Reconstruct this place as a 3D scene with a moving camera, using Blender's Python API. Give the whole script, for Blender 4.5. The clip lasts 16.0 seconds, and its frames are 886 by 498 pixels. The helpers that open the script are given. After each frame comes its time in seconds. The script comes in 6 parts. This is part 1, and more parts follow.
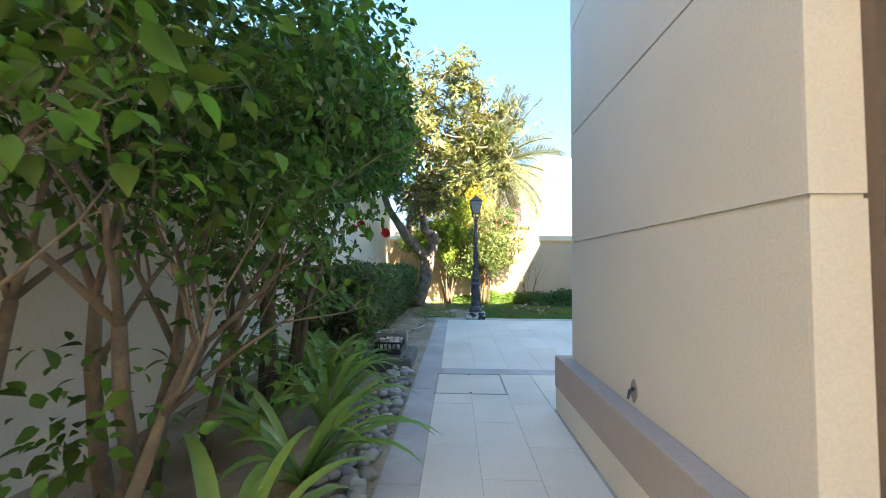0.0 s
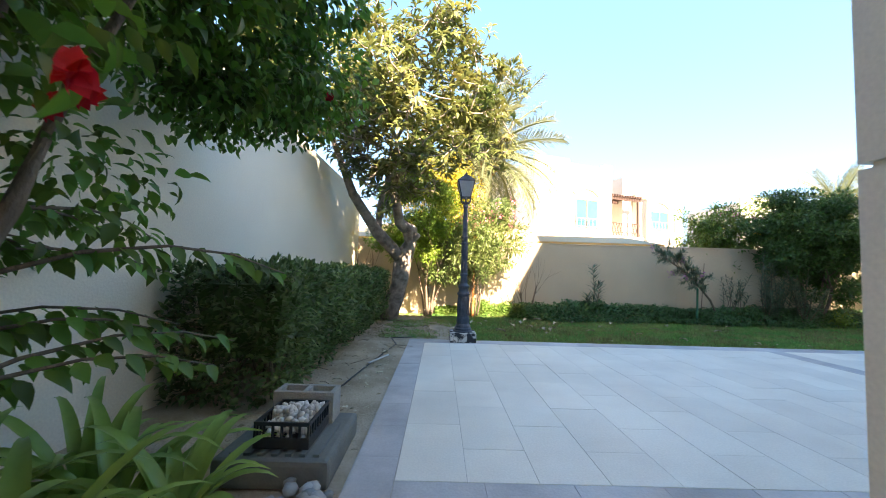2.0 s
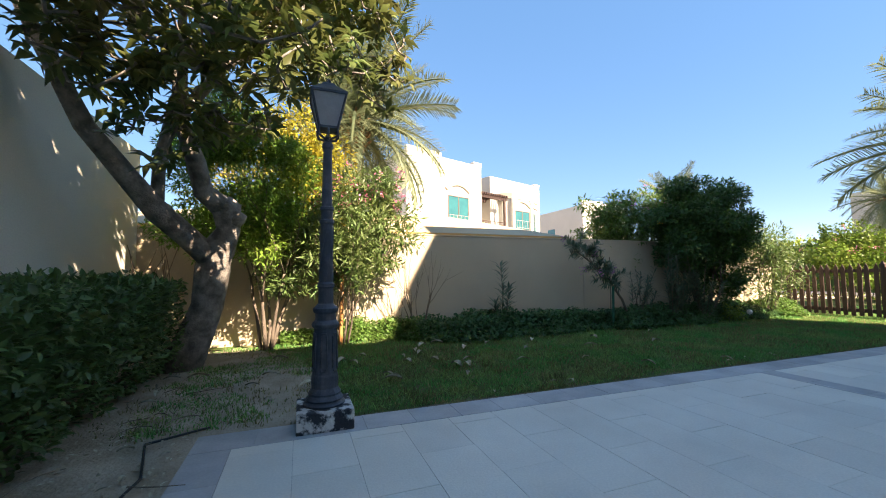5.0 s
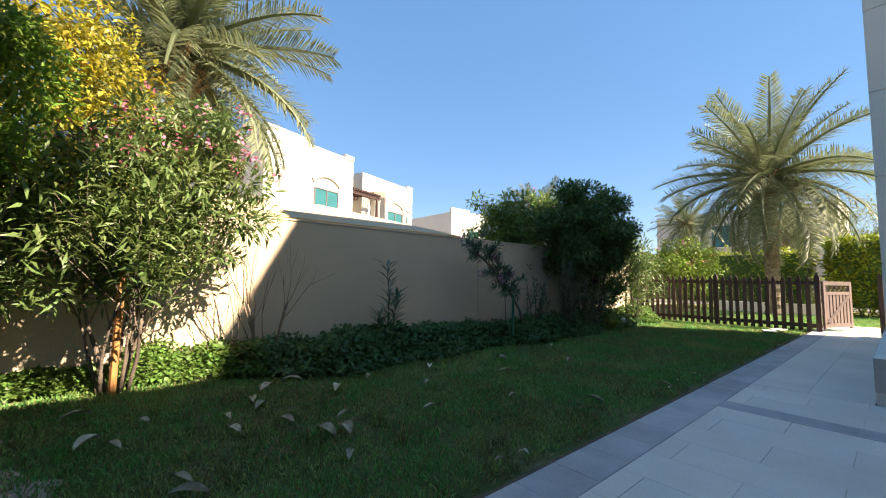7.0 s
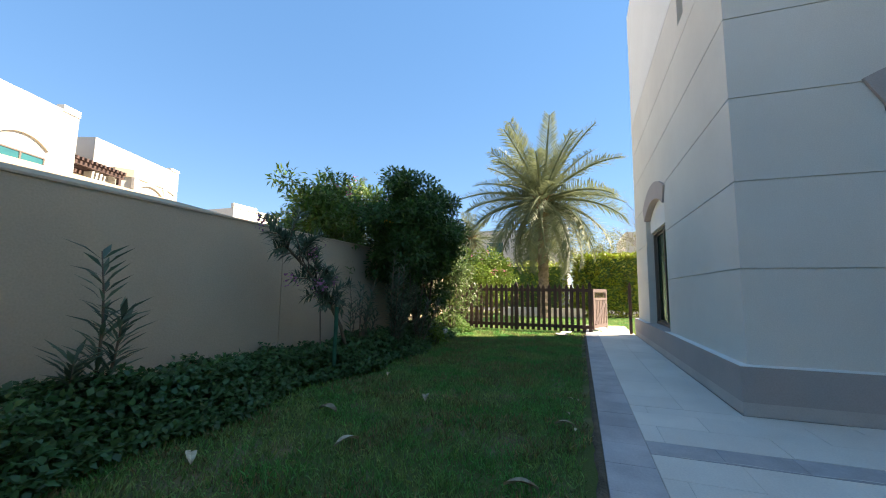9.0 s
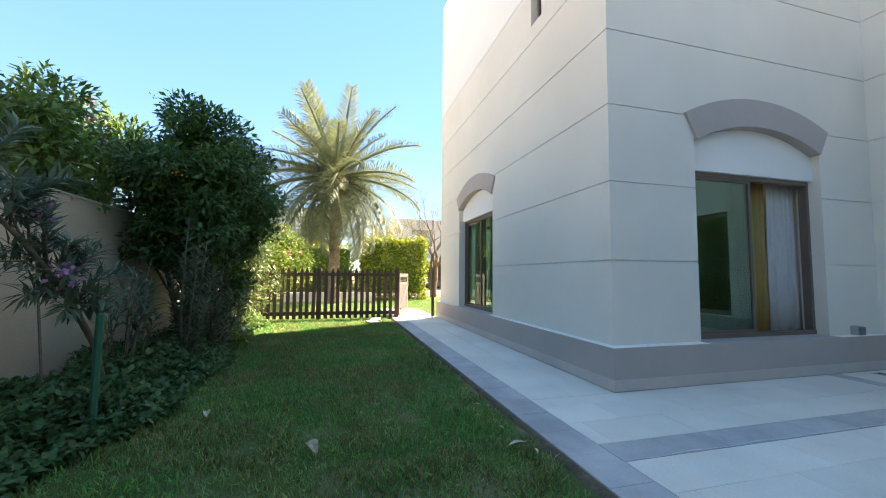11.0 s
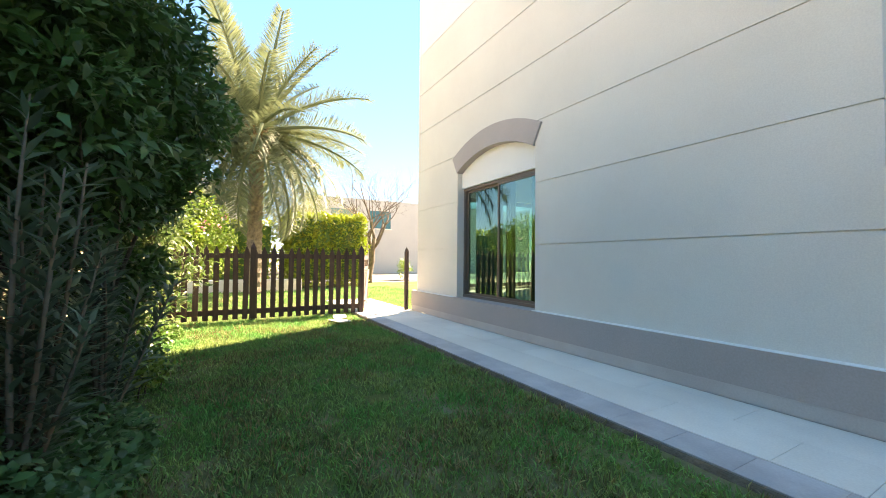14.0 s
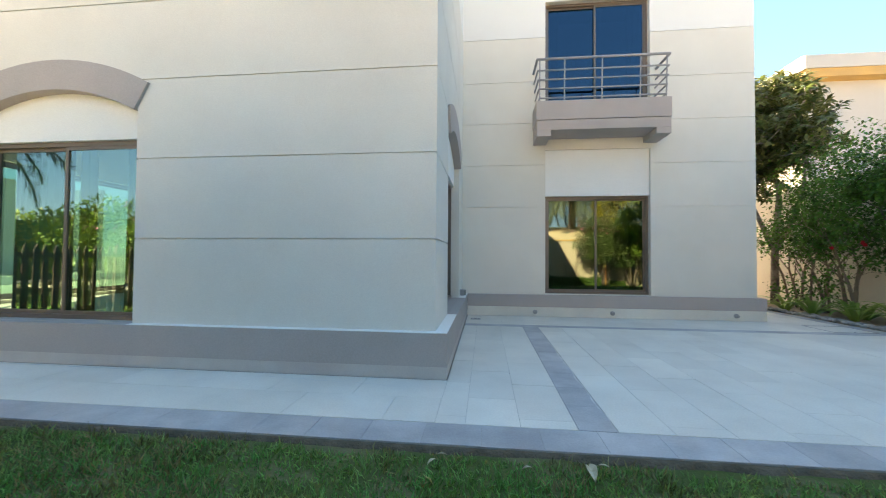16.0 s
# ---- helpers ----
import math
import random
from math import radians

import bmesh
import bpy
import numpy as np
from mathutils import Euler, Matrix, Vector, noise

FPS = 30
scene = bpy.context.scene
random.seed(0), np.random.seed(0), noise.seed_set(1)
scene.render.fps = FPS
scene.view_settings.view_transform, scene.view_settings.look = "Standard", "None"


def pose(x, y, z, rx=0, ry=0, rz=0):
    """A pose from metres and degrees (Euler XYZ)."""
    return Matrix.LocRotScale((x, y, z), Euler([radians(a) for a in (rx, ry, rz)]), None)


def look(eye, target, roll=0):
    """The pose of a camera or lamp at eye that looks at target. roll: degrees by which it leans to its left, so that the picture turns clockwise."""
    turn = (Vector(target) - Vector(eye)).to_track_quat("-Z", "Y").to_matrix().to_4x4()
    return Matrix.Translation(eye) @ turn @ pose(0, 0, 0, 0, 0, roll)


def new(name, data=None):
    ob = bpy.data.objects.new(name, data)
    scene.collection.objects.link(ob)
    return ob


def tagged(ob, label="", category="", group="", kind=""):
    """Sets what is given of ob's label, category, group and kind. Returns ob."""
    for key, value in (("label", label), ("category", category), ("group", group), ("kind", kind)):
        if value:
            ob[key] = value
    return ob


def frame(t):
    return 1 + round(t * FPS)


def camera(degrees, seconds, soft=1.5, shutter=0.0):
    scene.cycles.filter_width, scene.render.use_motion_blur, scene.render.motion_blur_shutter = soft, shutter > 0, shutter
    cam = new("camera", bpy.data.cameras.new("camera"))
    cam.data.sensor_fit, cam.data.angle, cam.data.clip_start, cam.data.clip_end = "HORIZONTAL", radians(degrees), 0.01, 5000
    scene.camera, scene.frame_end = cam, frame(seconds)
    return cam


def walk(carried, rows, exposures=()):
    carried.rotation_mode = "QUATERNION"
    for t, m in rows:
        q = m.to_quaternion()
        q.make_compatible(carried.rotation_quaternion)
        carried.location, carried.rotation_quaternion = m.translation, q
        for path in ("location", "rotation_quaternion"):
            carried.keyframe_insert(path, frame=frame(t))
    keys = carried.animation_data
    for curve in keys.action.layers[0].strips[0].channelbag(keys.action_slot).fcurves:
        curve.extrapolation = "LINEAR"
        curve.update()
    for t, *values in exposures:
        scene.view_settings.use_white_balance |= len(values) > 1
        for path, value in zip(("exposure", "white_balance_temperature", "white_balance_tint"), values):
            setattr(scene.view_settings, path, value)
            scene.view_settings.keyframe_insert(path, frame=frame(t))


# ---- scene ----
cam = camera(98.0, 16.0, 1.0, 0.12)
PATH = [
    (0, (0.232, 2.766, 1.197), (0.168, 4.763, 1.287), 0.5),
    (0.5, (0.279, 3.419, 1.179), (0.215, 5.416, 1.277), 0.6),
    (1, (0.293, 4.001, 1.172), (0.248, 5.998, 1.281), 1.0),
    (1.5, (0.287, 4.58, 1.165), (0.264, 6.577, 1.276), 1.1),
    (2, (0.291, 5.175, 1.146), (0.304, 7.171, 1.266), 1.6),
    (2.5, (0.316, 5.689, 1.141), (0.372, 7.684, 1.269), 0.8),
    (3, (0.318, 6.245, 1.124), (0.451, 8.236, 1.261), 0.4),
    (5.5, (0.624, 8.877, 1.2), (1.463, 10.688, 1.326), -0.4),
    (6, (0.779, 9.317, 1.197), (1.757, 11.057, 1.318), 0.0),
    (6.5, (0.962, 9.792, 1.198), (2.092, 11.437, 1.332), 0.9),
    (7, (1.157, 10.296, 1.182), (2.44, 11.822, 1.338), 0.8),
    (7.5, (1.412, 10.748, 1.227), (2.851, 12.126, 1.405), 0.8),
    (8, (1.804, 11.11, 1.18), (3.403, 12.294, 1.39), 1.0),
    (8.5, (2.095, 11.533, 1.174), (3.845, 12.476, 1.391), 0.8),
    (9, (2.427, 11.951, 1.138), (4.3, 12.616, 1.356), 0.7),
    (9.5, (2.694, 12.382, 1.156), (4.652, 12.727, 1.371), 0.8),
    (10, (2.893, 12.731, 1.216), (4.883, 12.733, 1.416), 0.8),
    (12.5, (4.747, 14.021, 1.207), (6.56, 13.181, 1.268), 0.8),
    (13, (5.295, 14.119, 1.171), (7.109, 13.28, 1.234), 1.2),
    (13.5, (5.858, 14.233, 1.209), (7.659, 13.366, 1.256), 0.9),
    (14, (6.296, 14.314, 1.168), (8.038, 13.334, 1.225), 0.5),
    (14.5, (6.553, 14.306, 1.18), (8.136, 13.085, 1.242), 0.4),
    (15, (6.644, 14.349, 1.237), (7.812, 12.726, 1.282), 0.1),
    (15.5, (6.63, 14.344, 1.206), (7.292, 12.457, 1.257), 0.3),
    (16, (6.588, 14.33, 1.204), (6.807, 12.342, 1.252), 0.4),
]
EXPOSURES = [(0, 3.65, 8100, 15), (1.5, 3.75, 8900, 20), (3, 2.9, 8200, 21), (5.5, 2.4, 7900, 17), (7.2, 2.2, 7700, 16), (8.7, 2.25, 7600, 15), (10.2, 2.8, 7900, 16), (12.3, 3.15, 8700, 17), (14.5, 3.3, 9200, 17), (16, 3.35, 9300, 16)]
walk(cam, [(t, look(eye, target, roll)) for t, eye, target, roll in PATH], EXPOSURES)

# ---- world, sun, exposure ----
SUN_TO = Vector((0.535, -1.02, 1.0)).normalized()
world = bpy.data.worlds.new("world")
scene.world = world
world.use_nodes = True
_w = world.node_tree
_sky = _w.nodes.new("ShaderNodeTexSky")
_sky.sky_type = "NISHITA"
_sky.sun_disc = False
_sky.sun_elevation = math.asin(SUN_TO.z)
_sky.sun_rotation = math.atan2(SUN_TO.x, SUN_TO.y)
_sky.air_density, _sky.dust_density, _sky.ozone_density = 0.6, 0.0, 3.0
_sky.altitude = 0
_soft = _w.nodes.new("ShaderNodeGamma")
_soft.inputs[1].default_value = 0.4
_deep = _w.nodes.new("ShaderNodeHueSaturation")
_deep.inputs["Hue"].default_value, _deep.inputs["Saturation"].default_value = 0.506, 2.0
_w.links.new(_sky.outputs[0], _soft.inputs[0])
_w.links.new(_soft.outputs[0], _deep.inputs["Color"])
_w.links.new(_deep.outputs[0], _w.nodes["Background"].inputs[0])
_w.nodes["Background"].inputs[1].default_value = 0.15
_sun = bpy.data.lights.new("sun", "SUN")
_sun.energy, _sun.angle, _sun.color = 4.2, radians(0.55), (1.0, 0.93, 0.82)
sun = new("sun", _sun)
sun.matrix_world = look((20, -30, 40), Vector((20, -30, 40)) - SUN_TO)


# ---- materials ----
def mat(name, base, second=None, scale=4.0, rough=0.7, metal=0.0, bump=0.15, fine=60.0, spec=0.35, mix=(0.35, 0.65), stretch=None, island=0.0, obj=0.0, leaf=0.0):
    """A procedural surface: two colours mixed by broad noise, fine grain in value, and fine relief."""
    m = bpy.data.materials.new(name)
    m.use_nodes = True
    n, k = m.node_tree.nodes, m.node_tree.links
    p = n["Principled BSDF"]
    p.inputs["Roughness"].default_value, p.inputs["Metallic"].default_value = rough, metal
    p.inputs["Specular IOR Level"].default_value = spec
    tc = n.new("ShaderNodeNewGeometry")
    mp = n.new("ShaderNodeMapping")
    k.new(tc.outputs["Position"], mp.inputs[0])
    if stretch:
        mp.inputs["Scale"].default_value = stretch
    a = n.new("ShaderNodeTexNoise")
    a.inputs["Scale"].default_value, a.inputs["Detail"].default_value, a.inputs["Roughness"].default_value = scale, 6, 0.6
    k.new(mp.outputs[0], a.inputs["Vector"])
    r = n.new("ShaderNodeMapRange")
    r.inputs[1].default_value, r.inputs[2].default_value = mix
    k.new(a.outputs["Fac"], r.inputs[0])
    c = n.new("ShaderNodeMix")
    c.data_type = "RGBA"
    c.inputs[6].default_value, c.inputs[7].default_value = (*base, 1), (*(second or base), 1)
    k.new(r.outputs[0], c.inputs[0])
    b = n.new("ShaderNodeTexNoise")
    b.inputs["Scale"].default_value, b.inputs["Detail"].default_value = fine, 4
    k.new(mp.outputs[0], b.inputs["Vector"])
    h = n.new("ShaderNodeHueSaturation")
    k.new(c.outputs[2], h.inputs["Color"])
    v = n.new("ShaderNodeMapRange")
    v.inputs[3].default_value, v.inputs[4].default_value = 0.86, 1.14
    k.new(b.outputs["Fac"], v.inputs[0])
    last = v.outputs[0]
    for amount, socket in ((island, "geo"), (obj, "obj")):
        if amount:
            if socket == "geo":
                g = n.new("ShaderNodeNewGeometry").outputs["Random Per Island"]
            else:
                g = n.new("ShaderNodeObjectInfo").outputs["Random"]
            q = n.new("ShaderNodeMapRange")
            q.inputs[3].default_value, q.inputs[4].default_value = 1 - amount, 1 + amount
            k.new(g, q.inputs[0])
            w = n.new("ShaderNodeMath")
            w.operation = "MULTIPLY"
            k.new(last, w.inputs[0])
            k.new(q.outputs[0], w.inputs[1])
            last = w.outputs[0]
            if socket == "geo":
                hh = n.new("ShaderNodeMapRange")
                hh.inputs[3].default_value, hh.inputs[4].default_value = 0.5 - amount * 0.05, 0.5 + amount * 0.05
                k.new(g, hh.inputs[0])
                k.new(hh.outputs[0], h.inputs["Hue"])
    k.new(last, h.inputs["Value"])
    k.new(h.outputs[0], p.inputs["Base Color"])
    if bump:
        u = n.new("ShaderNodeBump")
        u.inputs["Strength"].default_value, u.inputs["Distance"].default_value = bump, 0.02
        k.new(b.outputs["Fac"], u.inputs["Height"])
        k.new(u.outputs[0], p.inputs["Normal"])
    if leaf:
        t = n.new("ShaderNodeBsdfTranslucent")
        k.new(h.outputs[0], t.inputs["Color"])
        s = n.new("ShaderNodeMixShader")
        s.inputs[0].default_value = leaf
        k.new(p.outputs[0], s.inputs[1])
        k.new(t.outputs[0], s.inputs[2])
        k.new(s.outputs[0], n["Material Output"].inputs[0])
    return m


def glass(name, tint, gloss, shine, rough=0.015):
    m = bpy.data.materials.new(name)
    m.use_nodes = True
    n, k = m.node_tree.nodes, m.node_tree.links
    n.remove(n["Principled BSDF"])
    t = n.new("ShaderNodeBsdfTransparent")
    t.inputs[0].default_value = (*tint, 1)
    g = n.new("ShaderNodeBsdfGlossy")
    g.inputs["Roughness"].default_value, g.inputs["Color"].default_value = rough, (*shine, 1)
    f = n.new("ShaderNodeFresnel")
    f.inputs[0].default_value = 1.5
    r = n.new("ShaderNodeMapRange")
    r.inputs[3].default_value, r.inputs[4].default_value = gloss, 0.42
    k.new(f.outputs[0], r.inputs[0])
    s = n.new("ShaderNodeMixShader")
    k.new(r.outputs[0], s.inputs[0])
    k.new(t.outputs[0], s.inputs[1])
    k.new(g.outputs[0], s.inputs[2])
    k.new(s.outputs[0], n["Material Output"].inputs[0])
    return m


M_STUCCO = mat("cream_stucco", (0.785, 0.735, 0.645), (0.715, 0.665, 0.58), scale=0.6, rough=0.85, bump=0.05, fine=90, spec=0.2)
M_WHITE = mat("white_stucco", (0.84, 0.82, 0.77), (0.80, 0.78, 0.73), scale=0.5, rough=0.85, bump=0.12, fine=90, spec=0.2)
M_VILLA = mat("weathered_villa_paint", (0.55, 0.525, 0.47), (0.50, 0.48, 0.435), scale=0.4, rough=0.9, bump=0.1, fine=60, spec=0.15)
M_TAUPE = mat("taupe_stucco", (0.47, 0.405, 0.37), (0.43, 0.375, 0.34), scale=1.2, rough=0.8, bump=0.15, fine=80, spec=0.2)
M_TAUPE_PALE = mat("faded_taupe_stucco", (0.52, 0.46, 0.42), (0.60, 0.55, 0.50), scale=1.5, rough=0.85, bump=0.15, fine=80, spec=0.2)
M_PLASTER = mat("boundary_plaster", (0.65, 0.52, 0.365), (0.59, 0.475, 0.34), scale=0.8, rough=0.9, bump=0.2, fine=60, spec=0.15)
M_PLASTER_W = mat("pale_plaster", (0.84, 0.79, 0.68), (0.79, 0.74, 0.63), scale=0.7, rough=0.9, bump=0.2, fine=60, spec=0.15)
M_OCHRE = mat("ochre_trim", (0.62, 0.38, 0.13), (0.55, 0.34, 0.13), scale=2, rough=0.8)
M_TRIMSAND = mat("sand_coloured_trim", (0.46, 0.40, 0.31), (0.42, 0.365, 0.285), scale=1.5, rough=0.85, spec=0.2)
M_CANOPY = mat("beige_roof", (0.58, 0.44, 0.28), (0.52, 0.395, 0.25), scale=1.2, rough=0.85)
M_TILE = mat("cream_paving", (0.77, 0.72, 0.63), (0.66, 0.61, 0.53), scale=0.9, rough=0.68, bump=0.12, fine=70, obj=0.05)
M_BORDER = mat("grey_paving", (0.37, 0.355, 0.35), (0.52, 0.50, 0.485), scale=2.0, rough=0.75, bump=0.15, fine=60, obj=0.07)
M_GROUT = mat("grout", (0.46, 0.43, 0.385), (0.34, 0.32, 0.29), scale=6, rough=0.9)
M_CONCRETE = mat("concrete", (0.36, 0.35, 0.32), (0.27, 0.265, 0.25), scale=7, rough=0.9, bump=0.5, fine=90)
M_SOIL = mat("dry_sandy_soil", (0.47, 0.385, 0.29), (0.31, 0.245, 0.17), scale=2.2, rough=0.95, bump=0.8, fine=45, spec=0.1)
M_DARKSOIL = mat("dark_soil", (0.17, 0.13, 0.09), (0.10, 0.08, 0.055), scale=6, rough=0.95, bump=0.8, fine=45, spec=0.1)
M_PALMBOOT = mat("brown_frond_base", (0.34, 0.19, 0.085), (0.20, 0.12, 0.06), scale=8, rough=0.9, bump=0.4, fine=30)
M_SAND = mat("sand_ground", (0.46, 0.39, 0.30), (0.40, 0.34, 0.26), scale=0.4, rough=0.95, bump=0.5, fine=20, spec=0.1)
M_TURF = mat("turf_soil", (0.085, 0.115, 0.035), (0.24, 0.19, 0.11), scale=1.3, rough=0.95, bump=0.6, fine=50, spec=0.1, mix=(0.5, 0.72))
M_GRASS = mat("grass_blade", (0.125, 0.35, 0.085), (0.31, 0.39, 0.13), scale=1.5, rough=0.6, bump=0, fine=10, spec=0.25, mix=(0.42, 0.66), island=0.3, leaf=0.3)
M_DRYGRASS = mat("dry_grass_blade", (0.38, 0.31, 0.15), (0.16, 0.17, 0.06), scale=3, rough=0.8, bump=0, spec=0.15, island=0.3, leaf=0.2)
M_ASPHALT = mat("asphalt", (0.14, 0.135, 0.13), (0.11, 0.11, 0.105), scale=1.5, rough=0.9, bump=0.4, fine=80)
M_FRAME = mat("brown_aluminium", (0.20, 0.155, 0.125), (0.18, 0.14, 0.115), scale=3, rough=0.4, metal=0.3, bump=0.02)
M_GLASS = glass("green_tinted_glass", (0.64, 0.82, 0.75), 0.08, (0.34, 0.48, 0.43))
M_GLASS_SHINY = glass("reflecting_glass", (0.22, 0.36, 0.30), 0.22, (0.52, 0.64, 0.58), 0.004)
M_GLASS_BLUE = glass("blue_tinted_glass", (0.08, 0.22, 0.30), 0.16, (0.14, 0.36, 0.50))
M_GLASS_LAMP = mat("frosted_lamp_glass", (0.60, 0.62, 0.63), (0.52, 0.54, 0.55), scale=9, rough=0.35, bump=0.02, spec=0.5, leaf=0.55)
M_TEALWIN = mat("teal_window_glass", (0.03, 0.14, 0.14), (0.025, 0.11, 0.115), scale=2, rough=0.08, bump=0, spec=0.8)
M_STEEL = mat("grey_painted_steel", (0.36, 0.33, 0.32), (0.32, 0.30, 0.29), scale=6, rough=0.45, metal=0.2, bump=0.03)
M_IRON = mat("black_painted_iron", (0.045, 0.051, 0.062), (0.095, 0.102, 0.118), scale=9, rough=0.5, bump=0.15, fine=120, spec=0.45, mix=(0.45, 0.7))
M_CHIPPED = mat("chipped_black_white_paint", (0.035, 0.035, 0.04), (0.58, 0.57, 0.54), scale=7, rough=0.8, bump=0.4, fine=60, mix=(0.47, 0.54))
M_FENCE = mat("dark_brown_wood", (0.055, 0.032, 0.026), (0.085, 0.05, 0.04), scale=5, rough=0.65, bump=0.25, fine=30, stretch=(6, 6, 0.7), obj=0.2)
M_GATE = mat("faded_brown_wood", (0.17, 0.125, 0.11), (0.13, 0.095, 0.085), scale=5, rough=0.7, bump=0.2, fine=30, stretch=(6, 6, 0.7), obj=0.1)
M_STAKE = mat("orange_wood", (0.50, 0.22, 0.07), (0.42, 0.19, 0.07), scale=6, rough=0.7, stretch=(5, 5, 0.6))
M_GREENMETAL = mat("green_painted_stake", (0.02, 0.14, 0.075), (0.02, 0.11, 0.06), scale=9, rough=0.5)
M_BARK = mat("grey_brown_bark", (0.20, 0.155, 0.115), (0.11, 0.085, 0.065), scale=9, rough=0.9, bump=0.8, fine=55, stretch=(1, 1, 0.5))
M_BARK_PALE = mat("pale_smooth_bark", (0.30, 0.235, 0.17), (0.19, 0.15, 0.115), scale=8, rough=0.8, bump=0.5, fine=50)
M_BARK_GREY = mat("grey_frangipani_bark", (0.34, 0.30, 0.26), (0.13, 0.105, 0.085), scale=7, rough=0.85, bump=0.6, fine=45)
M_TWIG = mat("dry_twig", (0.24, 0.18, 0.12), (0.17, 0.125, 0.09), scale=12, rough=0.9)
M_PALMTRUNK = mat("palm_trunk", (0.25, 0.20, 0.145), (0.13, 0.10, 0.075), scale=10, rough=0.95, bump=0.8, fine=30)
M_STONE = mat("river_stone", (0.36, 0.35, 0.33), (0.26, 0.255, 0.245), scale=6, rough=0.7, obj=0.35, bump=0.1)
M_PEBBLE = mat("white_pebble", (0.66, 0.64, 0.60), (0.52, 0.50, 0.46), scale=8, rough=0.8, obj=0.15)
M_BLACKPLASTIC = mat("black_plastic", (0.02, 0.02, 0.02), (0.03, 0.03, 0.03), scale=8, rough=0.5, spec=0.4)
M_GREYPLASTIC = mat("grey_green_plastic", (0.16, 0.17, 0.155), (0.12, 0.13, 0.12), scale=5, rough=0.6)
M_DARKROOM = mat("pale_inner_paint", (0.72, 0.68, 0.60), (0.68, 0.64, 0.57), scale=1.0, rough=0.9)
M_ROOMFLOOR = mat("room_floor", (0.52, 0.48, 0.42), (0.46, 0.43, 0.38), scale=2, rough=0.3)
M_CURTAIN = mat("yellow_curtain", (0.48, 0.36, 0.13), (0.42, 0.31, 0.12), scale=3, rough=0.9, leaf=0.35)
M_SHEER = mat("white_curtain", (0.75, 0.74, 0.72), (0.70, 0.69, 0.68), scale=3, rough=0.9, leaf=0.4)
M_TEALCURTAIN = mat("teal_curtain", (0.05, 0.22, 0.24), (0.04, 0.17, 0.19), scale=3, rough=0.9, leaf=0.3)
M_DRYLEAF = mat("dry_leaf", (0.56, 0.52, 0.38), (0.30, 0.22, 0.13), scale=12, rough=0.85, obj=0.3, bump=0.1)
M_PAPER = mat("white_board", (0.66, 0.64, 0.60), (0.58, 0.56, 0.52), scale=5, rough=0.8)
M_PINK = mat("pink_petal", (0.80, 0.20, 0.32), (0.72, 0.28, 0.40), scale=20, rough=0.6, bump=0, island=0.15, leaf=0.3)
M_MAUVE = mat("mauve_petal", (0.58, 0.25, 0.48), (0.55, 0.20, 0.40), scale=20, rough=0.6, bump=0, island=0.15, leaf=0.3)
M_RED = mat("red_petal", (0.55, 0.012, 0.02), (0.45, 0.01, 0.02), scale=20, rough=0.55, bump=0, island=0.1, leaf=0.25)
M_YELLOWPETAL = mat("yellow_petal", (0.75, 0.45, 0.03), (0.7, 0.4, 0.03), scale=20, rough=0.6, bump=0, island=0.1, leaf=0.3)


def leafmat(name, a, b, rough=0.45, spec=0.4, leaf=0.33, island=0.35):
    return mat(name, a, b, scale=1.5, rough=rough, bump=0, fine=25, spec=spec, island=island, leaf=leaf)


L_HIBISCUS = leafmat("hibiscus_leaf", (0.055, 0.145, 0.025), (0.12, 0.25, 0.035), leaf=0.4, island=0.5)
L_PLUMERIA = leafmat("frangipani_leaf", (0.09, 0.135, 0.04), (0.20, 0.20, 0.065), rough=0.4)
L_HEDGE = leafmat("hedge_leaf", (0.085, 0.155, 0.05), (0.14, 0.215, 0.07), rough=0.33)
L_LILY = leafmat("lily_leaf", (0.18, 0.34, 0.075), (0.26, 0.40, 0.10), rough=0.28)
L_OLEANDER = leafmat("oleander_leaf", (0.09, 0.155, 0.045), (0.15, 0.20, 0.06))
L_OLEANDER_D = leafmat("deep_oleander_leaf", (0.12, 0.17, 0.10), (0.15, 0.20, 0.12))
L_TECOMA = leafmat("feathery_leaf", (0.13, 0.27, 0.04), (0.22, 0.33, 0.05), leaf=0.42)
L_YELLOW = leafmat("yellowing_leaf", (0.46, 0.36, 0.04), (0.28, 0.29, 0.05), leaf=0.4)
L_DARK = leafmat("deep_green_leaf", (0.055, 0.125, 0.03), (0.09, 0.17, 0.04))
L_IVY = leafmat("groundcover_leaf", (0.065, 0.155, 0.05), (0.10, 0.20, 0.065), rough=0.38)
# lit copy of the groundcover leaf: sunshine put into its colour
L_IVY_SUNLIT = leafmat("sunlit_groundcover_leaf", (0.10, 0.20, 0.04), (0.13, 0.22, 0.05), rough=0.45)
L_ACACIA = leafmat("airy_olive_leaf", (0.20, 0.22, 0.07), (0.27, 0.26, 0.09), leaf=0.4)
L_BOUG = leafmat("bougainvillea_leaf", (0.17, 0.27, 0.035), (0.20, 0.27, 0.045))
L_MIDGREEN = leafmat("mid_green_leaf", (0.10, 0.19, 0.035), (0.17, 0.25, 0.05))
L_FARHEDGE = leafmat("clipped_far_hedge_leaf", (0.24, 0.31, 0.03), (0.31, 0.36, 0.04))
L_PALM = leafmat("palm_leaflet", (0.13, 0.165, 0.085), (0.20, 0.225, 0.12), rough=0.5, island=0.25)
L_PALM_DRY = leafmat("dry_palm_leaflet", (0.30, 0.25, 0.12), (0.24, 0.20, 0.10), rough=0.6, island=0.25)


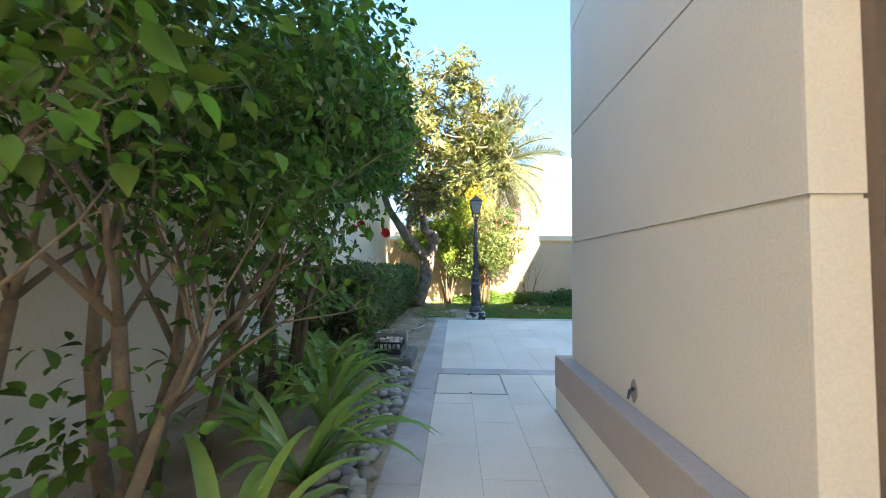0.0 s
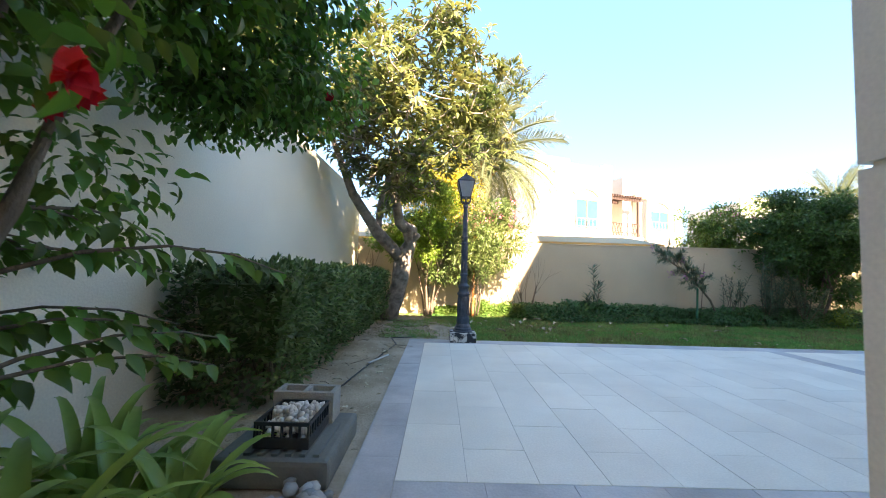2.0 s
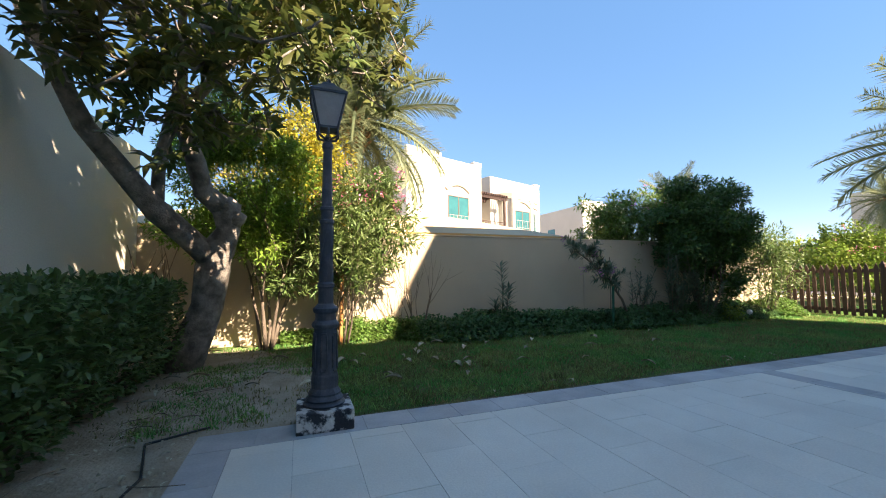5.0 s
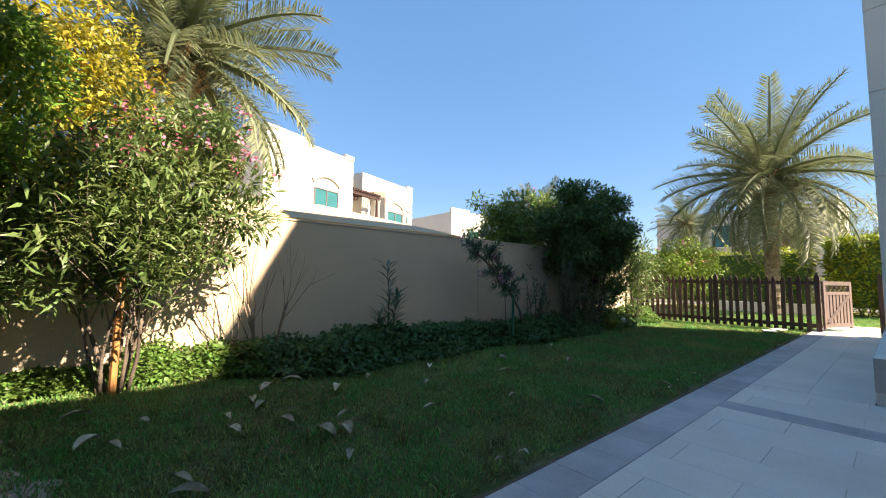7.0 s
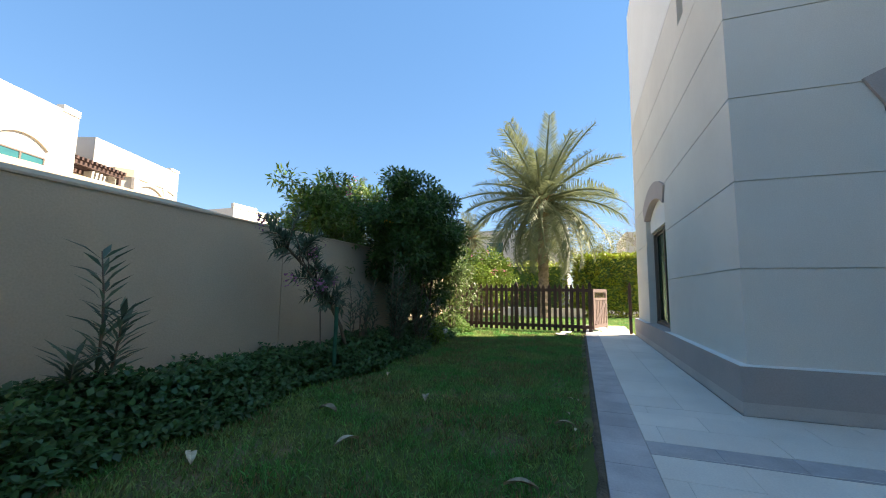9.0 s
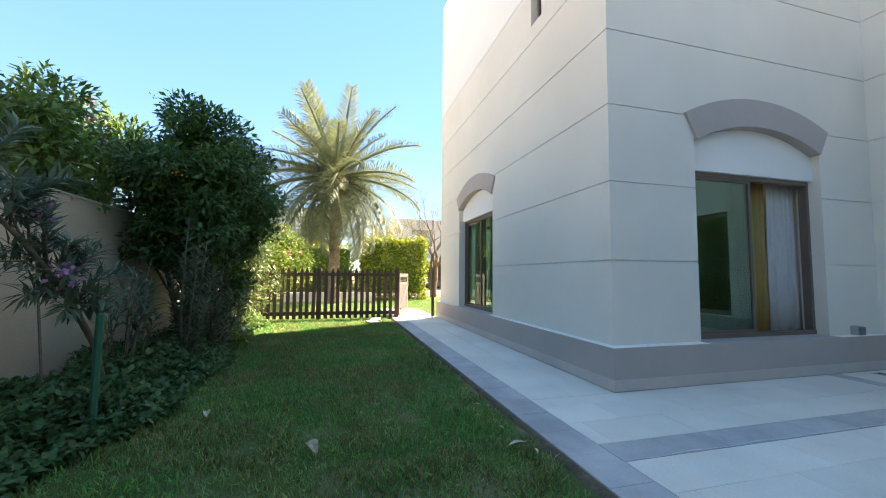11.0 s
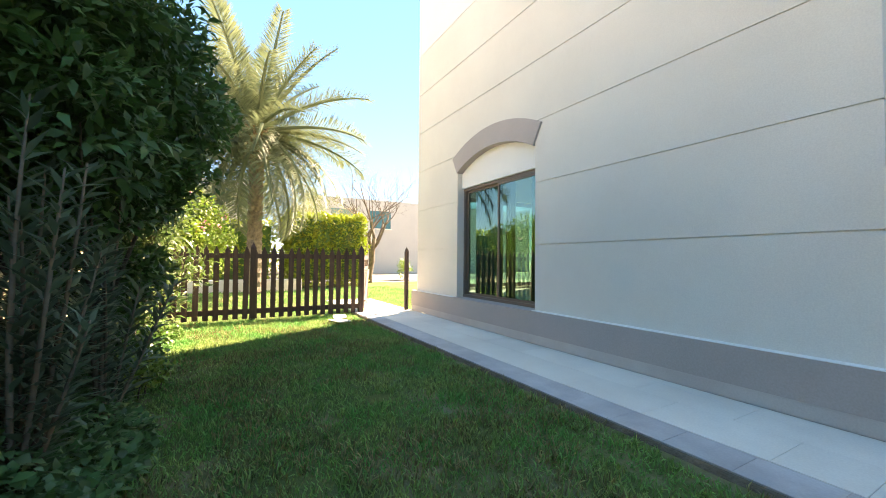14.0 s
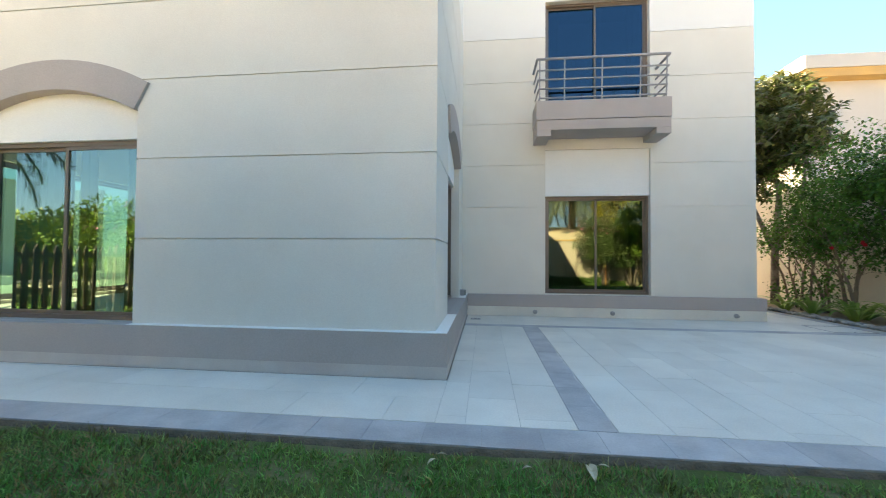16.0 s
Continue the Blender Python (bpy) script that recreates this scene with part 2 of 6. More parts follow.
# ---- builders ----
def under(ob, parent):
    """Makes ob a part of parent without moving it."""
    ob.parent = parent
    if parent.type == "EMPTY":
        ob.matrix_parent_inverse = Matrix.Translation(parent.location).inverted()


def mesh_ob(name, verts, faces, material, parent=None, label="", smooth=False):
    me = bpy.data.meshes.new(name)
    me.from_pydata([tuple(v) for v in verts], [], [tuple(f) for f in faces])
    me.materials.append(material)
    if smooth:
        me.polygons.foreach_set("use_smooth", [True] * len(me.polygons))
    me.update()
    ob = new(name, me)
    if parent:
        under(ob, parent)
    if label:
        ob["label"] = label
    return ob


def part(name, bm, material, parent=None, label="", smooth=False):
    """Links a bmesh as one mesh object under a thing or a part."""
    me = bpy.data.meshes.new(name)
    bm.normal_update()
    bm.to_mesh(me)
    bm.free()
    me.materials.append(material)
    if smooth:
        me.polygons.foreach_set("use_smooth", [True] * len(me.polygons))
    ob = new(name, me)
    if parent:
        under(ob, parent)
    if label:
        ob["label"] = label
    return ob


def again(name, mesh, parent, m):
    """One more object on a mesh that is already there."""
    ob = new(name, mesh)
    under(ob, parent)
    ob.matrix_basis = m
    return ob


def thing(name, at, label, category, group="", kind=""):
    ob = new(name)
    ob.location = at
    ob.empty_display_size = 0.2
    return tagged(ob, label, category, group, kind)


def box(bm, x0, y0, z0, x1, y1, z1, bevel=0.0):
    vs = [bm.verts.new((x, y, z)) for z in (z0, z1) for x, y in ((x0, y0), (x1, y0), (x1, y1), (x0, y1))]
    fs = [bm.faces.new([vs[i] for i in f]) for f in ((3, 2, 1, 0), (4, 5, 6, 7), (0, 1, 5, 4), (1, 2, 6, 5), (2, 3, 7, 6), (3, 0, 4, 7))]
    if bevel:
        es = list({e for f in fs for e in f.edges})
        bmesh.ops.bevel(bm, geom=es, offset=bevel, segments=2, affect="EDGES", profile=0.6)


def boxes(*items, bevel=0.0):
    bm = bmesh.new()
    for it in items:
        box(bm, *it, bevel=bevel)
    return bm


def tube(V, F, pts, radii, sides=7, jitter=0.0, rng=random):
    """Adds a tapered tube along pts to the lists V, F."""
    base = len(V)
    pts = [Vector(p) for p in pts]
    up = Vector((0.3, 0.2, 1)).normalized()
    for i, p in enumerate(pts):
        d = (pts[min(i + 1, len(pts) - 1)] - pts[max(i - 1, 0)]).normalized()
        a = d.cross(up)
        if a.length < 0.05:
            a = d.cross(Vector((1, 0, 0)))
        a.normalize()
        b = d.cross(a).normalized()
        for s in range(sides):
            w = 2 * math.pi * s / sides
            r = radii[i] * (1 + jitter * rng.uniform(-1, 1))
            V.append(p + (a * math.cos(w) + b * math.sin(w)) * r)
    for i in range(len(pts) - 1):
        for s in range(sides):
            q = (s + 1) % sides
            F.append((base + i * sides + s, base + i * sides + q, base + (i + 1) * sides + q, base + (i + 1) * sides + s))
    F.append([base + (len(pts) - 1) * sides + s for s in range(sides)])
    F.append([base + s for s in reversed(range(sides))])


def lathe(profile, sides=20):
    """Turned shape from (radius, z) pairs."""
    V, F = [], []
    for r, z in profile:
        for s in range(sides):
            w = 2 * math.pi * s / sides
            V.append((r * math.cos(w), r * math.sin(w), z))
    for i in range(len(profile) - 1):
        for s in range(sides):
            q = (s + 1) % sides
            F.append((i * sides + s, i * sides + q, (i + 1) * sides + q, (i + 1) * sides + s))
    F.append([(len(profile) - 1) * sides + s for s in range(sides)])
    F.append([s for s in reversed(range(sides))])
    return V, F


def leaves(name, P, D, N, length, width, material, parent, fold=0.25, curl=0.15, label="", kind=""):
    """Many small leaves in one mesh: P places, D growing directions, N rough upward normals (arrays), with length and width arrays."""
    n = len(P)
    D = D / np.linalg.norm(D, axis=1, keepdims=True)
    S = np.cross(D, N)
    S /= np.linalg.norm(S, axis=1, keepdims=True) + 1e-9
    U = np.cross(S, D)
    L, W = np.broadcast_to(length, n)[:, None], np.broadcast_to(width, n)[:, None]
    mid = P + D * L * 0.5 + U * L * curl * 0.4
    tip = P + D * L - U * L * curl
    V = np.empty((n, 5, 3))
    V[:, 0], V[:, 1], V[:, 2] = P, mid, tip
    V[:, 3] = P + D * L * 0.45 + S * W * 0.5 + U * W * fold
    V[:, 4] = P + D * L * 0.45 - S * W * 0.5 + U * W * fold
    o = (np.arange(n) * 5)[:, None]
    F = np.concatenate([o + [0, 3, 1], o + [3, 2, 1], o + [0, 1, 4], o + [1, 2, 4]], axis=1).reshape(-1, 3)
    me = bpy.data.meshes.new(name)
    me.vertices.add(n * 5)
    me.vertices.foreach_set("co", V.reshape(-1).astype(np.float32))
    me.loops.add(len(F) * 3)
    me.loops.foreach_set("vertex_index", F.reshape(-1).astype(np.int32))
    me.polygons.add(len(F))
    me.polygons.foreach_set("loop_start", np.arange(0, len(F) * 3, 3, dtype=np.int32))
    me.polygons.foreach_set("loop_total", np.full(len(F), 3, dtype=np.int32))
    me.update(calc_edges=True)
    me.validate()
    me.materials.append(material)
    ob = new(name, me)
    if parent:
        under(ob, parent)
    if label:
        ob["label"] = label
    if kind:
        ob["kind"] = kind
    return ob


def grow(rng, start, direction, length, radius, levels, V, F, tips, spread=0.6, splits=3, bend=0.25, lift=0.15, shrink=0.68, sides=7, steps=4):
    """A limb that bends, tapers and forks; its twigs' ends are collected in tips as (place, direction)."""
    pts, rad = [Vector(start)], [radius]
    d = Vector(direction).normalized()
    for i in range(steps):
        d = (d + Vector((rng.uniform(-bend, bend), rng.uniform(-bend, bend), rng.uniform(-bend, bend) + lift)) * 0.6).normalized()
        pts.append(pts[-1] + d * length / steps)
        rad.append(radius * (1 - 0.42 * (i + 1) / steps))
    tube(V, F, pts, rad, sides, 0.06, rng)
    if levels == 0:
        for p in pts[1:]:
            tips.append((p.copy(), d.copy()))
        return
    for s in range(splits):
        a = d.orthogonal().normalized()
        a = Matrix.Rotation(2 * math.pi * (s + rng.random() * 0.8) / splits, 3, d) @ a
        e = (d + a * spread * rng.uniform(0.6, 1.3)).normalized()
        at = pts[-1] if s else pts[-1]
        if rng.random() < 0.35:
            at = pts[-2]
        grow(rng, at, e, length * shrink * rng.uniform(0.8, 1.15), rad[-1] * 0.72, levels - 1, V, F, tips, spread, splits, bend, lift, shrink, max(4, sides - 1), steps)


def fine_leaves(name, P, D, N, length, width, material, parent, curl=0.25, label=""):
    """Leaves with a rounded outline and a pointed, bent tip, for plants that the walk passes close by."""
    n = len(P)
    D = D / np.linalg.norm(D, axis=1, keepdims=True)
    S = np.cross(D, N)
    S /= np.linalg.norm(S, axis=1, keepdims=True) + 1e-9
    U = np.cross(S, D)
    L, W = np.broadcast_to(length, n)[:, None], np.broadcast_to(width, n)[:, None]
    V = np.empty((n, 14, 3))
    V[:, 0], V[:, 13] = P, P + D * L - U * L * curl
    for i, (t, w) in enumerate(((0.12, 0.52), (0.32, 0.98), (0.58, 0.86), (0.82, 0.42))):
        mid = P + D * L * t + U * L * curl * (0.35 * t - 1.1 * t * t)
        V[:, 1 + i * 3] = mid
        V[:, 2 + i * 3] = mid + S * W * w * 0.5 + U * W * w * 0.16
        V[:, 3 + i * 3] = mid - S * W * w * 0.5 + U * W * w * 0.16
    T = [(0, 2, 1), (0, 1, 3), (10, 11, 13), (12, 10, 13)]
    for i in range(3):
        a = 1 + i * 3
        T += [(a, a + 1, a + 4), (a, a + 4, a + 3), (a + 2, a, a + 3), (a + 2, a + 3, a + 5)]
    T = np.array(T)
    F = ((np.arange(n) * 14)[:, None, None] + T[None]).reshape(-1, 3)
    me = bpy.data.meshes.new(name)
    me.vertices.add(n * 14)
    me.vertices.foreach_set("co", V.reshape(-1).astype(np.float32))
    me.loops.add(len(F) * 3)
    me.loops.foreach_set("vertex_index", F.reshape(-1).astype(np.int32))
    me.polygons.add(len(F))
    me.polygons.foreach_set("loop_start", np.arange(0, len(F) * 3, 3, dtype=np.int32))
    me.polygons.foreach_set("loop_total", np.full(len(F), 3, dtype=np.int32))
    me.update(calc_edges=True)
    me.polygons.foreach_set("use_smooth", [True] * len(F))
    me.materials.append(material)
    ob = new(name, me)
    if parent:
        under(ob, parent)
    if label:
        ob["label"] = label
    return ob


def lumps(seed, centre, radii, n, size):
    """Many small leaf masses within an ellipsoid, for an uneven outline."""
    r = random.Random(seed)
    out = []
    while len(out) < n:
        v = [r.uniform(-1, 1) for _ in range(3)]
        q = math.sqrt(sum(a * a for a in v))
        if q < 1:
            k = size * r.uniform(0.65, 1.3)
            out.append((*(c + a * b for c, a, b in zip(centre, v, radii)), k * 1.15, k * 1.05, k * 0.75))
    return out


def around(rng, tips, count, reach, outward=None):
    """Places and directions for count leaves near twig ends."""
    k = rng.integers(0, len(tips), count)
    P = np.array([t[0] for t in tips])[k] + rng.normal(0, reach, (count, 3))
    D = np.array([t[1] for t in tips])[k] + rng.normal(0, 0.8, (count, 3))
    D[:, 2] -= 0.25
    N = rng.normal(0, 0.5, (count, 3)) + (0, 0, 1)
    return P, D, N


def shell(rng, blobs, count, thick=0.35):
    """Places in the outer shells of lumpy ellipsoids (cx, cy, cz, rx, ry, rz)."""
    w = np.array([b[3] * b[4] + b[4] * b[5] + b[3] * b[5] for b in blobs])
    k = rng.choice(len(blobs), count, p=w / w.sum())
    B = np.array(blobs)[k]
    v = rng.normal(0, 1, (count, 3))
    v /= np.linalg.norm(v, axis=1, keepdims=True)
    r = 1 - thick * rng.random(count) ** 1.5
    P = B[:, :3] + v * B[:, 3:] * r[:, None]
    D = v + rng.normal(0, 0.7, (count, 3))
    N = v * 0.6 + (0, 0, 0.8) + rng.normal(0, 0.4, (count, 3))
    return P, D, N

# ---- the house ----
GROOVES = [1.40, 2.30, 3.20, 4.10, 5.00, 5.95]
PLINTH = 0.455


def north_face(y):
    return lambda u, d, z: (u, y - d, z)


def west_face(x):
    return lambda u, d, z: (x + d, u, z)


def cell_boxes(fn, us, zs, d0, d1, openings, V, F):
    for i in range(len(us) - 1):
        for j in range(len(zs) - 1):
            cu, cz = (us[i] + us[i + 1]) / 2, (zs[j] + zs[j + 1]) / 2
            if any(o[0] < cu < o[1] and o[2] < cz < o[3] for o in openings):
                continue
            b = len(V)
            for d in (d0, d1):
                for u, z in ((us[i], zs[j]), (us[i + 1], zs[j]), (us[i + 1], zs[j + 1]), (us[i], zs[j + 1])):
                    V.append(fn(u, d, z))
            F += [(b, b + 1, b + 2, b + 3), (b + 7, b + 6, b + 5, b + 4), (b, b + 4, b + 5, b + 1), (b + 1, b + 5, b + 6, b + 2), (b + 2, b + 6, b + 7, b + 3), (b + 3, b + 7, b + 4, b)]


def coursed_wall(name, fn, u0, u1, z0, z1, openings, label, core_u=None, thick=0.3):
    """A rendered wall whose courses stand proud of narrow grooves; openings go through."""
    cu0, cu1 = core_u or (u0, u1)
    us = sorted({cu0, cu1} | {v for o in openings for v in o[:2] if cu0 < v < cu1})
    zs = sorted({z0, z1} | {v for o in openings for v in o[2:4]} | {5.95})
    V, F = [], []
    cell_boxes(fn, us, zs, 0.016, thick, openings, V, F)
    core = mesh_ob(name, V, F, M_STUCCO)
    tagged(core, label, "wall", kind="structure")
    levels = [z0] + GROOVES + [z1]
    us = sorted({u0, u1} | {v for o in openings for v in o[:2] if u0 < v < u1})
    for a, b in zip(levels, levels[1:]):
        lo, hi = a + (0.007 if a > z0 else 0), b - (0.007 if b < z1 else 0)
        zs = sorted({lo, hi} | {v for o in openings for v in o[2:4] if lo < v < hi})
        V, F = [], []
        cell_boxes(fn, us, zs, 0.0, 0.0155, openings, V, F)
        if V:
            mesh_ob("course", V, F, M_WHITE if a > 5.9 else M_STUCCO, core)
    return core


def slab(name, x0, y0, z0, x1, y1, z1, material, label, category, bevel=0.0, kind="structure"):
    return tagged(part(name, boxes((x0, y0, z0, x1, y1, z1), bevel=bevel), material), label, category, kind=kind)


XA, YA, XB, YB, XE = 1.20, 6.00, 7.09, 10.42, 14.43
# openings: u0, u1, z0, z1
ARCH_B = (10.50, 12.66, PLINTH, 3.13)
DOOR_B = (7.02, 9.19, PLINTH, 3.17)
WIN_A = (3.21, 5.33, 0.47, 3.52)
WIN_UP = (3.21, 5.33, 4.20, 6.72)
SIDE_A = (1.95, 3.86, PLINTH, 2.55)
SLIT = (8.55, 8.88, 5.27, 7.6)

coursed_wall("wall_north_wing", north_face(YB), XB, XE, 0, 9.4, [ARCH_B, SLIT], "cream rendered house wall with horizontal grooves", core_u=(XB + 0.016, XE))
coursed_wall("wall_west_wing", west_face(XB), YA, YB - 0.0155, 0, 9.4, [DOOR_B], "cream rendered house wall with an arched window", core_u=(YA - 0.3, YB - 0.3))
coursed_wall("wall_recess", north_face(YA), XA, XB, 0, 9.3, [WIN_A, WIN_UP], "cream and white rendered house wall behind the patio", core_u=(XA + 0.016, XB + 0.3))
coursed_wall("wall_passage", west_face(XA), -5.0, YA - 0.0155, 0, 9.3, [SIDE_A], "grooved house wall along the side passage", core_u=(-5.0, YA - 0.3))
slab("wall_south", XA, -5.3, 0, XE, -5.0, 9.3, M_STUCCO, "plain rendered rear wall of the house", "wall")
V, F = [], []
cell_boxes(lambda u, d, z: (XE - d, u, z), [-5.0, 6.6, 9.6, YB - 0.3], [0, 0.5, 2.7, 9.4], 0.0, 0.3, [(6.6, 9.6, 0.5, 2.7)], V, F)
tagged(mesh_ob("wall_east", V, F, M_STUCCO), "plain rendered end wall of the house", "wall", kind="structure")
slab("roof", XA + 0.3, -5.0, 8.4, XE - 0.3, YA - 0.3, 8.6, M_WHITE, "flat white roof behind a parapet", "roof")
slab("roof_wing", XB + 0.3, YA - 0.3, 8.4, XE - 0.3, YB - 0.3, 8.6, M_WHITE, "flat white roof of the wing", "roof")

for lo, hi in ((0.46, 1.393), (1.407, 2.293), (2.307, 2.55)):
    tagged(part("reveal", boxes((XA + 0.001, SIDE_A[1] - 0.013, lo, XA + 0.158, SIDE_A[1] - 0.0005, hi)), M_STUCCO), "rendered reveal of the passage window", "reveal", kind="structure")

# rooms behind the glass
slab("floor_inside", XA + 0.3, -5.0, 0.40, XE - 0.3, YA - 0.3, 0.44, M_ROOMFLOOR, "tiled floor inside the house", "floor")
slab("floor_inside_wing", XB + 0.3, YA - 0.3, 0.40, XE - 0.3, YB - 0.3, 0.44, M_ROOMFLOOR, "tiled floor inside the wing", "floor")
slab("ceiling_inside", XA + 0.3, -5.0, 3.60, XE - 0.3, YA - 0.3, 3.75, M_DARKROOM, "white ceiling inside the house", "ceiling")
slab("ceiling_inside_wing", XB + 0.3, YA - 0.3, 3.60, XE - 0.3, YB - 0.3, 3.75, M_DARKROOM, "white ceiling inside the wing", "ceiling")
slab("wall_inside", XA + 0.3, 1.2, 0.44, 6.9, 1.35, 3.6, M_DARKROOM, "plain inner wall", "wall")
slab("wall_inside_upper", XA + 0.3, 2.2, 3.75, 7.39, 2.35, 8.4, M_DARKROOM, "plain inner wall upstairs", "wall")
slab("wall_inside_wing", 8.6, YA - 0.3, 0.44, XE - 0.3, YA - 0.15, 3.6, M_DARKROOM, "plain inner wall of the wing", "wall")

# plinth
bm = boxes((XB - 0.124, 6.105, 0, XB - 0.002, YB + 0.094, 0.124), (XB - 0.002, YB + 0.002, 0, XE + 0.094, YB + 0.094, 0.124))
tagged(part("plinth_wing_foot", bm, M_TAUPE_PALE), "faded taupe foot of the wing's plinth", "plinth", kind="structure")
bm = boxes((XB - 0.13, 6.105, 0.125, XB - 0.002, YB + 0.10, PLINTH), (XB - 0.002, YB + 0.002, 0.125, XE + 0.1, YB + 0.10, PLINTH))
tagged(part("plinth_wing", bm, M_TAUPE), "taupe painted plinth round the house wing", "plinth", kind="structure")
# thin white strip on the plinth top, broken at the two windows
bm = boxes((XB - 0.126, 6.11, PLINTH + 0.0005, XB - 0.002, 7.0, PLINTH + 0.006), (XB - 0.126, 9.21, PLINTH + 0.0005, XB - 0.002, YB + 0.096, PLINTH + 0.006), (XB - 0.0015, YB + 0.002, PLINTH + 0.0005, 10.48, YB + 0.096, PLINTH + 0.006), (12.68, YB + 0.002, PLINTH + 0.0005, XE + 0.096, YB + 0.096, PLINTH + 0.006))
tagged(part("trim_plinth_ledge", bm, M_WHITE), "thin white strip along the top of the plinth", "trim", kind="structure")
bm = boxes((XA - 0.12, YA + 0.002, 0.20, XB - 0.131, YA + 0.10, PLINTH), (XA - 0.12, -5.0, 0.20, XA - 0.002, YA + 0.0015, PLINTH), bevel=0.012)
tagged(part("plinth", bm, M_TAUPE), "taupe painted plinth below the house wall", "plinth", kind="structure")
bm = boxes((XA - 0.112, YA + 0.002, 0, XB - 0.131, YA + 0.092, 0.199), (XA - 0.112, -5.0, 0, XA - 0.002, YA + 0.0015, 0.199))
tagged(part("plinth_foot", bm, M_TILE), "cream stone foot of the plinth", "plinth", kind="structure")


def arch_trim(name, fn, u0, u1, spring, crown, width, label):
    """A segmental band over an opening, standing proud of the wall."""
    half, rise = (u1 - u0) / 2, crown - spring
    R = (half * half + rise * rise) / (2 * rise)
    cu, cz = (u0 + u1) / 2, crown - R
    top = math.asin(half / R)
    V, F, n = [], [], 22
    for i in range(n + 1):
        a = -top + 2 * top * i / n
        for r in (R, R + width):
            for d in (-0.035, 0.17):
                V.append(fn(cu + r * math.sin(a), d, cz + r * math.cos(a)))
    for i in range(n):
        p, q = i * 4, i * 4 + 4
        F += [(p, q, q + 2, p + 2), (p + 1, p + 3, q + 3, q + 1), (p, p + 1, q + 1, q), (p + 2, q + 2, q + 3, p + 3)]
    F += [(0, 2, 3, 1), (n * 4, n * 4 + 1, n * 4 + 3, n * 4 + 2)]
    return tagged(mesh_ob(name, V, F, M_TAUPE), label, "arch trim", kind="structure")


arch_trim("trim_arch_north", north_face(YB), ARCH_B[0] + 0.02, ARCH_B[1] - 0.02, 2.85, 3.12, 0.345, "taupe rendered arch band over the window")
arch_trim("trim_arch_west", west_face(XB), DOOR_B[0] + 0.02, DOOR_B[1] - 0.02, 2.90, 3.16, 0.36, "taupe rendered arch band over the window")


def panel(name, fn, u0, u1, z0, z1, d, label):
    V, F = [], []
    cell_boxes(fn, [u0, u1], [z0, z1], d, d + 0.12, [], V, F)
    return tagged(mesh_ob(name, V, F, M_WHITE), label, "panel", kind="structure")


panel("panel_arch_north", north_face(YB), ARCH_B[0], ARCH_B[1], 2.56, ARCH_B[3], 0.10, "white rendered panel under the arch")
panel("panel_arch_west", west_face(XB), DOOR_B[0], DOOR_B[1], 2.56, DOOR_B[3], 0.10, "white rendered panel under the arch")
panel("panel_recess", north_face(YA), WIN_A[0], WIN_A[1], 2.54, WIN_A[3], 0.05, "white rendered panel above the window")


def window(name, fn, u0, u1, z0, z1, d, gl, label, flip=False, slid=False):
    """A sliding window: outer frame, two leaves with stiles, two panes."""
    c = Vector(fn((u0 + u1) / 2, d, z0))
    w = thing(name, c, label, "window", kind="structure")

    def bars(nm, items, material, par):
        V, F = [], []
        for a, b, e, f, g, h in items:
            cell_boxes(fn, [a, b], [e, f], g, h, [], V, F)
        return mesh_ob(nm, V, F, material, par)

    t = 0.05
    bars("window_frame", [(u0, u1, z1 - t, z1, d, d + 0.1), (u0, u1, z0, z0 + t, d - 0.01, d + 0.1), (u0, u0 + t, z0 + t, z1 - t, d, d + 0.1), (u1 - t, u1, z0 + t, z1 - t, d, d + 0.1)], M_FRAME, w)
    mid = (u0 + u1) / 2
    for k, (a, b) in enumerate(((u0 + t, mid + 0.025), (mid - 0.025, u1 - t))):
        e = d + (0.015 if (k == 0) ^ flip else 0.055)
        if slid and k == 0:
            a, b = a + (mid - 0.05 - u0) * 0.96, b + (mid - 0.05 - u0) * 0.96
        s = 0.04
        leaf = bars("sash", [(a, b, z1 - t - s, z1 - t, e, e + 0.035), (a, b, z0 + t, z0 + t + s, e, e + 0.035), (a, a + s, z0 + t + s, z1 - t - s, e, e + 0.035), (b - s, b, z0 + t + s, z1 - t - s, e, e + 0.035)], M_FRAME, w)
        pane = bars("pane", [(a + s, b - s, z0 + t + s, z1 - t - s, e + 0.014, e + 0.02)], gl, leaf)
        pane.visible_shadow = False
    return w


window("window_1", north_face(YB), ARCH_B[0], ARCH_B[1], PLINTH + 0.005, 2.56, 0.15, M_GLASS, "brown sliding window with green glass in the arched recess")
window("window_2", west_face(XB), DOOR_B[0], DOOR_B[1], PLINTH + 0.005, 2.56, 0.15, M_GLASS, "half-open brown sliding window with curtains under the arch", flip=True, slid=True)
window("window_3", north_face(YA), WIN_A[0], WIN_A[1], 0.475, 2.54, 0.12, M_GLASS_SHINY, "brown sliding window reflecting the garden", flip=True)
window("window_4", north_face(YA), WIN_UP[0], WIN_UP[1], 4.20, 6.72, 0.12, M_GLASS_BLUE, "brown sliding balcony window with blue glass")
window("window_5", west_face(XA), SIDE_A[0], SIDE_A[1], PLINTH + 0.005, 2.55, 0.16, M_GLASS, "brown sliding window beside the passage")
# end-wall opening is oversized to let more light into the wing
window("window_6", lambda u, d, z: (XE - d, u, z), 6.6, 9.6, 0.5, 2.7, 0.12, M_GLASS, "brown window in the end wall, enlarged to light the room")
window("window_7", north_face(YB), SLIT[0], SLIT[1], SLIT[2], SLIT[3], 0.12, M_GLASS_BLUE, "narrow upper window in a deep slot")
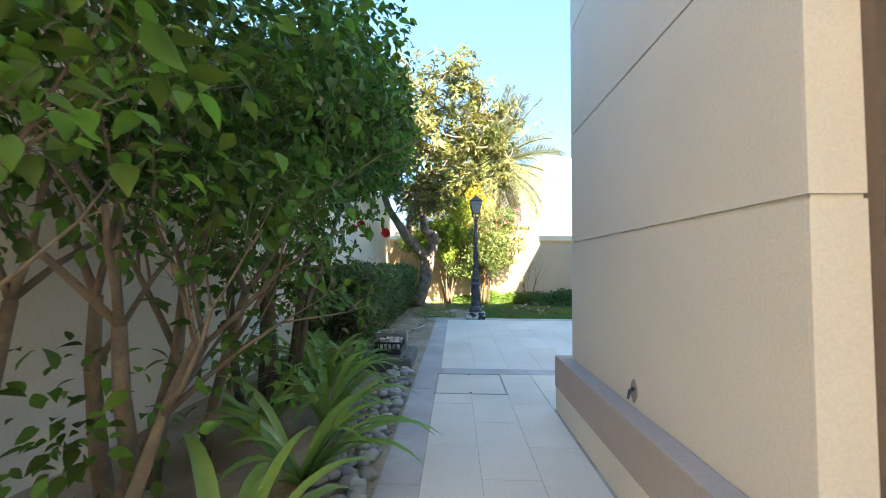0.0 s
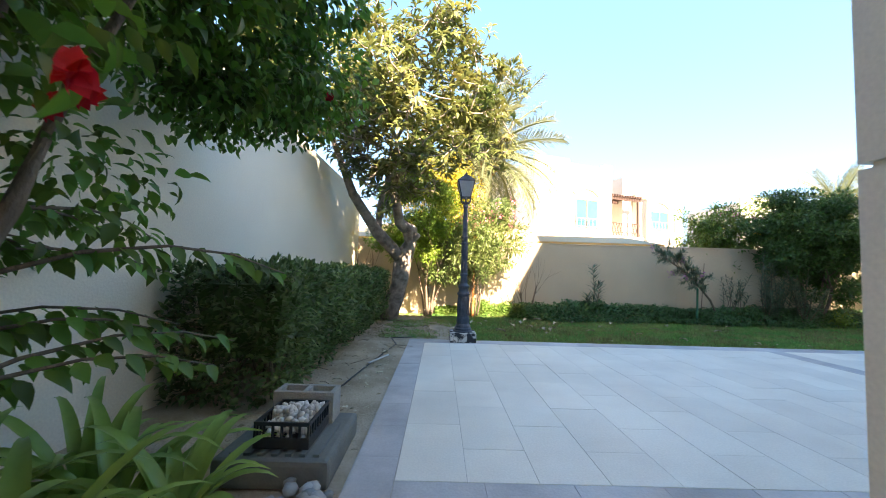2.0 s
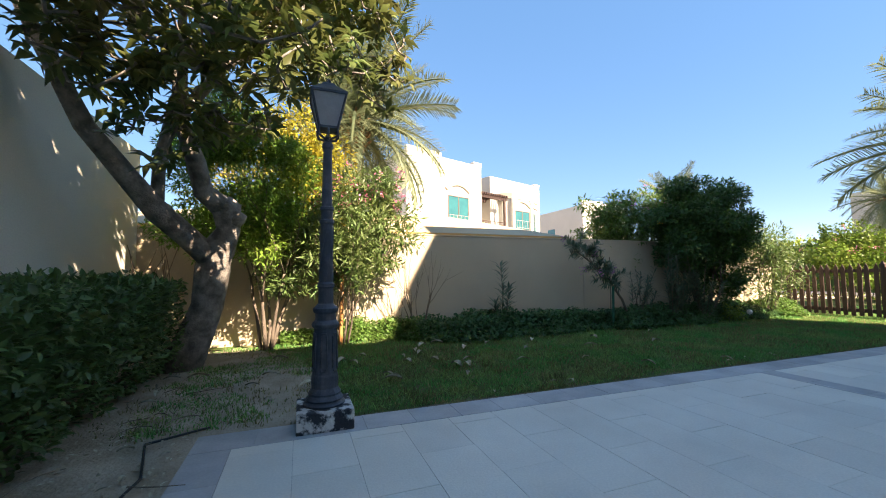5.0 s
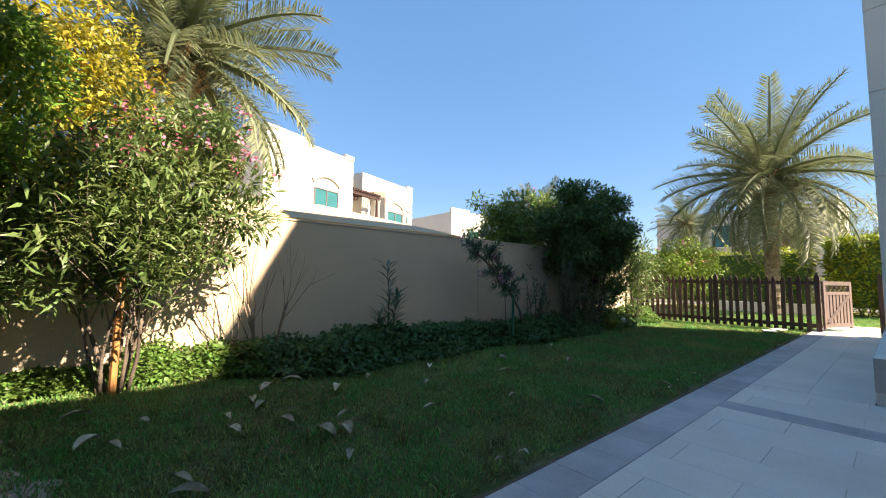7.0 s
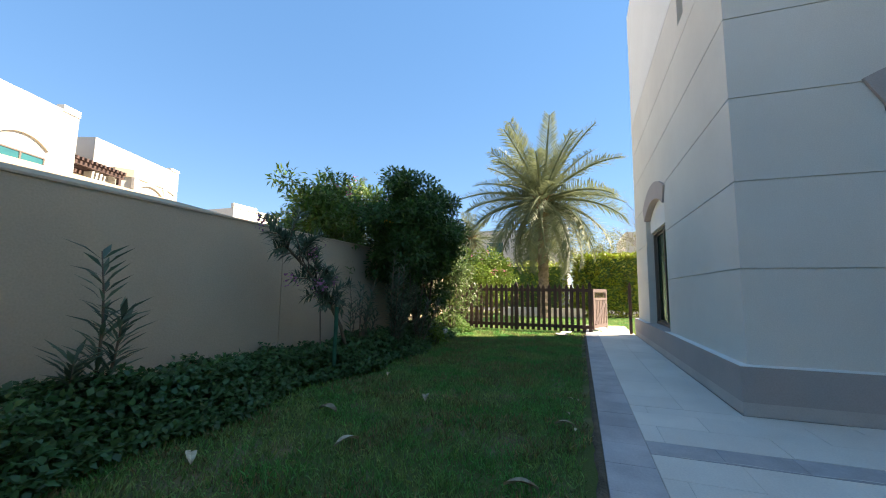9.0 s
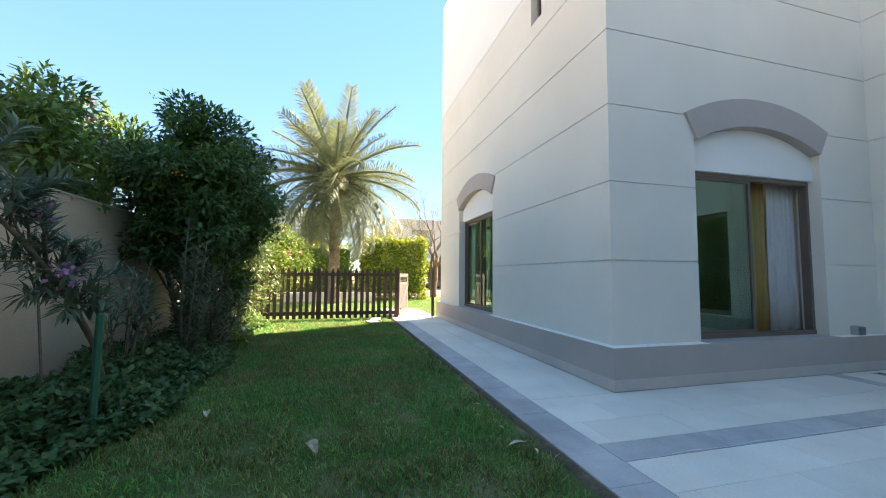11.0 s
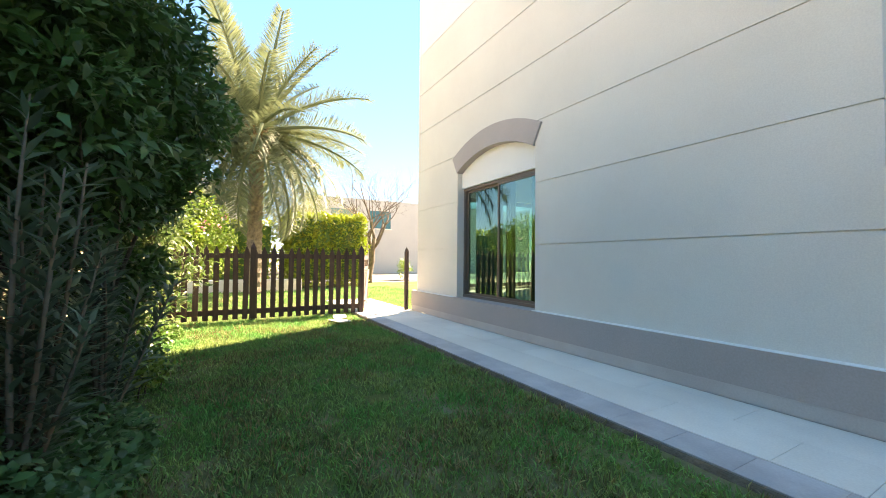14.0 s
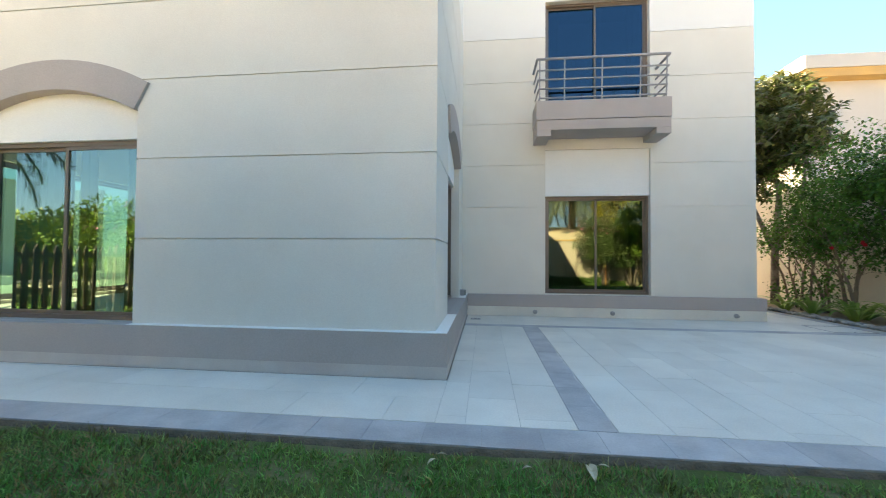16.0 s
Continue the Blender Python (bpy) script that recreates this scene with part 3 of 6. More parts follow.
for nm, fn, o in (("sill_north", north_face(YB), ARCH_B), ("sill_west", west_face(XB), DOOR_B)):
    V, F = [], []
    cell_boxes(fn, [o[0], o[1]], [PLINTH - 0.03, PLINTH + 0.004], -0.001, 0.15, [], V, F)
    tagged(mesh_ob(nm, V, F, M_TAUPE), "taupe sill below the window", "sill", kind="structure")


def curtain(name, fn, u0, u1, z0, z1, d, material, label):
    """A hanging pleated curtain."""
    n = max(10, int((u1 - u0) / 0.02))
    V, F = [], []
    for i in range(n + 1):
        u = u0 + (u1 - u0) * i / n
        for j, z in enumerate((z0, (z0 * 2 + z1) / 3, (z0 + 2 * z1) / 3, z1)):
            w = 0.03 * math.sin(i * 1.25) + 0.012 * math.sin(i * 0.37 + j)
            V.append(fn(u, d + w, z))
    for i in range(n):
        for j in range(3):
            F.append((i * 4 + j, i * 4 + 4 + j, i * 4 + 5 + j, i * 4 + 1 + j))
    ob = tagged(mesh_ob(name, V, F, material, smooth=True), label, "curtain")
    so = ob.modifiers.new("thick", "SOLIDIFY")
    so.thickness = 0.004
    return ob


curtain("curtain", north_face(YB), 11.95, 12.62, 0.445, 2.75, 0.42, M_TEALCURTAIN, "teal pleated curtain behind the window")
curtain("curtain", north_face(YB), 10.75, 11.05, 0.445, 2.75, 0.45, M_CURTAIN, "yellow pleated curtain behind the window")
curtain("curtain", north_face(YB), 11.55, 11.8, 0.445, 2.75, 0.5, M_CURTAIN, "yellow pleated curtain behind the window")
curtain("curtain", west_face(XB), 7.5, 8.1, 0.445, 2.75, 0.40, M_CURTAIN, "yellow pleated curtain behind the window")
curtain("curtain", west_face(XB), 6.75, 7.5, 0.445, 2.75, 0.36, M_SHEER, "white pleated curtain tied beside the window")
curtain("curtain", north_face(YA), 3.25, 3.5, 0.445, 2.75, 0.42, M_TEALCURTAIN, "teal pleated curtain behind the window")
curtain("curtain", north_face(YA), 3.25, 3.55, 3.755, 6.9, 0.42, M_TEALCURTAIN, "teal pleated curtain upstairs")
curtain("curtain", north_face(YA), 5.0, 5.3, 3.755, 6.9, 0.42, M_TEALCURTAIN, "teal pleated curtain upstairs")


def balcony():
    x0, x1, y1, z0, z1 = 3.07, 5.60, 6.65, 3.62, 4.32
    b = thing("balcony", ((x0 + x1) / 2, YA, z0), "shallow taupe balcony with grey metal rails", "balcony", kind="structure")
    part("parapet", boxes((x0, YA + 0.002, z0 + 0.32, x1, y1, z1), bevel=0.01), M_TAUPE, b)
    part("lower_band", boxes((x0 + 0.012, YA + 0.002, z0 + 0.12, x1 - 0.012, y1 - 0.012, z0 + 0.312), bevel=0.006), M_TAUPE, b)
    part("bracket", boxes((x0 + 0.012, YA + 0.002, z0, x0 + 0.28, y1 - 0.012, z0 + 0.118)), M_TAUPE, b)
    part("bracket", boxes((x1 - 0.28, YA + 0.002, z0, x1 - 0.012, y1 - 0.012, z0 + 0.118)), M_TAUPE, b)
    a0, a1, f = x0 + 0.07, x1 - 0.07, y1 - 0.08
    for i, z in enumerate((4.40, 4.58, 4.76, 4.94, 5.16)):
        V, F = [], []
        out = 0.05 * i / 4
        r = 0.026 if i == 4 else 0.017
        tube(V, F, [(a0 - out, YA + 0.01, z), (a0 - out, f + out, z), (a0 - out + 0.001, f + out, z)], [r, r, r], 8)
        tube(V, F, [(a0 - out, f + out, z), (a1 + out, f + out, z)], [r, r], 8)
        tube(V, F, [(a1 + out, f + out, z), (a1 + out, YA + 0.01, z)], [r, r], 8)
        mesh_ob("rail", V, F, M_STEEL, b, "grey metal rail", smooth=True)
    for x in (a0, x0 + 0.55, (x0 + x1) / 2, x1 - 0.55, a1):
        V, F = [], []
        tube(V, F, [(x, f, z1), (x, f + 0.05, 5.16)], [0.014, 0.014], 6)
        mesh_ob("baluster", V, F, M_STEEL, b)


balcony()

for x in (5.55, 4.0, 1.65):
    V, F = lathe([(0.045, 0), (0.045, 0.02), (0.03, 0.035), (0.03, 0.07), (0.018, 0.075)], 14)
    e = thing("plinth_light", (x, YA + 0.092, 0.10), "small round black and steel light on the plinth foot", "wall light", group="plinth lights")
    o = mesh_ob("housing", [(x + v[0], YA + 0.092 + v[2], 0.10 + v[1]) for v in V], [tuple(reversed(f)) for f in F], M_STEEL, e)
hole = thing("broken_socket", (XA, 4.9, 0.54), "broken wall outlet with a loose dark wire stub", "outlet")
V, F = lathe([(0.045, 0.0), (0.05, 0.004), (0.036, 0.006), (0.03, 0.002)], 9)
mesh_ob("chipped_rim", [(XA - z - 0.001, 4.9 + a * 0.8, 0.54 + b * (1.2 + 0.3 * math.sin(i * 1.7))) for i, (a, b, z) in enumerate(V)], F, M_CONCRETE, hole)
V, F = [], []
tube(V, F, [(XA - 0.001, 4.9, 0.55), (XA - 0.03, 4.89, 0.54), (XA - 0.045, 4.88, 0.50)], [0.011, 0.009, 0.006], 6)
mesh_ob("wire", V, F, M_IRON, hole)
e = thing("wall_socket", (XB - 0.135, 6.55, 0.46), "small grey outdoor socket box above the plinth", "socket box")
part("box", boxes((XB - 0.09, 6.5, 0.456, XB - 0.001, 6.62, 0.58), bevel=0.008), M_STEEL, e)
part("cover", boxes((XB - 0.11, 6.51, 0.466, XB - 0.0905, 6.61, 0.57), bevel=0.006), M_GREYPLASTIC, e)

# ---- ground ----
def sheet(name, x0, y0, x1, y1, z, nx, ny, material, label, category, amp=0.0, kind="structure", seed=3):
    V, F = [], []
    for j in range(ny + 1):
        for i in range(nx + 1):
            x, y = x0 + (x1 - x0) * i / nx, y0 + (y1 - y0) * j / ny
            V.append((x, y, z + amp * noise.noise((x * 1.7 + seed, y * 1.7, 0)) + amp * 0.5 * noise.noise((x * 6, y * 6, seed))))
    for j in range(ny):
        for i in range(nx):
            a = j * (nx + 1) + i
            F.append((a, a + 1, a + nx + 2, a + nx + 1))
    return tagged(mesh_ob(name, V, F, material, smooth=True), label, category, kind=kind)


sheet("ground", -900, -900, 900, 900, -0.09, 8, 8, M_SAND, "pale sandy ground of the neighbourhood", "ground")
sheet("lawn", -2.05, 11.80, 14.6, 16.15, -0.035, 80, 24, M_TURF, "mown garden lawn with dry patches", "lawn", 0.012)
sheet("lawn_outside", 14.6, 4.0, 26.0, 19.0, -0.04, 30, 30, M_TURF, "sunlit lawn beyond the picket fence", "lawn", 0.01)
sheet("soil_bed", -2.05, -5.0, -0.18, 11.9, -0.02, 20, 120, M_SOIL, "dry sandy planting bed beside the paving", "soil", 0.03)
V, F = [], []
for j in range(49):
    y = 11.83 + 3.9 * j / 48
    right = 0.75 + 0.5 * noise.noise((y * 1.3, 2.0, 0)) + 0.22 * noise.noise((y * 5, 7.0, 0)) - 0.45 * max(0, y - 14.2)
    for i in range(25):
        x = -2.04 + (right + 2.04) * i / 24
        V.append((x, y, -0.018 - 0.016 * (i == 24) + 0.014 * noise.noise((x * 2.5, y * 2.5, 9)) * (i < 24)))
F = [(j * 25 + i, j * 25 + i + 1, (j + 1) * 25 + i + 1, (j + 1) * 25 + i) for j in range(48) for i in range(24)]
tagged(mesh_ob("bare_soil", V, F, M_SOIL, smooth=True), "bare dry earth at the lawn's end", "soil", kind="structure")
# narrow strip of darker soil along the paving edge
V, F = [], []
for i in range(141):
    x = 0.95 + 13.3 * i / 140
    w = 0.015 + 0.07 * abs(noise.noise((x * 2.1, 3.0, 0)))
    V += [(x, 11.822, -0.012), (x, 11.85 + w * 0.5, -0.008 + 0.01 * noise.noise((x * 5, 0, 2))), (x, 11.86 + w, -0.05)]
F = [(3 * i + k, 3 * i + 3 + k, 3 * i + 4 + k, 3 * i + 1 + k) for i in range(140) for k in (0, 1)]
tagged(mesh_ob("soil_edge", V, F, M_DARKSOIL, smooth=True), "bare crumbly earth between lawn and paving", "soil", kind="structure")
slab("road", 27.5, -40, -0.085, 34.5, 60, -0.06, M_ASPHALT, "grey street beyond the hedge", "road")

# paving bed under the slabs
bm = boxes((-0.19, -5.0, -0.08, XB - 0.131, 11.82, -0.004), (XB - 0.131, YB + 0.1, -0.08, 17.5, 11.82, -0.004))
tagged(part("paving_bed", bm, M_GROUT), "grey mortar bed between paving slabs", "paving", kind="structure")

# ---- boundary walls ----
bm = boxes((-2.25, 16.12, -0.1, 14.2, 16.34, 2.02))
wall_n = tagged(part("wall_boundary_north", bm, M_PLASTER), "tan plastered garden boundary wall", "wall", kind="structure")
slab("coping_north", -2.25, 16.105, 2.02, 14.2, 16.36, 2.05, M_PLASTER, "tan plastered coping on the garden wall", "coping", bevel=0.008)
slab("wall_boundary_west", -2.27, -6.0, -0.1, -2.05, 16.119, 3.28, M_PLASTER_W, "tall pale plastered boundary wall", "wall")
slab("wall_boundary_south", -2.05, -6.0, -0.1, 1.2, -5.8, 3.0, M_PLASTER_W, "pale plastered wall closing the passage", "wall")
for x in (7.05, 11.2):
    slab("joint_cover", x - 0.03, 16.108, 0, x + 0.03, 16.1205, 2.015, M_PLASTER, "flush plaster strip over a wall joint", "trim")

# ---- neighbours ----
def canopy_roof():
    c = thing("carport_roof", (3, 19, -0.09), "low beige hipped roof behind the garden wall", "carport")
    x0, x1, y0, y1, z = -4.0, 7.0, 16.68, 22.3, 2.16
    e = [(x0, y0, z), (x1, y0, z), (x1, y1, z), (x0, y1, z)]
    r = [(-1.2, 19.5, 2.98), (4.9, 19.5, 2.98)]
    V = e + r + [(x, y, k - 0.05) for x, y, k in e]
    mesh_ob("roof", V, [(0, 1, 5, 4), (1, 2, 5), (2, 3, 4, 5), (3, 0, 4), (9, 8, 7, 6), (0, 6, 7, 1), (1, 7, 8, 2), (2, 8, 9, 3), (3, 9, 6, 0)], M_CANOPY, c)
    part("fascia", boxes((x0 - 0.02, y0 - 0.03, 2.09, x1 + 0.02, y0 - 0.001, 2.15), (x1 + 0.001, y0, 2.09, x1 + 0.03, y1, 2.15)), M_OCHRE, c, "ochre painted fascia")
    for x, y in ((x0 + 0.2, y0 + 0.2), (x1 - 0.2, y0 + 0.2), (x1 - 0.2, y1 - 0.2), (x0 + 0.2, y1 - 0.2)):
        part("post", boxes((x - 0.08, y - 0.08, -0.09, x + 0.08, y + 0.08, 2.14)), M_WHITE, c)


canopy_roof()


def arched_opening(h, x0, x1, y, z0, z1, rise, trim=0.28):
    """A teal window with a white panel and a cream arch, facing south."""
    w = part("window", boxes((x0, y - 0.02, z0, x1, y + 0.02, z1)), M_TEALWIN, h)
    part("window_frame", boxes((x0, y - 0.05, z0, x0 + 0.07, y - 0.021, z1), (x1 - 0.07, y - 0.05, z0, x1, y - 0.021, z1), ((x0 + x1) / 2 - 0.04, y - 0.05, z0, (x0 + x1) / 2 + 0.04, y - 0.021, z1), (x0 + 0.07, y - 0.05, z1 - 0.07, (x0 + x1) / 2 - 0.04, y - 0.021, z1), ((x0 + x1) / 2 + 0.04, y - 0.05, z1 - 0.07, x1 - 0.07, y - 0.021, z1)), M_FRAME, w)
    V, F, n = [], [], 12
    half = (x1 - x0) / 2 + 0.05
    R = (half * half + rise * rise) / (2 * rise)
    cx, cz, top = (x0 + x1) / 2, z1 + 0.35 + rise - R, math.asin(half / R)
    for i in range(n + 1):
        a = -top + 2 * top * i / n
        for r in (R, R + trim):
            for yy in (y - 0.1, y + 0.02):
                V.append((cx + r * math.sin(a), yy, cz + r * math.cos(a)))
    for i in range(n):
        p, q = i * 4, i * 4 + 4
        F += [(p, q, q + 2, p + 2), (p, p + 1, q + 1, q), (p + 2, q + 2, q + 3, p + 3), (p + 1, p + 3, q + 3, q + 1)]
    F += [(0, 2, 3, 1), (n * 4, n * 4 + 1, n * 4 + 3, n * 4 + 2)]
    mesh_ob("arch", V, F, M_TRIMSAND, h, "sand-coloured arch band")
    V, F = [], []
    for i in range(7):
        x = x0 - 0.05 + (x1 - x0 + 0.1) * i / 6
        tube(V, F, [(x, y - 0.3, z0), (x, y - 0.3, z0 + 0.7)], [0.02, 0.02], 4)
    for z in (z0 + 0.05, z0 + 0.7):
        tube(V, F, [(x0 - 0.1, y - 0.3, z), (x1 + 0.1, y - 0.3, z)], [0.025, 0.025], 4)
    mesh_ob("railing", V, F, M_STEEL, h)


def villa_north():
    """Two blocks joined by a terrace with a pergola, and a bay; laid out square, then turned on the plot."""
    h = thing("villa", (12, 36, -0.09), "white two-storey villa with teal windows and arches", "house")

    def at(x0, y0, z0, x1, y1, z1):
        return (12 + x0, 36 + y0, z0, 12 + x1, 36 + y1, z1)

    part("wall", boxes(at(-4.9, 0, -0.09, 2.62, 10, 10.05)), M_VILLA, h)
    part("parapet", boxes(at(-4.9, -0.02, 10.051, -1.7, 0.35, 10.45)), M_VILLA, h)
    part("parapet", boxes(at(-1.699, -0.02, 10.051, 1.72, 0.35, 10.14)), M_VILLA, h)
    part("parapet", boxes(at(1.721, -0.05, 10.051, 2.64, 0.35, 10.4)), M_VILLA, h)
    part("string_course", boxes(at(-4.92, -0.06, 4.3, 2.64, -0.001, 4.5)), M_STUCCO, h)
    part("wall", boxes(at(5.0, 1.2, -0.09, 12.3, 10, 10.0)), M_VILLA, h)
    part("parapet", boxes(at(11.4, 1.15, 10.001, 12.32, 1.5, 10.2)), M_VILLA, h)
    part("terrace", boxes(at(2.621, 0.05, -0.09, 6.2, 3.4, 4.6)), M_VILLA, h)
    part("wall", boxes(at(2.621, 3.41, -0.09, 4.99, 10, 9.2)), M_VILLA, h)
    part("door_recess", boxes(at(3.2, 3.35, 4.601, 4.4, 3.405, 6.9)), M_PLASTER, h)
    # bay with canted sides
    ring = [(6.1, 1.19), (6.1, 0.75), (6.6, 0.0), (9.2, 0.0), (11.3, 0.75), (11.3, 1.19)]
    for nm, lo, hi, k, m in (("bay", -0.09, 8.0, 1.0, M_VILLA), ("bay_cornice", 8.001, 8.5, 1.05, M_TRIMSAND)):
        V = [(12 + 8.7 + (x - 8.7) * k, 36 + 1.19 + (y - 1.19) * k, z) for z in (lo, hi) for x, y in ring]
        mesh_ob(nm, V, [(i, i + 1, i + 7, i + 6) for i in range(5)] + [(6, 7, 8, 9, 10, 11), (5, 4, 3, 2, 1, 0), (5, 0, 6, 11)], m, h)
    arched_opening(h, 10.9, 13.1, 35.98, 5.05, 7.32, 0.5)
    arched_opening(h, 18.85, 20.95, 35.98, 5.3, 6.95, 0.45, 0.24)
    a = math.atan2(0.75, 2.1)
    for u0, u1, z0, z1, d, m, nm in ((0.35, 1.85, 5.3, 6.95, 0.03, M_TEALWIN, "window"), (0.15, 2.05, 7.45, 7.75, 0.09, M_TRIMSAND, "arch"), (1.06, 1.14, 5.3, 6.95, 0.06, M_FRAME, "window_frame")):
        ob = part(nm, boxes((u0, -d, z0, u1, d, z1)), m, h)
        ob.matrix_basis = Matrix.Translation((21.2, 36.0, 0)) @ Matrix.Rotation(a, 4, "Z")
    for x, y in ((18.55, 35.94), (21.2, 35.97), (23.25, 36.72)):
        part("pier", boxes((x - 0.13, y - 0.13, 4.4, x + 0.13, y + 0.06, 7.99)), M_STUCCO, h)
    for i in range(12):
        part("pergola_beam", boxes(at(2.66 + i * 0.28, -0.1, 7.9, 2.78 + i * 0.28, 3.3, 8.08)), M_FENCE, h)
    for y in (0.1, 1.7):
        part("pergola_beam", boxes(at(2.63, y, 7.68, 5.98, y + 0.14, 7.895)), M_FENCE, h)
    part("pergola_post", boxes(at(5.6, 0.1, 4.601, 5.78, 0.26, 7.675)), M_FENCE, h)
    V, F = [], []
    for z in (4.9, 5.7):
        tube(V, F, [(14.65, 36.15, z), (17.9, 36.15, z)], [0.03, 0.03], 4)
    for i in range(11):
        x = 14.7 + i * 0.29
        tube(V, F, [(x, 36.15, 4.6), (x + 0.29, 36.15, 5.7)], [0.022, 0.022], 4)
        tube(V, F, [(x + 0.29, 36.15, 4.6), (x, 36.15, 5.7)], [0.022, 0.022], 4)
    mesh_ob("railing", V, F, M_FENCE, h, "dark lattice railing")
    h.rotation_euler = (0, 0, radians(20))


villa_north()


def plain_villa(at, size, steps, windows, label):
    """A white house block with parapet steps and window openings given in face coordinates."""
    x, y = at
    h = thing("villa", (x, y, -0.09), label, "house")
    w, d, z = size
    part("wall", boxes((x, y, -0.09, x + w, y + d, z)), M_VILLA, h)
    for a, b, c in steps:
        part("parapet", boxes((x + a - 0.06, y - 0.06, z, x + b + 0.06, y + 0.3, z + c)), M_VILLA, h)
    for face, a, b, z0, z1 in windows:
        if face == "s":
            box1 = (x + a, y - 0.03, z0, x + b, y + 0.03, z1)
            sill = (x + a - 0.1, y - 0.12, z0 - 0.1, x + b + 0.1, y - 0.031, z0)
        elif face == "w":
            box1 = (x - 0.03, y + a, z0, x + 0.03, y + b, z1)
            sill = (x - 0.12, y + a - 0.1, z0 - 0.1, x - 0.031, y + b + 0.1, z0)
        else:
            box1 = (x + w - 0.03, y + a, z0, x + w + 0.03, y + b, z1)
            sill = (x + w + 0.031, y + a - 0.1, z0 - 0.1, x + w + 0.12, y + b + 0.1, z0)
        wi = part("window", boxes(box1), M_TEALWIN, h)
        part("sill", boxes(sill), M_STUCCO, wi)
    return h


plain_villa((32.5, 46.0), (6.5, 9, 9.6), [(0, 3, 0.5), (3, 6.5, 0.2)], [("s", 3.2, 4.6, 5.6, 7.4), ("w", 5.5, 7, 5.2, 7.2)], "white flat-roofed villa further along the street")
plain_villa((40.0, 13.0), (10, 12, 7.2), [(0, 10, 0.4)], [("w", 2, 3.6, 4.2, 6.0), ("w", 6, 7.6, 4.2, 6.0)], "white villa behind the street palms")
plain_villa((40.0, -16.0), (9, 24, 6.6), [(0, 9, 0.4)], [("w", 3, 5, 4.0, 5.6), ("w", 17, 19, 4.0, 5.6), ("w", 20.5, 22.5, 4.0, 5.6)], "cream villa with a garage across the street")
vw = plain_villa((-14.0, -12.0), (9.5, 13.2, 8.2), [(0, 9.5, 0.3)], [("e", 8, 10, 4.6, 6.4)], "white neighbouring villa beyond the tall wall")
vs = [t for t in bpy.data.objects if t.type == "EMPTY" and t.get("label", "").startswith("cream villa")][0]
# no real opening: a flat dark panel paints the shade inside the garage
part("garage_door", boxes((39.94, 3.2, -0.06, 39.99, 7.4, 2.3)), M_FENCE, vs, "dark panel standing for the shaded inside of the open garage")
part("garage_canopy", boxes((38.6, 2.8, 2.5, 39.99, 7.8, 2.8)), M_STUCCO, vs)
part("eave", boxes((-14.2, 1.0, 7.35, -4.3, 1.6, 7.6)), M_OCHRE, vw, "ochre eave soffit")
part("eave_edge", boxes((-14.25, 0.95, 7.601, -4.25, 1.65, 8.0)), M_VILLA, vw)
vw.location = vw.location + Vector((1.2, 0, -0.55))

# ---- planting ----
def plant(name, at, label, category="shrub", group=""):
    return thing(name, at, label, category, group)


def shrub(name, at, stems, height, blobs, count, length, width, leafm, label, seed, bark=M_BARK, category="shrub", lean=(0, 0), thick=0.5, radius=0.03, levels=2, spread=0.55, twig_leaves=0.35, fold=0.25, flowers=None, stem_spread=0.25, splits=3):
    """A many-stemmed shrub: forking stems, and leaves on the twigs and through lumpy masses."""
    r, g = random.Random(seed), np.random.default_rng(seed)
    p = plant(name, at, label, category)
    V, F, tips = [], [], []
    for i in range(stems):
        w = 2 * math.pi * i / stems + r.random()
        st = Vector(at) + Vector((math.cos(w), math.sin(w), 0)) * r.uniform(0.03, stem_spread * 0.6)
        d = Vector((math.cos(w) * stem_spread + lean[0], math.sin(w) * stem_spread + lean[1], 1))
        grow(r, st - Vector((0, 0, 0.05)), d, height * r.uniform(0.34, 0.46), radius * r.uniform(0.7, 1.2), levels, V, F, tips, spread=spread, splits=splits)
    mesh_ob("branchwork", V, F, bark, p, smooth=True)
    n1 = int(count * twig_leaves) if tips else 0
    A = around(g, tips, n1, length * 0.7) if n1 else None
    B = shell(g, blobs, count - n1, thick)
    P, D, N = (np.concatenate([a, b]) for a, b in zip(A, B)) if n1 else B
    keep = P[:, 2] > at[2] + 0.03
    keep &= (P[:, 1] < 16.05) | (P[:, 2] > 2.1) | (P[:, 0] > 14.3) | (at[1] > 16.3)
    keep &= (P[:, 0] > -2.0) | (P[:, 2] > 3.45)
    P, D, N = P[keep], D[keep], N[keep]
    s = g.uniform(0.65, 1.25, len(P))
    leaves("foliage", P, D, N, length * s, width * s, leafm, p, fold)
    if flowers:
        fm, k, size, zlo = flowers
        Pf, Df, Nf = shell(g, [(*q[:3], q[3] * 1.22, q[4] * 1.22, q[5] * 1.22) for q in blobs], k * 14, 0.08)
        ok = np.where(Pf[:, 2] > zlo)[0][:k]
        c = np.repeat(Pf[ok], 9, axis=0) + g.normal(0, size * 0.9, (len(ok) * 9, 3))
        leaves("blossom", c, g.normal(0, 1, c.shape), g.normal(0, 0.5, c.shape) + (0, 0, 1), size, size * 0.8, fm, p, 0.1)
    return p


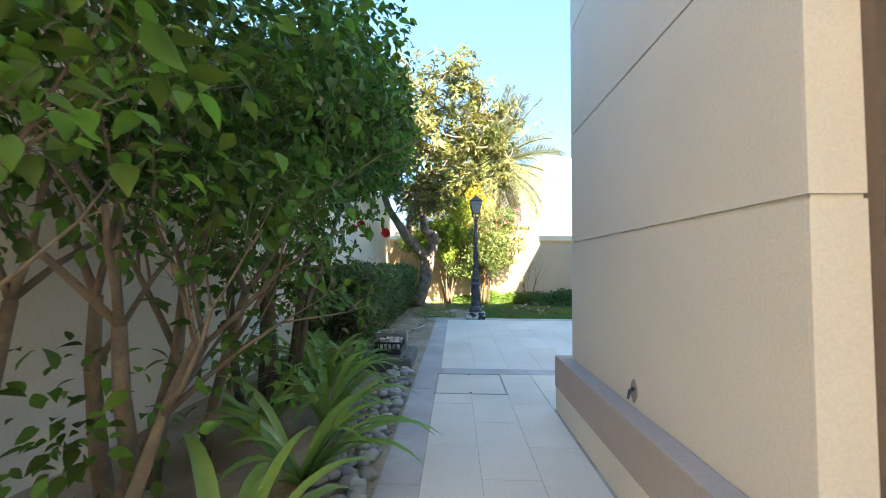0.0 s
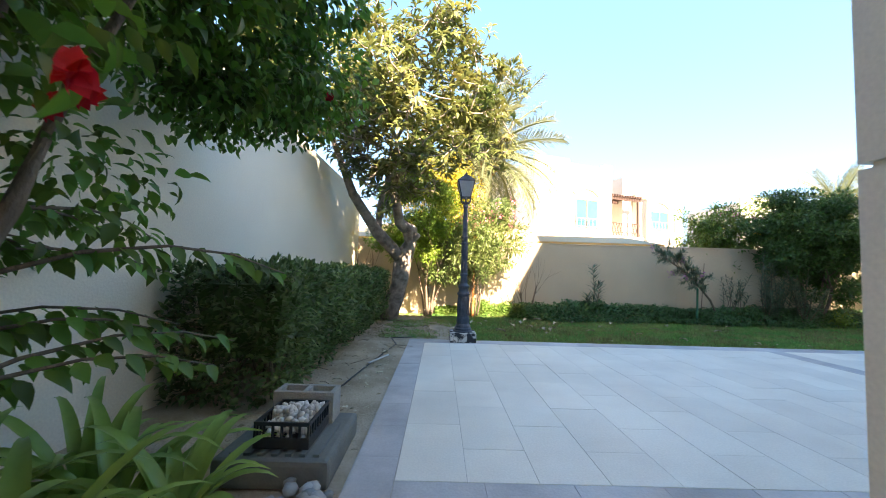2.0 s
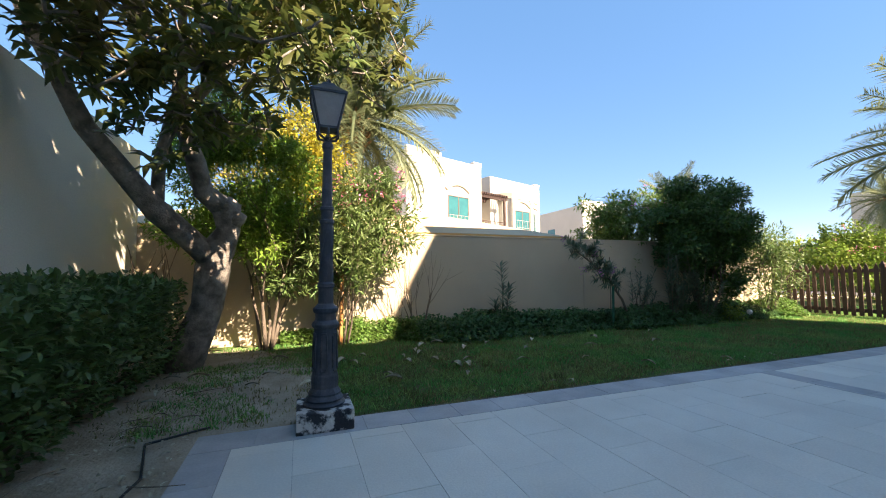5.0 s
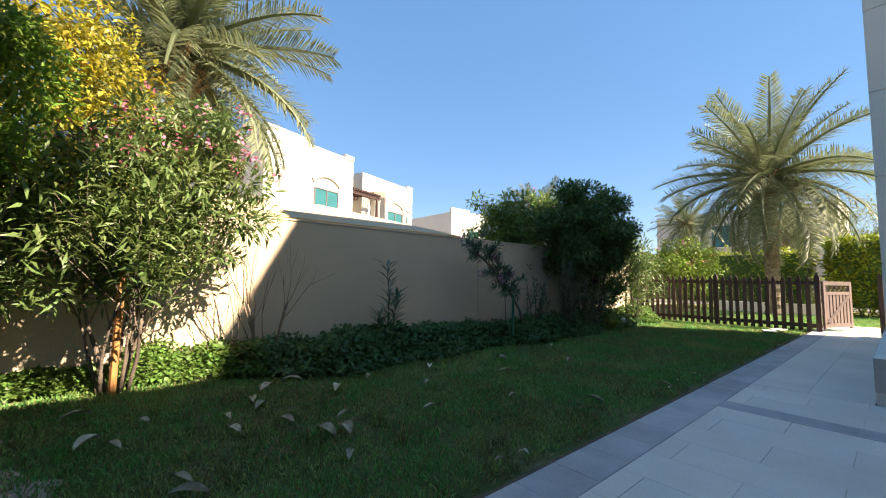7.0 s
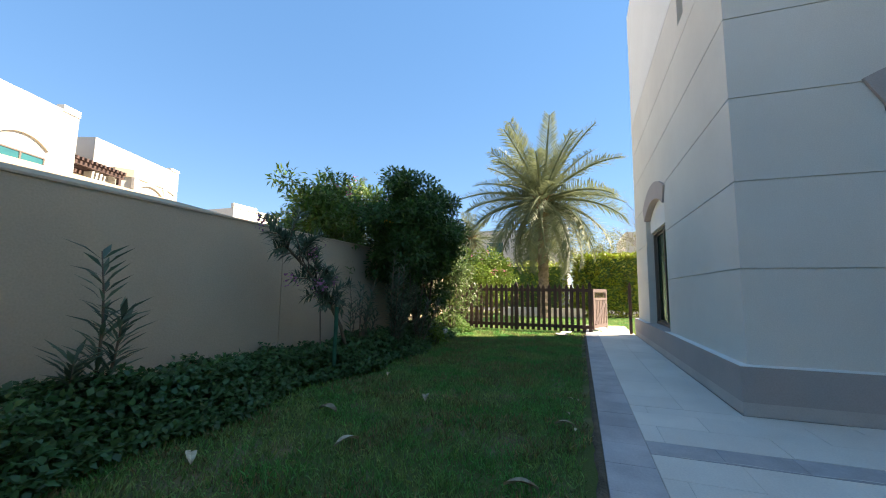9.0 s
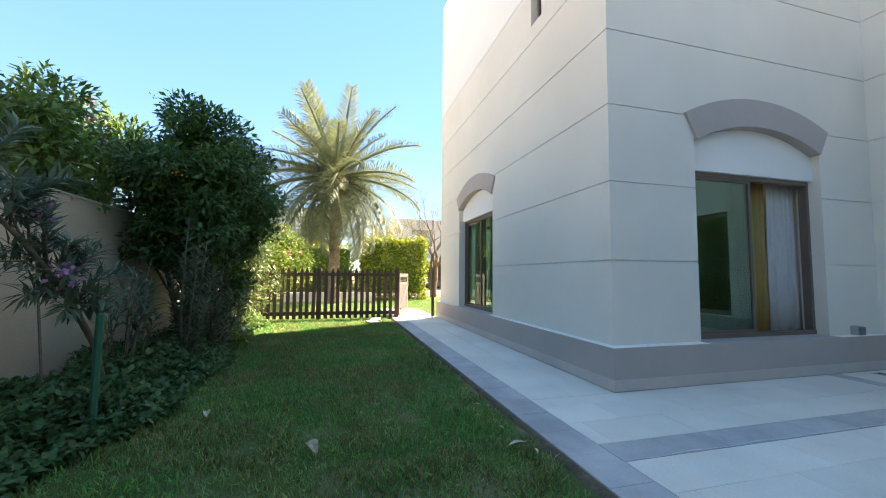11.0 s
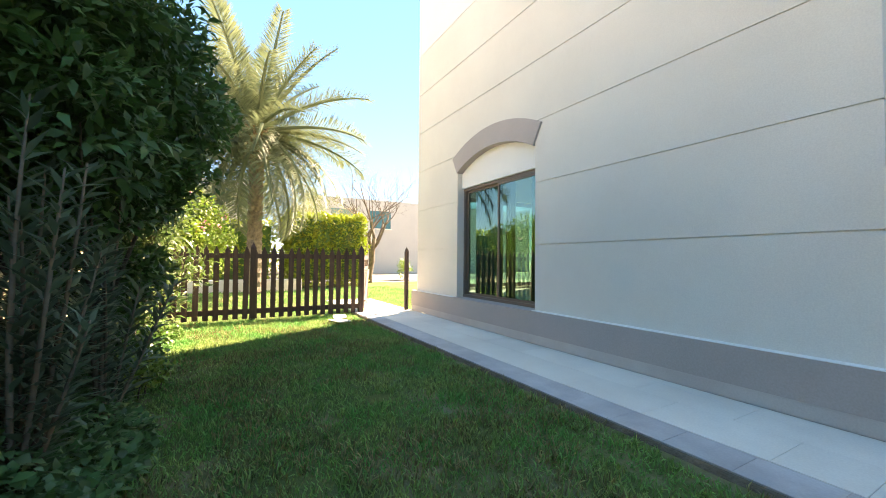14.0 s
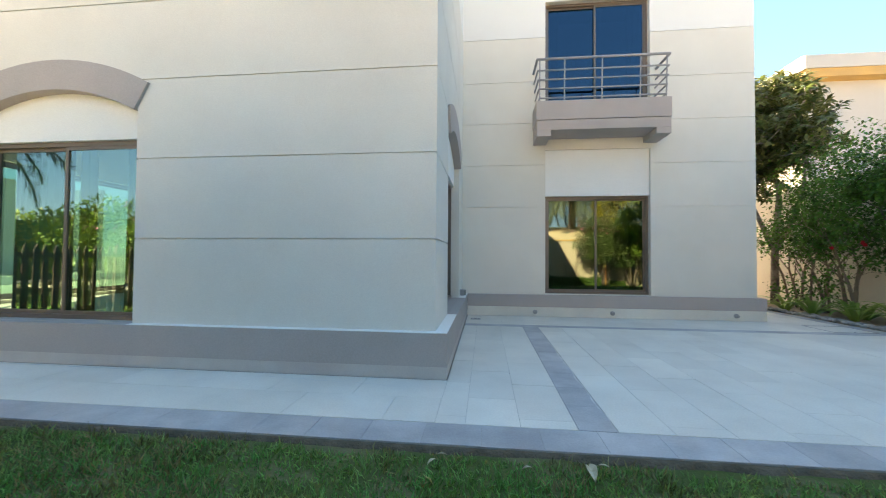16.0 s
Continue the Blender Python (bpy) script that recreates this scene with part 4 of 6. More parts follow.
# two hibiscus bushes beside the passage
def hibiscus(at, stems, blobs, sparse, blooms, seed, count, bark, label):
    r, g = random.Random(seed), np.random.default_rng(seed)
    p = plant("hibiscus_bush", at, label, "shrub")
    V, F, tips = [], [], []
    sprays = []
    for x, y, dx, dy, rad, ln in stems:
        if at[1] < 6:
            grow(r, (x, y, -0.06), (dx, dy, 1), ln * 0.8, rad, 4, V, F, tips, spread=0.6, splits=3, lift=0.06, shrink=0.64, steps=3)
            continue
        q = [Vector((x, y, -0.06)) + Vector((dx * f + r.uniform(-0.02, 0.02), dy * f + r.uniform(-0.02, 0.02), f)) * ln for f in (0, 0.3, 0.6, 0.85, 1.1)]
        tube(V, F, q, [rad, rad * 0.9, rad * 0.8, rad * 0.7, rad * 0.6], 8, 0.05, r)
        grow(r, q[-1], (dx * 2, dy * 2, 1), 0.5, rad * 0.55, 2, V, F, tips, spread=0.75, splits=3, lift=0.02, shrink=0.75, steps=3)
        # thin side branches arching over, with hanging leaves
        for k in range(3):
            a = q[2].lerp(q[3], r.uniform(-0.5, 1.0))
            w = r.uniform(0.5, 2.1)
            ln2 = r.uniform(0.55, 1.2)
            o = Vector((math.cos(w), math.sin(w), 0))
            o.x *= 0.75
            pts = [a + o * ln2 * f + Vector((0, 0, 0.45 * f - 0.42 * f * f)) * ln2 for f in (0, 0.25, 0.5, 0.75, 1)]
            tube(V, F, pts, [0.009, 0.008, 0.006, 0.005, 0.003], 5)
            for f in range(24):
                t = 0.8 + 3.2 * f / 24
                i0 = min(int(t), 3)
                c = pts[i0].lerp(pts[i0 + 1], t - i0)
                sd = 1 if f % 2 else -1
                sprays.append((c + Vector((r.uniform(-0.03, 0.03), r.uniform(-0.03, 0.03), r.uniform(-0.02, 0.01))), Vector((-o.y * sd * 0.7 + o.x * 0.5, o.x * sd * 0.7 + o.y * 0.5, -0.55 + r.uniform(-0.3, 0.3)))))
    mesh_ob("branchwork", V, F, bark, p, smooth=True)
    if sprays:
        Ps, Ds = np.array([a for a, d in sprays]), np.array([d for a, d in sprays])
        keep = (Ps[:, 0] > -1.97) & (Ps[:, 0] < -0.3) & (Ps[:, 1] < 7.9)
        Ps, Ds = Ps[keep], Ds[keep]
        fine_leaves("spray_foliage", Ps, Ds, np.tile((0.2, -0.3, 1.0), (len(Ps), 1)) + g.normal(0, 0.25, Ps.shape), 0.10 * g.uniform(0.7, 1.2, len(Ps)), 0.052, L_HIBISCUS, p)
    A = around(g, tips, count // 3, 0.10)
    B = shell(g, blobs, count - count // 3, 0.8)
    C = shell(g, sparse, 130 * len(sparse), 0.9)
    P, D, N = (np.concatenate(q) for q in zip(A, B, C))
    D[:, 2] -= 0.55
    ok = ((P[:, 1] < 7.35) | (P[:, 2] > 2.1)) & (P[:, 0] > -2.0) & (P[:, 0] < -0.14 - 0.14 * (P[:, 2] < 2.0)) & (P[:, 2] > 0.25)
    P, D, N = P[ok], D[ok], N[ok]
    s = g.uniform(0.5, 1.15, len(P))
    fine_leaves("foliage", P, D, N, 0.086 * s, 0.05 * s, L_HIBISCUS, p)
    for c in blooms:
        n = 10
        w = np.arange(n) * 2 * math.pi / n
        D2 = np.stack([np.cos(w), g.uniform(-0.7, 0.1, n), np.sin(w)], 1)
        fine_leaves("bloom", np.tile(c, (n, 1)), D2, np.tile((0, -1, 0.3), (n, 1)) + g.normal(0, 0.25, (n, 3)), 0.042, 0.044, M_RED, p, label="red hibiscus bloom")


hibiscus((-1.3, 4.5, -0.02), [(-1.45, 4.9, -0.05, 0.1, 0.05, 1.4), (-1.3, 5.1, 0.15, 0.2, 0.045, 1.4), (-1.5, 4.7, -0.15, -0.1, 0.045, 1.4), (-1.2, 4.5, 0.15, -0.1, 0.045, 1.3), (-1.1, 4.2, 0.1, 0.25, 0.035, 1.2), (-1.45, 4.1, -0.1, 0.1, 0.04, 1.4), (-1.25, 3.8, 0.1, -0.2, 0.04, 1.2), (-1.2, 3.5, 0.1, 0.1, 0.035, 1.2), (-1.5, 3.3, -0.1, -0.1, 0.04, 1.3), (-1.35, 4.4, 0.3, 0.35, 0.035, 1.2)],
         [(-1.2, 4.2, 2.2, 0.85, 1.1, 1.0), (-1.15, 5.2, 2.4, 0.8, 0.8, 0.9), (-0.5, 5.0, 2.5, 0.45, 0.8, 0.8), (-1.2, 4.0, 3.2, 0.75, 0.9, 1.0), (-0.9, 4.9, 1.6, 0.45, 0.7, 0.4), (-1.3, 4.0, 1.6, 0.5, 0.5, 0.4), (-1.3, 5.0, 3.6, 0.7, 1.0, 0.7), (-0.45, 5.8, 3.0, 0.45, 0.6, 0.6), (-0.5, 5.8, 1.9, 0.3, 0.4, 0.45), (-1.4, 5.6, 1.5, 0.45, 0.4, 0.5)],
         [(-1.5, 3.3, 0.5, 0.4, 0.6, 0.4), (-1.3, 4.3, 0.5, 0.5, 0.5, 0.4), (-1.0, 3.4, 0.45, 0.3, 0.4, 0.35), (-0.9, 4.9, 0.8, 0.4, 0.5, 0.5)],
         [(-0.32, 5.8, 1.46)], 5, 10500, M_BARK_PALE, "tall leafy hibiscus bush with pale bare lower stems")
hibiscus((-1.45, 6.4, -0.02), [(-1.4, 6.2, 0.02, -0.05, 0.05, 1.7), (-1.3, 6.3, 0.13, 0.0, 0.045, 1.7), (-1.55, 6.35, -0.05, 0.1, 0.042, 1.7), (-1.25, 6.15, 0.2, 0.1, 0.036, 1.6), (-1.6, 6.1, -0.06, -0.1, 0.038, 1.6)],
         [(-1.3, 6.6, 2.7, 0.7, 0.8, 0.75), (-1.2, 7.5, 2.75, 0.7, 0.8, 0.55), (-0.75, 6.6, 2.9, 0.5, 0.8, 0.6), (-0.9, 8.3, 2.7, 0.6, 0.6, 0.45), (-1.3, 6.9, 3.5, 0.7, 1.0, 0.5), (-0.7, 7.5, 3.1, 0.5, 0.7, 0.45), (-1.2, 6.2, 2.0, 0.55, 0.4, 0.4), (-1.55, 8.2, 2.5, 0.4, 0.55, 0.4), (-1.2, 8.7, 2.6, 0.5, 0.45, 0.35), (-1.3, 7.7, 2.35, 0.5, 0.5, 0.3)],
         [(-1.4, 7.0, 1.55, 0.35, 0.4, 0.4), (-1.0, 6.5, 1.5, 0.35, 0.4, 0.4), (-1.3, 6.3, 1.0, 0.3, 0.3, 0.4)],
         [(-0.62, 8.15, 2.5), (-0.66, 6.1, 1.52), (-0.6, 6.12, 1.56)], 6, 23000, M_BARK, "leafy hibiscus bush with dark stems and red blooms")


def whorled_tree(name, at, limbs, seed, label, leafm, count, length, width, levels=3, lens=1.2, rad=0.1, shrink=0.66, spread=0.65, crown=(), whorls=0):
    """A frangipani: stout forking limbs with whorls of long leaves at the ends."""
    r, g = random.Random(seed), np.random.default_rng(seed)
    p = plant(name, at, label, "tree")
    V, F, tips = [], [], []
    for pts, rr, d in limbs:
        tube(V, F, pts, rr, 12, 0.1, r)
        if d:
            grow(r, pts[-1], d, lens, rr[-1] * 0.9, levels, V, F, tips, spread=spread, splits=3, lift=0.05, shrink=shrink, bend=0.3)
    ends = tips[3::4]
    if whorls:
        Q, E, _ = shell(g, crown, whorls, 0.75)
        have = np.array([t[0] for t in tips])
        for q, e in zip(Q, E):
            k = int(np.argmin(((have - q) ** 2).sum(1) + 0.6 * np.maximum(0, have[:, 2] - q[2]) ** 2))
            a, z = Vector(have[k]), Vector(q)
            mid = a.lerp(z, 0.5) + Vector((r.uniform(-0.1, 0.1), r.uniform(-0.1, 0.1), -0.06))
            ln = (z - a).length
            tube(V, F, [a, mid, z], [0.012 + 0.006 * ln, 0.012 + 0.003 * ln, 0.010], 5)
            d = (z - mid).normalized() * 0.6 + Vector((0, 0, 0.55))
            ends.append((z, d.normalized()))
            have = np.vstack([have, q])
    mesh_ob("trunk", V, F, M_BARK_GREY, p, smooth=True)
    per = max(6, count // max(1, len(ends)))
    P, D, N = [], [], []
    for q, d in ends:
        w0 = r.random() * 6
        for i in range(per):
            w = w0 + i * 2.4
            a = d.orthogonal().normalized()
            side = Matrix.Rotation(w, 3, d) @ a
            P.append(q + d * r.uniform(-0.14, 0.03) + side * 0.01)
            D.append(side + d * r.uniform(-0.1, 0.9) + Vector((0, 0, -0.15)))
            N.append(d + Vector((0, 0, 0.4)))
    P, D, N = np.array(P), np.array(D), np.array(N)
    ok = (P[:, 0] > -1.98) | (P[:, 2] > 3.45)
    ok &= (P[:, 1] < 16.0) | (P[:, 2] > 2.2)
    P, D, N = P[ok], D[ok], N[ok]
    s = g.uniform(0.7, 1.2, len(P))
    leaves("foliage", P, D, N, length * s, width * s, leafm, p, 0.12, 0.22)
    return p


b = Vector((-0.98, 14.5, -0.05))
whorled_tree("frangipani_tree", b, [
    ([b, b + Vector((0.14, -0.02, 0.4)), b + Vector((0.3, -0.05, 0.85)), Vector((-0.6, 14.42, 1.3)), Vector((-0.56, 14.38, 1.55)), Vector((-0.42, 14.3, 1.82)), Vector((-0.46, 14.25, 2.12)), Vector((-0.5, 14.2, 2.2))], [0.27, 0.225, 0.2, 0.215, 0.19, 0.155, 0.18, 0.12], None),
    ([Vector((-0.6, 14.42, 1.38)), Vector((-0.9, 14.2, 1.72)), Vector((-1.15, 13.95, 2.0)), Vector((-1.35, 13.7, 2.32)), Vector((-1.6, 13.3, 2.75)), Vector((-1.85, 12.9, 3.5))], [0.16, 0.14, 0.145, 0.115, 0.1, 0.07], (-0.5, -0.5, 1)),
    ([Vector((-0.45, 14.26, 2.08)), Vector((-0.68, 14.05, 2.28)), Vector((-0.72, 13.8, 2.6)), Vector((-0.8, 13.3, 3.0))], [0.14, 0.115, 0.1, 0.07], (0.3, -0.6, 1)),
    ([Vector((-0.8, 13.32, 2.95)), Vector((-0.3, 13.2, 3.6)), Vector((0.3, 13.1, 4.1))], [0.065, 0.055, 0.045], (0.7, 0.0, 1)),
    ([Vector((-1.15, 13.95, 1.98)), Vector((-1.12, 13.9, 2.6)), Vector((-0.9, 13.6, 3.3))], [0.085, 0.07, 0.05], (0.2, -0.2, 1)),
    ([Vector((-0.42, 14.3, 1.86)), Vector((-0.3, 14.22, 1.98)), Vector((-0.26, 14.2, 2.04))], [0.11, 0.095, 0.085], None),
], 11, "frangipani tree with grey forked limbs and long leaves", L_PLUMERIA, 11500, 0.22, 0.075, levels=2, lens=0.98, shrink=0.76, spread=0.8, crown=[(-0.4, 13.2, 4.9, 1.5, 1.3, 1.7), (0.9, 13.3, 4.8, 1.1, 1.0, 1.5), (-1.1, 12.5, 4.7, 0.9, 1.1, 1.3), (0.0, 12.5, 3.7, 1.2, 0.9, 0.7), (1.3, 13.4, 4.0, 0.6, 0.7, 0.7), (-1.3, 12.4, 4.0, 0.6, 1.0, 0.7), (-1.0, 11.6, 4.3, 0.8, 0.8, 0.8), (-0.3, 13.0, 6.2, 1.6, 1.2, 0.9), (0.5, 12.7, 4.3, 0.9, 0.7, 0.8), (-2.3, 12.3, 4.3, 0.8, 0.9, 0.65), (-2.5, 12.0, 5.1, 1.0, 1.0, 0.8), (-3.1, 12.2, 4.5, 0.7, 0.9, 0.7), (-2.1, 11.5, 4.1, 0.6, 0.7, 0.5), (-2.9, 12.6, 5.8, 0.9, 0.9, 0.6), (-1.6, 11.9, 3.9, 0.6, 0.7, 0.45), (-1.2, 12.7, 3.15, 0.6, 0.6, 0.45), (-0.4, 12.5, 3.3, 0.6, 0.5, 0.4), (-1.5, 12.2, 3.4, 0.4, 0.6, 0.4), (-0.8, 13.2, 2.75, 0.5, 0.45, 0.35), (-0.2, 13.1, 2.95, 0.55, 0.45, 0.35), (-0.9, 12.9, 3.2, 0.5, 0.5, 0.4)], whorls=930)
c = Vector((-1.45, 2.6, -0.05))
whorled_tree("frangipani_tree", c, [
    ([c, c + Vector((0.05, 0.1, 1.5)), c + Vector((0, 0.2, 2.9))], [0.1, 0.085, 0.075], (0, 0.2, 1)),
    ([c + Vector((0.05, 0.1, 1.5)), c + Vector((-0.2, 0.5, 2.5)), c + Vector((-0.1, 0.9, 3.2))], [0.07, 0.06, 0.055], (0.0, 0.3, 1)),
    ([c + Vector((0.05, 0.1, 1.5)), c + Vector((0.15, -0.4, 2.5)), c + Vector((0.2, -0.7, 3.1))], [0.07, 0.06, 0.055], (0.1, -0.3, 1)),
], 12, "tall round-headed frangipani tree beside the boundary wall", L_PLUMERIA, 8500, 0.24, 0.085, levels=2, lens=0.85, shrink=0.68, crown=[(-1.4, 3.0, 5.0, 1.2, 1.4, 1.2), (-1.2, 3.6, 4.4, 1.0, 1.2, 0.8), (-0.9, 2.6, 4.2, 1.0, 1.0, 0.8), (-1.2, 2.2, 3.6, 0.8, 1.0, 0.6), (-1.3, 2.7, 5.7, 1.0, 1.1, 0.8)], whorls=500)


def leafy_hedge(name, x0, y0, x1, y1, z0, z1, count, size, leafm, seed, label, lump=0.07):
    """A clipped hedge: leaves over its faces, an added dark core and twigs within."""
    g, r = np.random.default_rng(seed), random.Random(seed)
    p = plant(name, ((x0 + x1) / 2, (y0 + y1) / 2, z0), label, "hedge")
    lx, ly, lz = x1 - x0, y1 - y0, z1 - z0
    areas = np.array([lx * ly, ly * lz, ly * lz, lx * lz, lx * lz])
    k = g.choice(5, count, p=areas / areas.sum())
    u, v, d = g.random(count), g.random(count), g.random(count) ** 1.6 * 0.22
    P = np.empty((count, 3))
    P[:, 0] = np.where(k == 1, x0 + d, np.where(k == 2, x1 - d, x0 + u * lx))
    P[:, 1] = np.where(k == 3, y0 + d, np.where(k == 4, y1 - d, y0 + np.where((k == 1) | (k == 2), u, v) * ly))
    P[:, 2] = np.where(k == 0, z1 - d * 0.6, z0 + v * lz)
    O = np.array([(0, 0, 1), (-1, 0, 0), (1, 0, 0), (0, -1, 0), (0, 1, 0)])[k]
    w = np.array([noise.noise((q[0] * 2.6, q[1] * 2.6, q[2] * 2.6 + seed)) for q in P])
    w2 = np.array([noise.noise((q[0] * 7, q[1] * 7, q[2] * 7 + seed)) for q in P])
    P = P + O * (w * lump + w2 * lump * 0.6)[:, None]
    low = (P[:, 2] - z0) / lz
    P[:, 0] -= np.where(k == 2, (1 - low).clip(0, 1) ** 3 * 0.25, 0)
    D = O * 0.9 + g.normal(0, 0.6, (count, 3)) + (0, 0, 0.25)
    N = O * 0.5 + (0, 0, 0.9) + g.normal(0, 0.3, (count, 3))
    s = g.uniform(0.6, 1.3, count)
    if size < 0.1:
        fine_leaves("foliage", P, D, N, size * s, size * 0.5 * s, leafm, p, 0.15)
    else:
        leaves("foliage", P, D, N, size * s, size * 0.55 * s, leafm, p, 0.2)
    # closed dark body, added to stop light passing between the leaves
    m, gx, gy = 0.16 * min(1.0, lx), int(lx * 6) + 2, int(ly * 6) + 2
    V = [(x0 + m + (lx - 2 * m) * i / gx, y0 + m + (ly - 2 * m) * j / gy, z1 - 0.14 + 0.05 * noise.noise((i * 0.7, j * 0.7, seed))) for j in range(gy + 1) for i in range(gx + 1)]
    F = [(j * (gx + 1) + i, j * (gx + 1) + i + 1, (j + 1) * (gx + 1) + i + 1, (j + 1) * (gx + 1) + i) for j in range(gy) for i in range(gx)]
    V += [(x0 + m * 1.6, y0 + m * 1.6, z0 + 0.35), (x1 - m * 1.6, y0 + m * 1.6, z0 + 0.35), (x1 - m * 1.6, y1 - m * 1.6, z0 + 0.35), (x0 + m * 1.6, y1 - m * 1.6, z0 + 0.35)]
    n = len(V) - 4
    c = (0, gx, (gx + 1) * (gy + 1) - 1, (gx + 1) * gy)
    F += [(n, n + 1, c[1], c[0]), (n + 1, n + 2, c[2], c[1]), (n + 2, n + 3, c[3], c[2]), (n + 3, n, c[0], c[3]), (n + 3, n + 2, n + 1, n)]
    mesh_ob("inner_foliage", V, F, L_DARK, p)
    V, F, tips = [], [], []
    for i in range(int(ly * 5) + 4):
        q = (r.uniform(x0 + 0.2, x1 - 0.25), r.uniform(y0 + 0.25, y1 - 0.1), z0 - 0.03)
        grow(r, q, (r.uniform(-0.4, 0.4), r.uniform(-0.4, 0.4), 1), lz * 0.42, 0.016, 2, V, F, tips, spread=0.6, sides=5, splits=2)
    mesh_ob("branchwork", V, F, M_BARK, p, smooth=True)
    return p


leafy_hedge("hedge", -1.97, 8.35, -0.88, 14.3, 0.0, 1.13, 25000, 0.068, L_HEDGE, 21, "dense dark green clipped hedge beside the bed", 0.15)
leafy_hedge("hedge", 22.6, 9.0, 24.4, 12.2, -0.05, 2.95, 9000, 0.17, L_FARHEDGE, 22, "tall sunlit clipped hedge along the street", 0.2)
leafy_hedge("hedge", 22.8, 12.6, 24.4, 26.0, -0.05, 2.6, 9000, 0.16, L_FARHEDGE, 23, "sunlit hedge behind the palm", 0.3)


def strap_plant(at, seed, n=26, length=0.75, label="clump of arching glossy green spider lily leaves"):
    r = random.Random(seed)
    p = plant("spider_lily", at, label, "plant", "spider lilies in the bed")
    for i in range(n):
        V, F = [], []
        w, L = r.random() * 6.283, length * r.uniform(0.6, 1.15)
        up, wid = r.uniform(0.5, 1.5), r.uniform(0.06, 0.1)
        o = Vector((math.cos(w), math.sin(w), 0))
        s = Vector((-o.y, o.x, 0))
        q, d = Vector(at) + o * r.uniform(0, 0.07), (o + Vector((0, 0, up * 1.6))).normalized()
        base, k = len(V), 9
        for j in range(k + 1):
            t = j / k
            ww = wid * (1 - t ** 2.5) * (0.6 + 1.2 * min(t * 2, 1) * 0.4) + 0.002
            u = s.cross(d)
            V += [q - s * ww / 2 - u * ww * 0.22, q, q + s * ww / 2 - u * ww * 0.22]
            d = (d + Vector((0, 0, -0.24 * t * 1.5)) + o * 0.03).normalized()
            q = q + d * L / k
        for j in range(k):
            a = base + j * 3
            F += [(a, a + 1, a + 4, a + 3), (a + 1, a + 2, a + 5, a + 4)]
        mesh_ob("leaf", V, F, L_LILY, p, smooth=True)


for i, (x, y, L) in enumerate(((-0.62, 4.95, 0.8), (-0.75, 5.75, 0.75), (-1.15, 5.55, 0.6), (-1.0, 6.4, 0.8), (-1.4, 7.1, 0.8), (-0.6, 4.2, 0.7), (-1.6, 6.7, 0.7), (-0.85, 6.95, 0.6), (-1.15, 7.0, 0.75))):
    strap_plant((x, y, 0.0), 40 + i, 19, L)

# shrubs along the garden wall
shrub("oleander_bush", (1.2, 15.55, -0.03), 9, 2.5, lumps(311, (1.45, 15.45, 2.25), (1.05, 0.42, 0.95), 32, 0.3) + lumps(312, (0.5, 15.5, 1.45), (0.6, 0.3, 0.6), 9, 0.26),
      12500, 0.16, 0.03, L_OLEANDER, "large oleander bush with pink blossom against the wall", 31, flowers=(M_PINK, 62, 0.05, 2.35), radius=0.022, thick=0.8)
shrub("yellow_bell_tree", (0.0, 15.5, -0.03), 5, 3.4, lumps(321, (-0.5, 15.3, 2.85), (1.0, 0.45, 1.4), 50, 0.34),
      36000, 0.10, 0.024, L_TECOMA, "feathery bright green tree in the garden corner", 32, twig_leaves=0.1, radius=0.035, thick=0.7, category="tree")
shrub("yellow_leaved_tree", (0.3, 17.2, -0.09), 4, 3.8, [(0.5, 17.0, 3.6, 0.9, 0.7, 0.9), (-0.4, 17.2, 3.9, 0.9, 0.7, 0.9), (0.9, 17.0, 2.9, 0.6, 0.6, 0.7), (-0.9, 17.2, 3.0, 0.9, 0.6, 0.8), (0.9, 16.7, 3.4, 0.7, 0.5, 0.9), (0.4, 16.6, 4.2, 0.8, 0.5, 0.6)],
      14000, 0.10, 0.045, L_YELLOW, "yellowing tree standing behind the garden wall", 33, radius=0.05, thick=0.7, category="tree")
shrub("dark_shrub", (10.35, 15.45, -0.03), 5, 3.0, lumps(341, (10.25, 15.25, 2.35), (1.5, 0.7, 1.2), 42, 0.36) + lumps(342, (11.0, 15.1, 1.6), (0.7, 0.4, 0.9), 10, 0.28) + lumps(344, (10.6, 15.3, 1.0), (0.9, 0.45, 0.6), 10, 0.26) + lumps(343, (9.2, 15.4, 2.6), (0.8, 0.4, 1.1), 18, 0.28),
      50000, 0.1, 0.04, L_DARK, "dense dark green shrub with few yellow blooms by the wall", 34, radius=0.05, thick=0.6, flowers=(M_YELLOWPETAL, 9, 0.03, 2.4), twig_leaves=0.2)
shrub("leafy_tree", (9.2, 16.9, -0.09), 5, 3.2, lumps(351, (8.6, 16.65, 2.6), (1.5, 0.5, 0.8), 34, 0.3) + lumps(352, (10.4, 16.75, 3.0), (0.8, 0.4, 0.65), 16, 0.3), 15000, 0.13, 0.04, L_MIDGREEN, "green tree with pink blossom beyond the garden wall", 35, radius=0.05, thick=0.8, category="tree", flowers=(M_PINK, 16, 0.045, 2.9))
shrub("flowering_oleander", (12.7, 15.4, -0.03), 8, 2.4, [(12.6, 15.3, 1.6, 0.6, 0.5, 0.7), (13.1, 15.4, 2.0, 0.6, 0.5, 0.6), (12.4, 15.2, 0.7, 0.5, 0.4, 0.5), (12.2, 15.3, 2.1, 0.4, 0.4, 0.5)],
      5000, 0.13, 0.032, L_OLEANDER, "thin oleander with bare stems beside the fence", 36, radius=0.02, thick=0.8, flowers=(M_PINK, 9, 0.03, 1.6))
